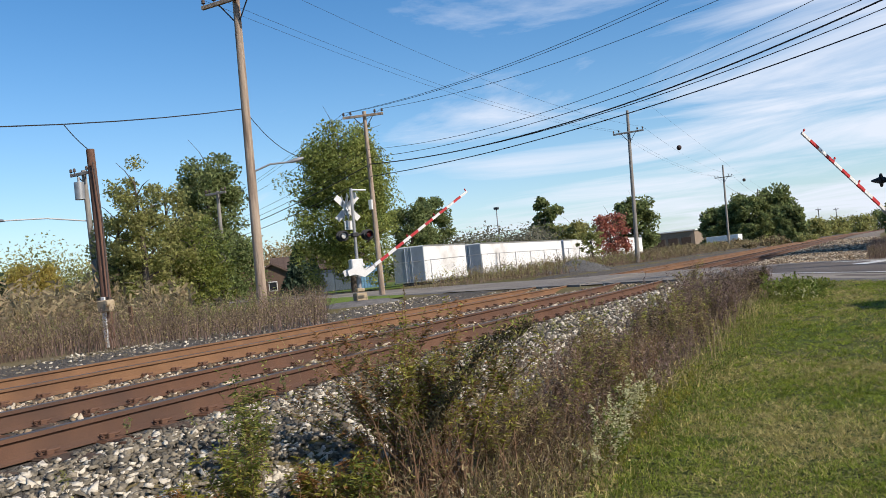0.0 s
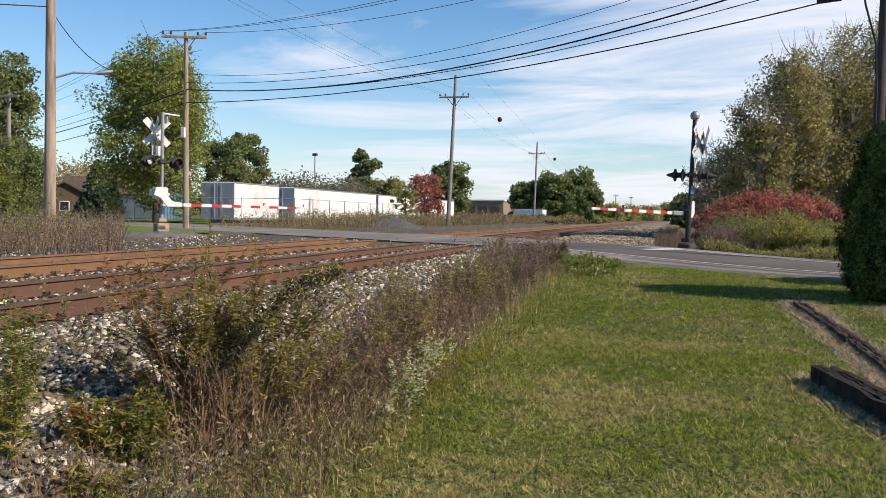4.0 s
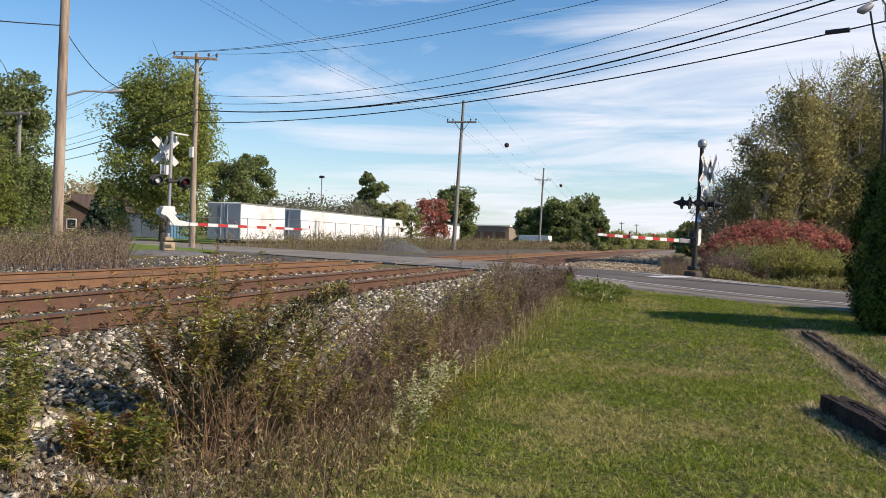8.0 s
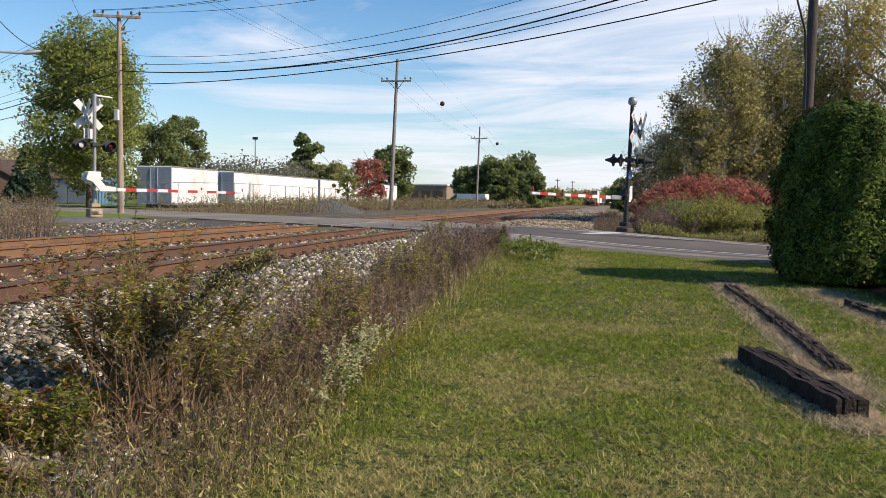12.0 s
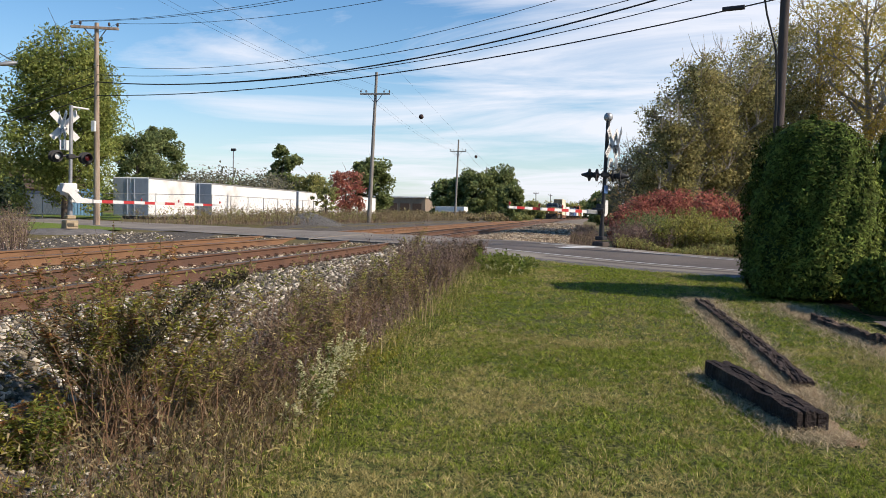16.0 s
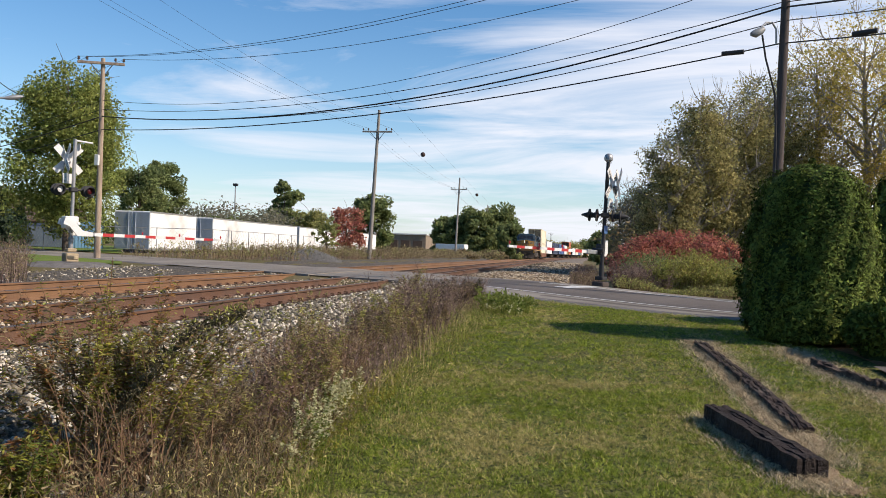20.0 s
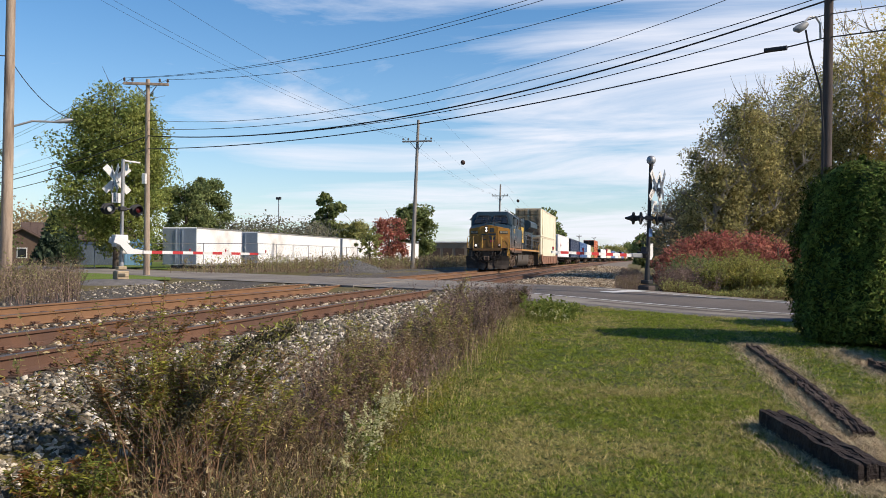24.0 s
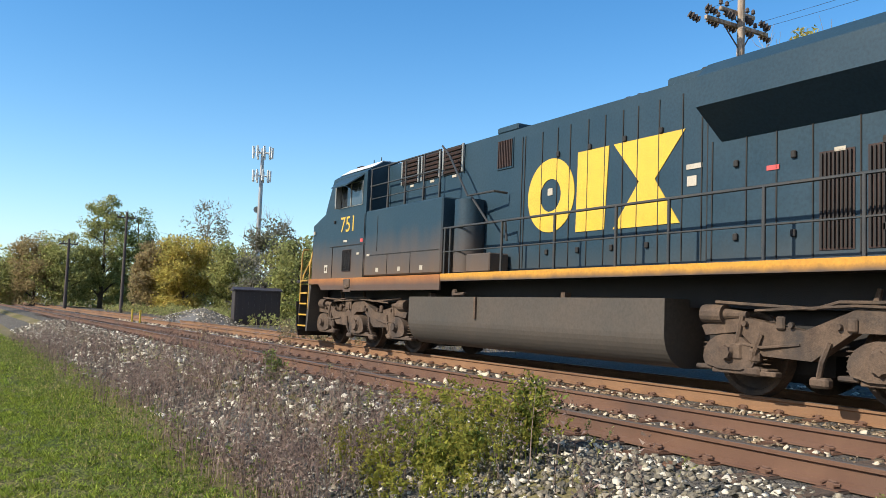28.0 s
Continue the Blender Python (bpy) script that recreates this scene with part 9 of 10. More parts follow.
def bush(name, label, at, stems, h, spread, stem_m, leaf_m, leaves, lsize, seed, arch=None, twigs=9, tl=(0.08, 0.26), fan=0.0):
    """One shrub: several stems from one root, each with twigs, and leaves gathered towards the tips."""
    rg, ng = random.Random(seed), np.random.default_rng(seed)
    b = thing(name, label, "bush", Matrix.Translation(at))
    tips = []
    for i in range(stems):
        st = Mesh()
        a, hh = rg.uniform(0, 6.283), h * rg.uniform(0.65, 1.0)
        lean = spread * rg.uniform(0.2, 1.0)
        e = Vector((math.cos(a) * lean, math.sin(a) * lean, hh))
        if fan:   # spreads wide along one line, like a row of suckers
            f_ = fan * rg.uniform(-1, 1)
            e = Vector((0.87 * f_ - 0.5 * rg.uniform(-0.3, 0.3), 0.5 * f_ + 0.87 * rg.uniform(-0.3, 0.3), hh * (1 - 0.22 * (f_ / fan) ** 2)))
        if arch and i == 0:
            e = Vector(arch)
        m_ = Vector((e.x * 0.30, e.y * 0.30, e.z * 0.62))
        o = Vector((rg.uniform(-0.12, 0.12), rg.uniform(-0.12, 0.12), -0.05))
        st.tube([o, o * 0.7 + m_, e], 0.009, 5, r1=0.003)
        for j in range(twigs):
            t = rg.uniform(0.3, 1.0)
            p = (o * 0.7 + m_).lerp(e, (t - 0.45) / 0.55) if t > 0.45 else o.lerp(o * 0.7 + m_, t / 0.45)
            d = Vector((rg.uniform(-1, 1), rg.uniform(-1, 1), rg.uniform(-0.1, 1.0))).normalized() * h * rg.uniform(*tl)
            st.tube([p, p + d], 0.0032, 4, r1=0.0012)
            tips.append((p, p + d))
        part("stem", st, M[stem_m], b)
    a = np.array([list(p) for p, _ in tips])
    e = np.array([list(q) for _, q in tips])
    k = ng.integers(0, len(a), leaves)
    P = a[k] + (e[k] - a[k]) * ng.random((leaves, 1)) + ng.normal(size=(leaves, 3)) * (0.012 + 0.05 * tl[1]) * h
    for i, lm in enumerate(leaf_m):
        v, f = leaves_arrays(P[i::len(leaf_m)], lsize, ng, 2.1)
        part("foliage", np_mesh("foliage", v, f, M[lm]), None, b)
    return b


def stalk_plant(name, label, at, stems, h0, h1, base, fan, line, stem_m, leaf_m, per, llen, lwid, seed, from_t=0.35, r=0.0045, side=3, curve=0.25, category="bush", dense_top=1.0):
    """A clump of upright stalks from one root; each bears side shoots and narrow leaves set alternately up its length."""
    rg, ng = random.Random(seed), np.random.default_rng(seed)
    b = thing(name, label, category, Matrix.Translation(at))
    L = Vector((math.cos(radians(line)), math.sin(radians(line)), 0))
    W = Vector((-L.y, L.x, 0))
    V = [[] for _ in leaf_m]
    for i in range(stems):
        f = rg.uniform(-1, 1)
        o = L * (base * rg.uniform(-1, 1)) + W * (base * rg.uniform(-0.6, 0.6)) + Vector((0, 0, -0.04))
        hh = rg.uniform(h0, h1) * (1 - 0.2 * f * f)
        e = o * 0.6 + L * (fan * f) + W * (fan * rg.uniform(-0.35, 0.35)) + Vector((0, 0, hh))
        m = o.lerp(e, 0.5) - (e - o - Vector((0, 0, hh))) * curve
        line_pts = bend([o, m, e], 4)
        st = Mesh().tube(line_pts, r * rg.uniform(0.7, 1.2), 4, r1=r * 0.3, cap=False)
        shoots = [(line_pts, from_t, per)]
        for j in range(side):
            k = rg.randint(3, 7)
            p = line_pts[k]
            a = rg.uniform(0, 6.283)
            q = p + Vector((math.cos(a) * 0.5, math.sin(a) * 0.5, rg.uniform(0.5, 1.2))) * hh * rg.uniform(0.10, 0.24)
            st.tube([p, q], r * 0.4, 3, r1=r * 0.2, cap=False)
            shoots.append(([p, p.lerp(q, 0.5), q], 0.1, per // 3))
        part("stem", st, M[stem_m], b)
        mk = rg.randrange(len(leaf_m))
        for pts, t0, n in shoots:
            pa = np.array([list(p) for p in pts])
            t = t0 + (1 - t0) * ng.random(n) ** dense_top
            x = t * (len(pa) - 1)
            k = np.minimum(x.astype(int), len(pa) - 2)
            P = pa[k] + (pa[k + 1] - pa[k]) * (x - k)[:, None]
            a = np.arange(n) * 2.4 + ng.normal(size=n) * 0.5 + i
            up = ng.uniform(-0.25, 0.75, n)
            d = np.stack([np.cos(a), np.sin(a), up], -1)
            d /= np.linalg.norm(d, axis=1)[:, None]
            s = np.cross(d, ng.normal(size=(n, 3)) * 0.4 + (0, 0, 1))
            s /= np.linalg.norm(s, axis=1)[:, None]
            ln = llen * ng.uniform(0.5, 1.3, n)[:, None] * (1.15 - 0.5 * t)[:, None]
            w = lwid * ng.uniform(0.6, 1.3, n)[:, None]
            droop = np.stack([0 * t, 0 * t, -0.25 * ng.random(n)], -1) * ln
            q = np.stack([P, P + d * ln * 0.45 + s * w * 0.5, P + d * ln + droop, P + d * ln * 0.45 - s * w * 0.5], 1)
            pick = np.where(ng.random(n) < 0.75, mk, ng.integers(0, len(leaf_m), n))
            for c in range(len(leaf_m)):
                V[c].append(q[pick == c].reshape(-1, 3))
    for c, lm in enumerate(leaf_m):
        v = np.concatenate(V[c])
        part("foliage", np_mesh("foliage", v, np.arange(len(v)).reshape(-1, 4), M[lm]), None, b)
    return b


def on_bed(x, y):
    return Vector((x, y, float(bed_z(np.array(x), np.array(y)))))


SP = stalk_plant
SP("ragged_bush", "ragged bush with reddish stems and narrow olive leaves", on_bed(-2.98, 5.0), 66, 0.85, 1.42, 0.32, 0.98, 30, "weed_stem", ["weed_leaf", "weed_yellow", "weed_brown", "weed_rust"], 80, 0.064, 0.015, 301, from_t=0.52, r=0.0062)
SP("ragged_bush", "leafy olive half of the bush towards the lawn", on_bed(-2.68, 5.1), 30, 0.7, 1.12, 0.40, 0.85, 30, "weed_stem", ["weed_leaf", "weed_yellow", "weed_brown", "weed_yellow"], 60, 0.055, 0.013, 305, from_t=0.45, r=0.0058)
SP("ragged_bush", "bare reddish stalks in the heart of the bush", on_bed(-2.82, 4.78), 52, 0.45, 0.85, 0.24, 0.34, 30, "weed_stem", ["weed_brown", "weed_leaf"], 10, 0.04, 0.010, 302, r=0.0055, side=1)
SP("ragged_bush", "dense twiggy brown and olive growth beside the bush", on_bed(-2.45, 5.6), 46, 0.45, 0.85, 0.35, 0.55, 60, "weed_brown", ["weed_brown", "weed_leaf", "weed_brown", "weed_dark"], 50, 0.036, 0.010, 303, r=0.0036, side=5)
arch = thing("ragged_bush", "dark arching branch that leans out of the bush", "bush", Matrix.Translation(on_bed(-3.02, 4.62)))
apts = bend([(0.0, 0.0, -0.05), (0.20, 0.12, 0.40), (0.42, 0.26, 0.76), (0.64, 0.40, 1.02), (0.88, 0.55, 1.12)], 5)
part("stem", Mesh().tube(apts, 0.010, 6, r1=0.004), M["weed_dark"], arch, "dark woody stem", True)
ng = np.random.default_rng(304)
ta = np.array([list(p) for p in apts])
kk_ = np.minimum((len(ta) * (0.3 + 0.7 * ng.random(1500))).astype(int), len(ta) - 1)
v, f = leaves_arrays(ta[kk_] + ng.normal(size=(1500, 3)) * (0.03, 0.03, 0.035), 0.010, ng, 3.2, droop=0.5)
part("foliage", np_mesh("foliage", v, f, M["weed_dark"]), None, arch, "dark withered leaves")
v, f = leaves_arrays(ta[len(ta) // 2:][ng.integers(0, len(ta) - len(ta) // 2, 300)] + ng.normal(size=(300, 3)) * (0.06, 0.06, 0.05) + (0, 0, 0.03), 0.012, ng, 3.4)
part("foliage", np_mesh("foliage", v, f, M["weed_leaf"]), None, arch, "olive leaves along the tip")
for k, (x, y, n, h_, mats) in enumerate(((-3.42, 3.62, 16, 0.62, ["weed_yellow", "weed_green", "weed_leaf"]), (-3.72, 4.05, 12, 0.72, ["weed_leaf", "weed_green"]), (-3.28, 4.15, 18, 0.40, ["weed_yellow", "weed_leaf", "weed_rust"]), (-3.05, 4.30, 20, 0.44, ["weed_green", "weed_yellow", "weed_leaf"]),
                                         (-2.95, 3.75, 12, 0.26, ["weed_rust", "weed_brown", "weed_yellow"]), (-3.62, 3.45, 10, 0.34, ["weed_rust", "weed_yellow"]), (-3.15, 4.62, 14, 0.46, ["weed_rust", "weed_yellow", "weed_leaf"]), (-3.95, 4.35, 9, 0.85, ["weed_leaf", "weed_green"]))):
    SP("leafy_weed", "leafy weed with yellow-green and rusty narrow leaves" if "weed_rust" in mats else "upright leafy green weed at the ballast's foot", on_bed(x, y), n, h_ * 0.6, h_, 0.12, 0.2, 30, "weed_stem", mats, 52, 0.066, 0.014, 310 + k, from_t=0.2, r=0.004, side=2, category="weed")
rb = random.Random(77)
for k in range(26):   # olive and brown clumps down the strip
    x, y = rb.uniform(-2.9, -2.1), 6.3 + 11.0 * (k + rb.random()) / 26
    green = rb.random() < 0.42
    far_ = 1 + 0.05 * (y - 6)
    SP("leafy_weed", "olive leafy weed clump between ballast and lawn" if green else "brown withered weed clump between ballast and lawn", on_bed(x, y), rb.randint(13, 22), 0.5, rb.uniform(0.75, 1.05) if green else rb.uniform(0.6, 0.85), 0.25, 0.38, 75, "weed_brown" if not green else "weed_stem",
       ["weed_leaf", "weed_leaf", "weed_brown", "weed_brown"] if green else ["weed_mauve", "weed_brown", "weed_mauve", "weed_dark"], 48, 0.042 * far_, 0.012 * far_, 330 + k, from_t=0.3, r=0.004, side=4, category="weed", dense_top=0.8)
SP("dry_stalk", "tall dry stalk with dark leaves above the bush", on_bed(-2.94, 4.85), 2, 1.72, 1.86, 0.03, 0.05, 30, "weed_stem", ["weed_leaf", "weed_dark"], 90, 0.030, 0.009, 360, from_t=0.35, side=2)
for k, (x, y, n) in enumerate(((-1.98, 6.45, 20), (-1.92, 6.05, 16), (-2.02, 6.95, 20), (-1.88, 5.65, 12), (-2.06, 7.5, 14))):
    SP("aster_plant", "aster with many small white flowers at the lawn's edge", on_bed(x, y), n, 0.22, 0.46, 0.14, 0.26, 75, "weed_green", ["petal", "petal", "petal", "weed_green"], 30, 0.026, 0.024, 370 + k, from_t=0.55, r=0.0022, side=4, category="flower")
bush("goldenrod_plant", "tall leafy goldenrod beside the rails", Vector((-4.35, -5.75, 0.28)), 6, 1.06, 0.13, "weed_green", ["weed_yellow", "weed_green"], 1500, 0.022, 209)
bush("goldenrod_plant", "leafy yellow-green goldenrod clump", Vector((-3.8, -6.1, 0.12)), 16, 0.62, 0.6, "weed_green", ["weed_yellow", "weed_green"], 2200, 0.022, 210)
bush("goldenrod_plant", "dark green weed on the ballast shoulder", Vector((-4.5, -12.5, 0.3)), 8, 0.65, 0.2, "weed_brown", ["leaf_dark", "weed_green"], 1200, 0.026, 211)


def yard_lawn(n0, n1, r0, r1, label):
    """Mown grass beyond the tracks, between two distances from the road or from the walker."""
    vs = []
    for i in range(24):
        a = radians(30.6 + 13.4 * i / 23)
        c = RN[1] * math.cos(a) - RN[0] * math.sin(a)
        lo, hi = max(n0 / c, r0), max(min(n1 / c, r1), max(n0 / c, r0) + 0.3)
        for k in range(16):
            r = lo + (hi - lo) * k / 15
            x, y = -math.sin(a) * r, math.cos(a) * r
            vs.append((x, y, float(land_z(x, y)) + 0.05 + 0.02 * noise.noise((x * 0.5, y * 0.5, 2))))
    i = (np.arange(23)[:, None] * 16 + np.arange(15)[None, :]).ravel()
    return tagged(part("yard_lawn", np_mesh("yard_lawn", np.array(vs), np.stack([i, i + 1, i + 17, i + 16], -1), M["yard_grass"]), None), label, "lawn", kind="structure")


yard_lawn(0.0, 15.3, 32.0, 60.0, "mown green lawn between the signal and the road")
yard_lawn(23.7, 99.0, 30.0, 115.0, "mown green lawn before the brown houses")


# ---- clipped evergreens, old timbers, parking edge ----
def arborvitae(at, h, r, seed, label):
    ng = np.random.default_rng(seed)
    b = thing("arborvitae", label, "shrub", Matrix.Translation(at), "clipped evergreens")
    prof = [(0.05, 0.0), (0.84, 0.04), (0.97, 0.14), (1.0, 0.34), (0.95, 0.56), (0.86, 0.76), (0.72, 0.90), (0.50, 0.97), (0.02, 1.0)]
    # solid dark core, coloured as the shade between the sprays
    part("core", Mesh().lathe([(a * r * 0.88, z * h * 0.97) for a, z in prof], 22), M["conifer_shade"], b, "dark core for the shade inside the foliage", True)
    n = 64000 if seed == 1 else 22000
    m = n // 60   # upright sprays, each a flat fan of scale leaves
    sp, spz, spr = ng.uniform(0, 2 * np.pi, m), ng.random(m), ng.normal(size=m) * 0.055
    k = ng.integers(0, m, n)
    t = ng.random(n)
    a = sp[k] + ng.normal(size=n) * (0.10 - 0.06 * t) / np.maximum(np.interp(spz[k], [q[1] for q in prof], [q[0] for q in prof]), 0.3)
    z = np.clip(spz[k] * 1.05 - 0.06 + 0.13 * t, 0.01, 1.02)
    rr = np.interp(z, [q[1] for q in prof], [q[0] for q in prof])
    lump = 0.97 + 0.10 * np.abs(np.sin(a * 3.5 + 0.5 * np.sin(z * 6) + seed)) + 0.05 * np.sin(a * 11 - z * 13) + spr[k] - 0.05 * (1 - t)
    rad = r * rr * lump * ng.uniform(0.95, 1.03, n)
    P = np.stack([rad * np.cos(a), rad * np.sin(a), z * h * (1 + 0.02 * np.sin(a * 5)) + 0.10 * spr[k] * h * (z > 0.8)], -1)
    face = np.stack([np.cos(a), np.sin(a), 0.25 + 1.2 * (z > 0.92)], -1) * 1.3 + ng.normal(size=(n, 3)) * 0.42
    v, f = leaves_arrays(P, 0.026 if seed == 1 else 0.05, ng, 2.6, droop=-0.9, corners=3, face=face)
    part("foliage", np_mesh("foliage", v, f, M["leaf_cedar"]), None, b, "dense green scale foliage")
    part("trunk", Mesh().tube([(0, 0, -0.1), (0, 0, 0.6)], 0.09, 8), M["bark"], b)


pS = polar(-14.5, 14.2, 0.36)
arborvitae(pS, 2.76, 0.95, 1, "clipped arborvitae beside the road")
arborvitae(polar(-20.6, 17.3, 0.38), 2.95, 1.0, 2, "clipped arborvitae next to the first one")
arborvitae(polar(-25.0, 19.5, 0.40), 2.9, 0.95, 3, "clipped arborvitae at the end of the row")
ng = np.random.default_rng(220)
hd = thing("low_shrub", "low rounded evergreen shrub on bark mulch", "shrub", Matrix.Translation(polar(-20.0, 12.9, 0.33)))
q = ng.normal(size=(9000, 3))
q /= np.linalg.norm(q, axis=1)[:, None]
q = q * (0.75, 0.75, 0.45) * ng.uniform(0.85, 1.05, (9000, 1)) + (0, 0, 0.42)
v, f = leaves_arrays(q[q[:, 2] > 0], 0.04, ng, 2.2)
part("foliage", np_mesh("foliage", v, f, M["leaf_cedar"]), None, hd)
# dark core again, its colour standing for the shrub's inner shade
part("core", Mesh().lathe([(0.5, 0), (0.66, 0.25), (0.6, 0.55), (0.3, 0.78), (0.001, 0.82)], 14), M["conifer_shade"], hd, smooth=True)


def old_timber(p0, p1, w, h, seed, label, rot=0.0, lift=0.0):
    """A split, worn railway tie lying in the grass."""
    rg = random.Random(seed)
    t = thing("landscape_timber", label, "timber")
    p0, p1 = Vector(p0), Vector(p1)
    d = p1 - p0
    n = 26
    side = Vector((d.y, -d.x, 0)).normalized()
    cuts = [0.0, 0.24, 0.50, 0.66, 1.0]   # long splits along the grain
    for c0, c1 in zip(cuts[:-1], cuts[1:]):
        drop = rg.uniform(0.0, 0.022) + 0.02 * (rot > 0.3) * rg.random()
        i0, i1 = (0, n) if rot < 0.3 else (rg.randint(0, 3), n - rg.randint(0, 4))
        rings = []
        for i in range(i0, i1 + 1):
            c = p0 + d * (i / n)
            ja, jb, jc = (rg.uniform(-0.006, 0.006) * (1 + 3 * rot) for _ in range(3))
            worn = rot * max(0.0, 0.3 + 1.2 * noise.noise((c.x * 4 + c0 * 3, c.y * 4, seed)))
            top = h * (1 - worn) - drop + jc
            a, e = w * c0 + ja + 0.003, w * c1 + jb - 0.003
            lo = Vector((0, 0, lift - 0.06))
            rings.append([c + side * a + lo, c + side * e + lo, c + side * e + Vector((0, 0, lift + top - 0.012)), c + side * (e * 0.75 + a * 0.25) + Vector((0, 0, lift + top)), c + side * (a + 0.006) + Vector((0, 0, lift + top - 0.006))])
        vs, fs = loft(rings)
        part("split_piece", Mesh().add(vs, [f_[::-1] for f_ in fs]), M["timber" if rot < 0.15 else "timber_brown"], t)


def lz(x, y, dz=0.0):
    return (x, y, float(land_z(x, y)) + dz)


old_timber(lz(1.62, 6.28), lz(1.19, 7.84), 0.25, 0.17, 1, "heavy black split railway tie lying on the lawn", 0.10)
old_timber(lz(1.93, 7.65), lz(1.86, 9.75), 0.18, 0.10, 2, "rotting dark timber sunk in dead grass", 0.22)
old_timber(lz(1.85, 9.78), lz(1.70, 12.6), 0.18, 0.095, 3, "rotting dark timber sunk in dead grass", 0.22)
old_timber(lz(3.35, 9.6), lz(2.95, 11.3), 0.2, 0.12, 4, "dark timber edging of the parking area", 0.4)
old_timber(lz(3.6, 7.6), lz(3.4, 9.4), 0.2, 0.12, 5, "dark timber edging of the parking area", 0.4)
# mulch bed and parking lot to the right of it
mv, mf = grid_sheet(np.linspace(3.0, 9, 20), np.linspace(11.4, 16.6, 18))
xs_, ys_ = mv[:, 0].copy(), mv[:, 1].copy()
mv[:, 0] = xs_ + 0.55 * (16.5 - ys_) * 0.25
mv[:, 2] = land_z(mv[:, 0], mv[:, 1]) + 0.02 + 0.03 * np.array([noise.noise((a * 2, b * 2, 7)) for a, b in mv[:, :2]])
edge = np.minimum(np.minimum(xs_ - 3.0, 9 - xs_), np.minimum(ys_ - 11.4, 16.6 - ys_))
mv[:, 2] -= 0.14 * (edge < 0.05)
tagged(part("mulch_bed", np_mesh("mulch_bed", mv, mf, M["mulch"]), None), "brown bark mulch bed under the evergreens", "mulch bed", kind="structure")
pv, pf = grid_sheet(np.linspace(3.75, 22, 12), np.linspace(-12, 11.3, 16))
pv[:, 2] = land_z(pv[:, 0], pv[:, 1]) + 0.045
tagged(part("parking_lot", np_mesh("parking_lot", pv, pf, M["asphalt_lane"]), None), "dark asphalt parking area with yellow stripes", "parking lot", kind="structure")
for y in (10.3, 7.6, 4.9):
    part("stripe", Mesh().box((5.6, y, float(land_z(5.6, y)) + 0.052), (3.2, 0.10, 0.006)), M["yellow_line"], bpy.data.objects["parking_lot"])
# dead grass round the timbers: a thin ragged bed with loose stalks on it
for (x0, y0), (x1, y1), w in (((1.82, 7.0), (1.62, 13.0), 0.27), ((1.80, 6.0), (1.32, 8.0), 0.26), ((3.45, 8.0), (2.85, 12.6), 0.3)):
    bv = []
    for i in range(41):
        t = i / 40
        for k in range(5):
            f = (k - 2) / 2
            x = x0 + (x1 - x0) * t + 0.16 + f * w * (1 + 0.5 * noise.noise((i * 0.35, f * 2, x0))) * min(1, 12 * t * (1 - t) + 0.15)
            y = y0 + (y1 - y0) * t
            bv.append((x, y, float(land_z(x, y)) + 0.014 - 0.04 * (abs(k - 2) == 2)))
    i = (np.arange(40)[:, None] * 5 + np.arange(4)[None, :]).ravel()
    tagged(part("straw_bed", np_mesh("straw_bed", np.array(bv), np.stack([i, i + 1, i + 6, i + 5], -1), M["straw_bed"]), None), "pale dead grass matted round old timbers", "dead grass", kind="structure")
ng = np.random.default_rng(230)
for (x0, y0), (x1, y1), w, n in (((2.0, 6.7), (1.82, 13.0), 0.15, 9000), ((1.75, 6.0), (1.25, 8.0), 0.14, 3600), ((3.5, 8.0), (2.9, 12.6), 0.20, 5000)):
    t = ng.random(n)
    x, y = x0 + (x1 - x0) * t + ng.normal(size=n) * w, y0 + (y1 - y0) * t + ng.normal(size=n) * w * 0.5
    B = np.stack([x, y, land_z(x, y)], -1)
    tagged(part("dead_grass", weeds_mesh("dead_grass", B, ng.uniform(0.02, 0.065, n), ng, "straw", "straw", leaves=0, width=0.0034, lean=1.6, twigs=2), None), "pale dead grass round old timbers", "dead grass", kind="stuff")


# ---- mown grass ----
BARE = (((1.93, 6.7), (1.78, 13.3), 0.30), ((1.80, 6.0), (1.36, 8.0), 0.26), ((3.5, 8.0), (3.0, 12.6), 0.28))


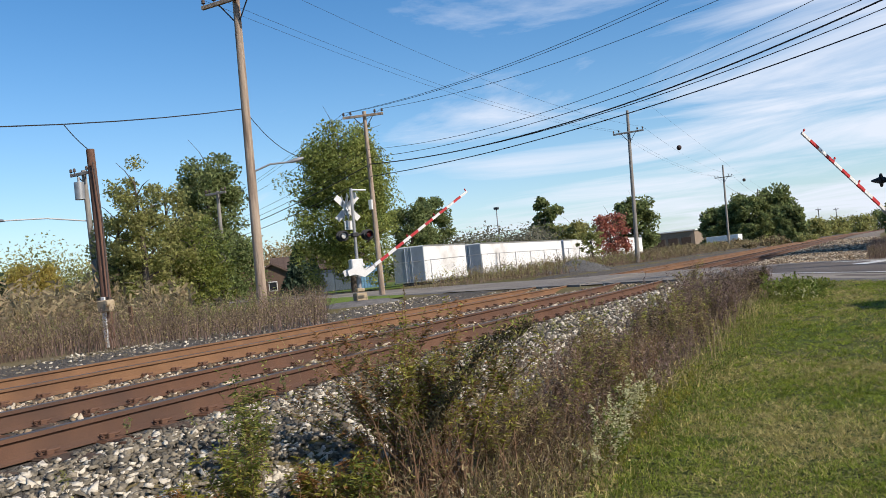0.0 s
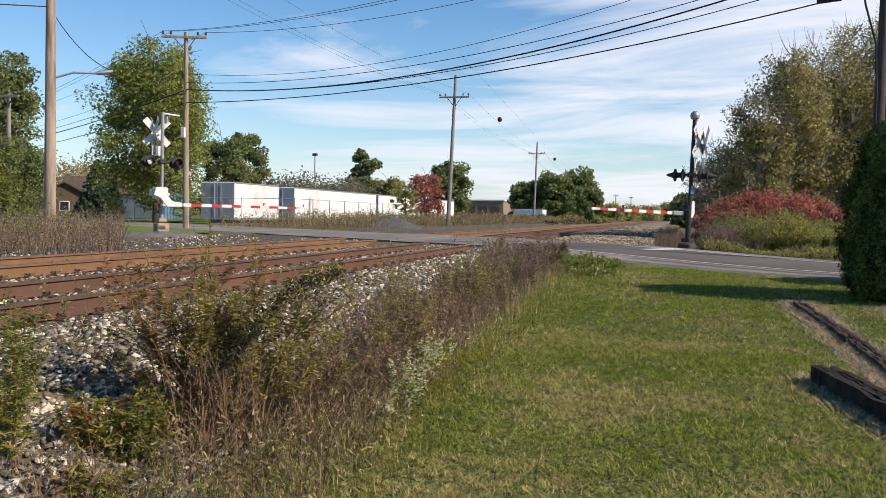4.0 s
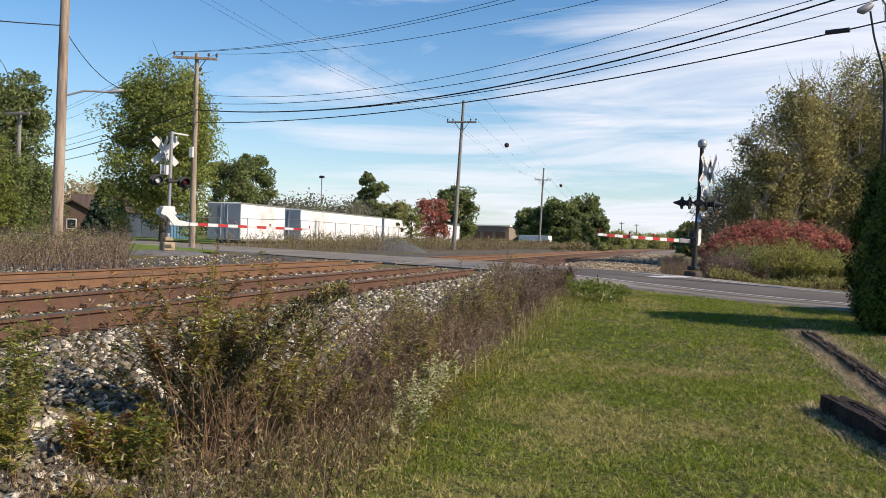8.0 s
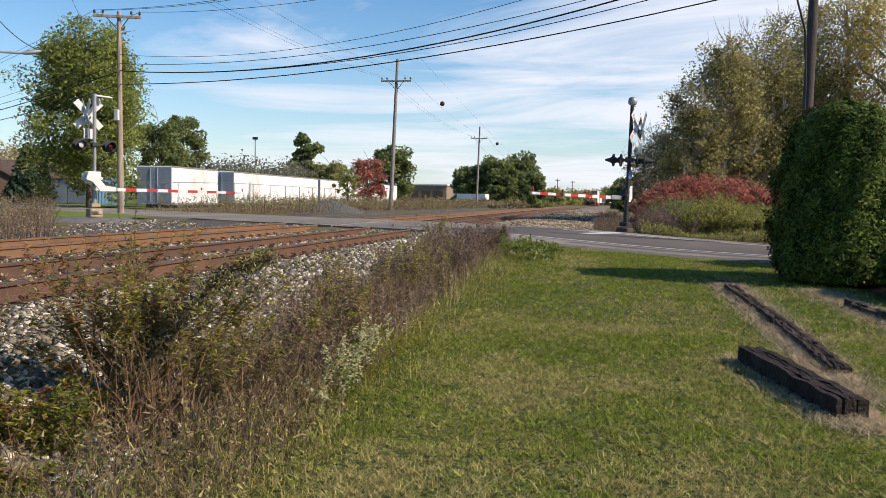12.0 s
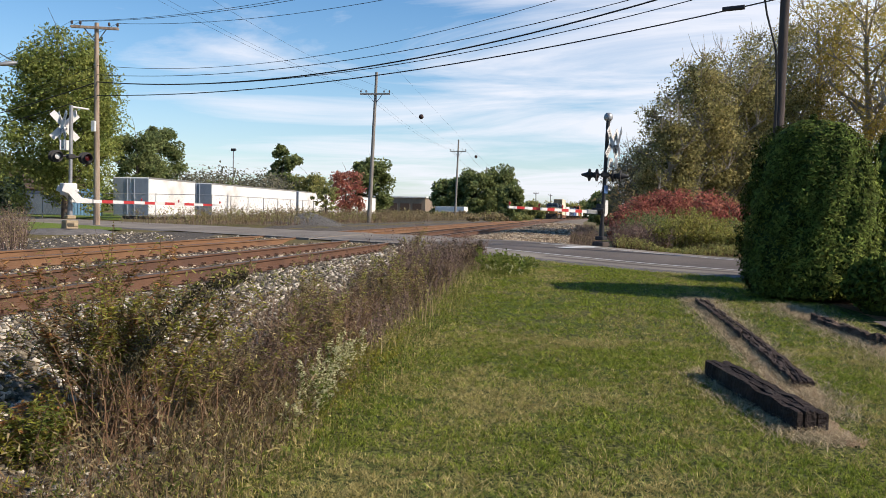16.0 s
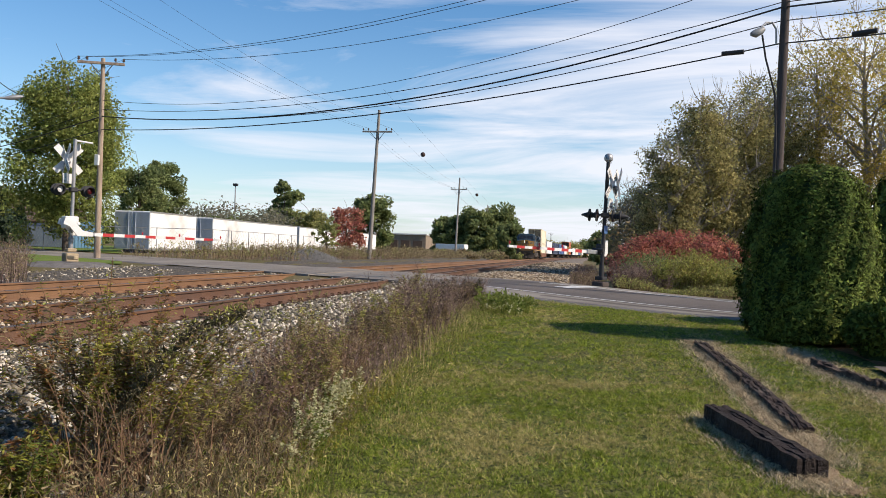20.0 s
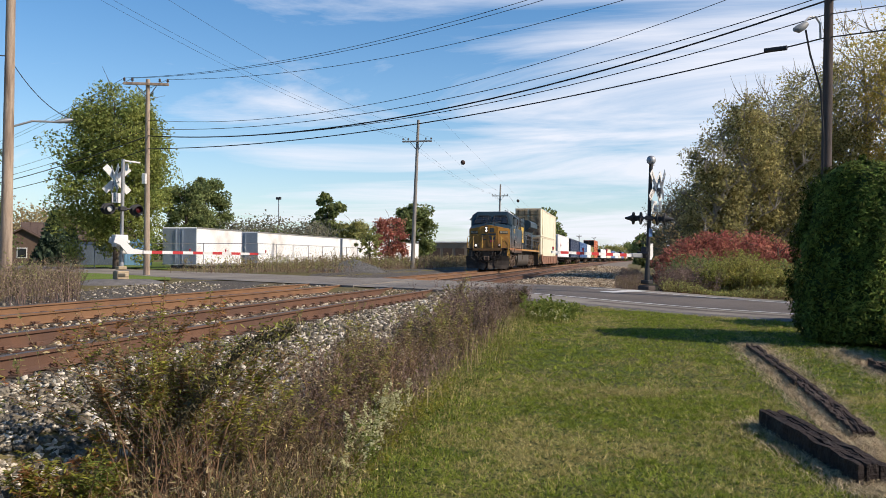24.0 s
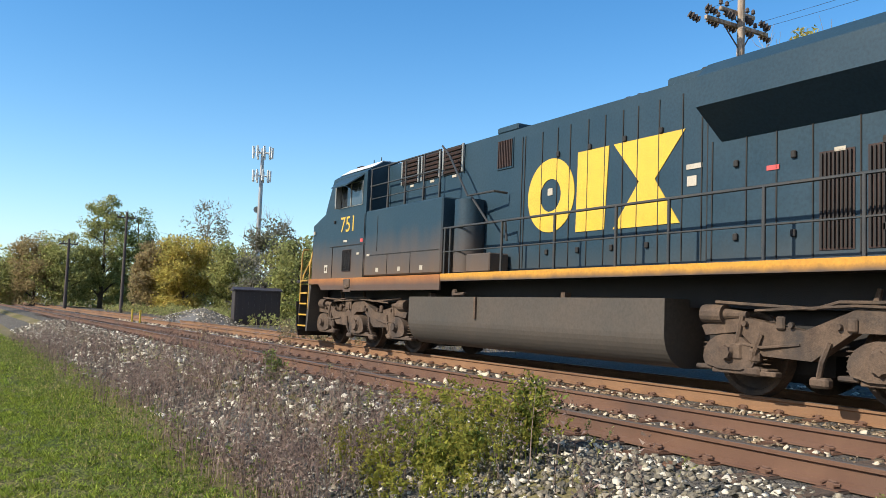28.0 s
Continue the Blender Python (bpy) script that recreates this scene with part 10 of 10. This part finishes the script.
def lawn_blades(name, label, x0, x1, y0, y1, n, h, w, seed, lush=0.0):
    ng = np.random.default_rng(seed)
    m = n // 14   # blades stand in small tufts
    tuft = ng.integers(0, m, n)
    x, y = ng.uniform(x0, x1, m)[tuft] + ng.normal(size=n) * 5.5 * w, ng.uniform(y0, y1, m)[tuft] + ng.normal(size=n) * 5.5 * w
    tall = (ng.uniform(0.45, 1.0, m) + 0.9 * ng.random(m) ** 4)[tuft]
    keep = np.ones(n, bool)
    for (ax0, ay0), (ax1, ay1), r_ in BARE:
        t_ = np.clip(((x - ax0) * (ax1 - ax0) + (y - ay0) * (ay1 - ay0)) / ((ax1 - ax0) ** 2 + (ay1 - ay0) ** 2), 0, 1)
        keep &= np.hypot(x - ax0 - (ax1 - ax0) * t_, y - ay0 - (ay1 - ay0) * t_) > r_ * ng.uniform(0.6, 1.15, n)
    keep &= (RN[0] * x + RN[1] * y < ROAD_NEAR - 0.2) & ((x < 3.6) | (y > 11.4))
    keep &= ~((x > 3.05 + 0.14 * (16.5 - y)) & (y > 11.4) & (y < 16.6))
    keep &= x > -1.75 - 0.5 * ng.random(n) - 0.4 * (y < 0)
    x, y, tall = x[keep], y[keep], tall[keep]
    n = len(x)
    a = ng.uniform(0, 6.283, n)
    hh, ww = h * tall * ng.uniform(0.5, 1.3, n), w * ng.uniform(0.6, 1.3, n)
    lean = ng.normal(size=(n, 2)) * 0.8
    b = np.stack([x, y, land_z(x, y) - 0.005], -1)
    s = np.stack([np.cos(a) * ww, np.sin(a) * ww, 0 * ww], -1)
    tip = b + np.stack([lean[:, 0] * hh, lean[:, 1] * hh, hh], -1)
    v = np.stack([b - s, b + s, tip], 1).reshape(-1, 3)
    nz = np.array([noise.noise((p * 0.8, q * 0.8, 5.0)) + 0.6 * noise.noise((p * 2.9, q * 2.9, 9.0)) for p, q in zip(x, y)])
    for bx, by, br in ((2.95, 6.5, 0.55), (2.05, 5.75, 0.35), (2.5, 5.0, 0.4), (-1.2, 4.6, 0.5)):
        nz = nz + 0.9 * np.exp(-((x - bx) ** 2 + (y - by) ** 2) / br ** 2)
    dry = (nz * 0.8 + ng.normal(size=m)[tuft][keep] * 0.28 + ng.normal(size=n) * 0.22) > 0.12 + lush
    tagged(part(name, np_mesh(name, v, np.arange(3 * n).reshape(n, 3), [M["grass_blade"], M["grass_dry"]], dry.astype(float)), None), label, "grass", kind="stuff")


lawn_blades("lawn_grass", "short green lawn with dry patches", -2.2, 3.8, 3.4, 9.5, 270000, 0.034, 0.0036, 241)
lawn_blades("lawn_grass", "short green lawn towards the road", -2.2, 6.0, 9.5, 20.0, 170000, 0.036, 0.0056, 242, 0.22)
lawn_blades("lawn_grass", "short green lawn underfoot", -1.9, 3.7, -3.0, 3.4, 12000, 0.045, 0.007, 244)
lawn_blades("lawn_grass", "bright green lawn behind", -2.5, 3.0, -17, -3.0, 120000, 0.045, 0.0065, 243, 0.7)
lawn_blades("lawn_grass", "bright green lawn far behind", -2.2, 3.0, -42, -17, 36000, 0.07, 0.012, 245, 0.7)


TRAIN = [(0.0, 565.0), (20.0, 145.79), (21.5, 114.33), (23.5, 72.4), (24.0, 61.92), (25.0, 41.02), (25.5, 30.68), (26.0, 20.5), (26.4, 12.52), (26.7, 6.73), (27.0, 1.12), (27.3, -4.55), (27.6, -10.56), (28.0, -18.78)]
# gate arms: degrees above level
GATES = [(0.0, 31.5), (0.5, 26.5), (1.0, 22.0), (1.5, 16.5), (2.0, 11.5), (2.5, 7.5), (3.0, 3.5), (3.4, 0.6), (3.6, 0.0), (28.0, 0.0)]


def motions():
    ts, ys = [t for t, _ in TRAIN], [y for _, y in TRAIN]
    for ob, off in TRAIN_THINGS:
        rows = []
        for t in sorted(set(range(20)) | {t for t, _ in TRAIN}):
            y = float(np.interp(t, ts, ys)) + off
            b0, b1 = float(line_bend(y)), float(line_bend(y + 24.0))
            rows.append((t, pose(T2 + b0, y, RAIL_Z, 0, 0, -math.degrees(math.atan((b1 - b0) / 24.0)))))
        walk(ob, rows)
    for w, r in WHEELS:
        base = w.matrix_basis.translation.copy()
        rows = []
        for k in range(0, 841):
            t = k / 30
            turn = math.degrees((ys[0] - float(np.interp(t, ts, ys))) / r)
            rows.append((t, pose(*base, turn)))
        walk(w, rows)
    for arm, rest, lift in GATE_ARMS:
        walk(arm, [(t, rest @ pose(0, 0, 0, -lift * a)) for t, a in GATES])


motions()
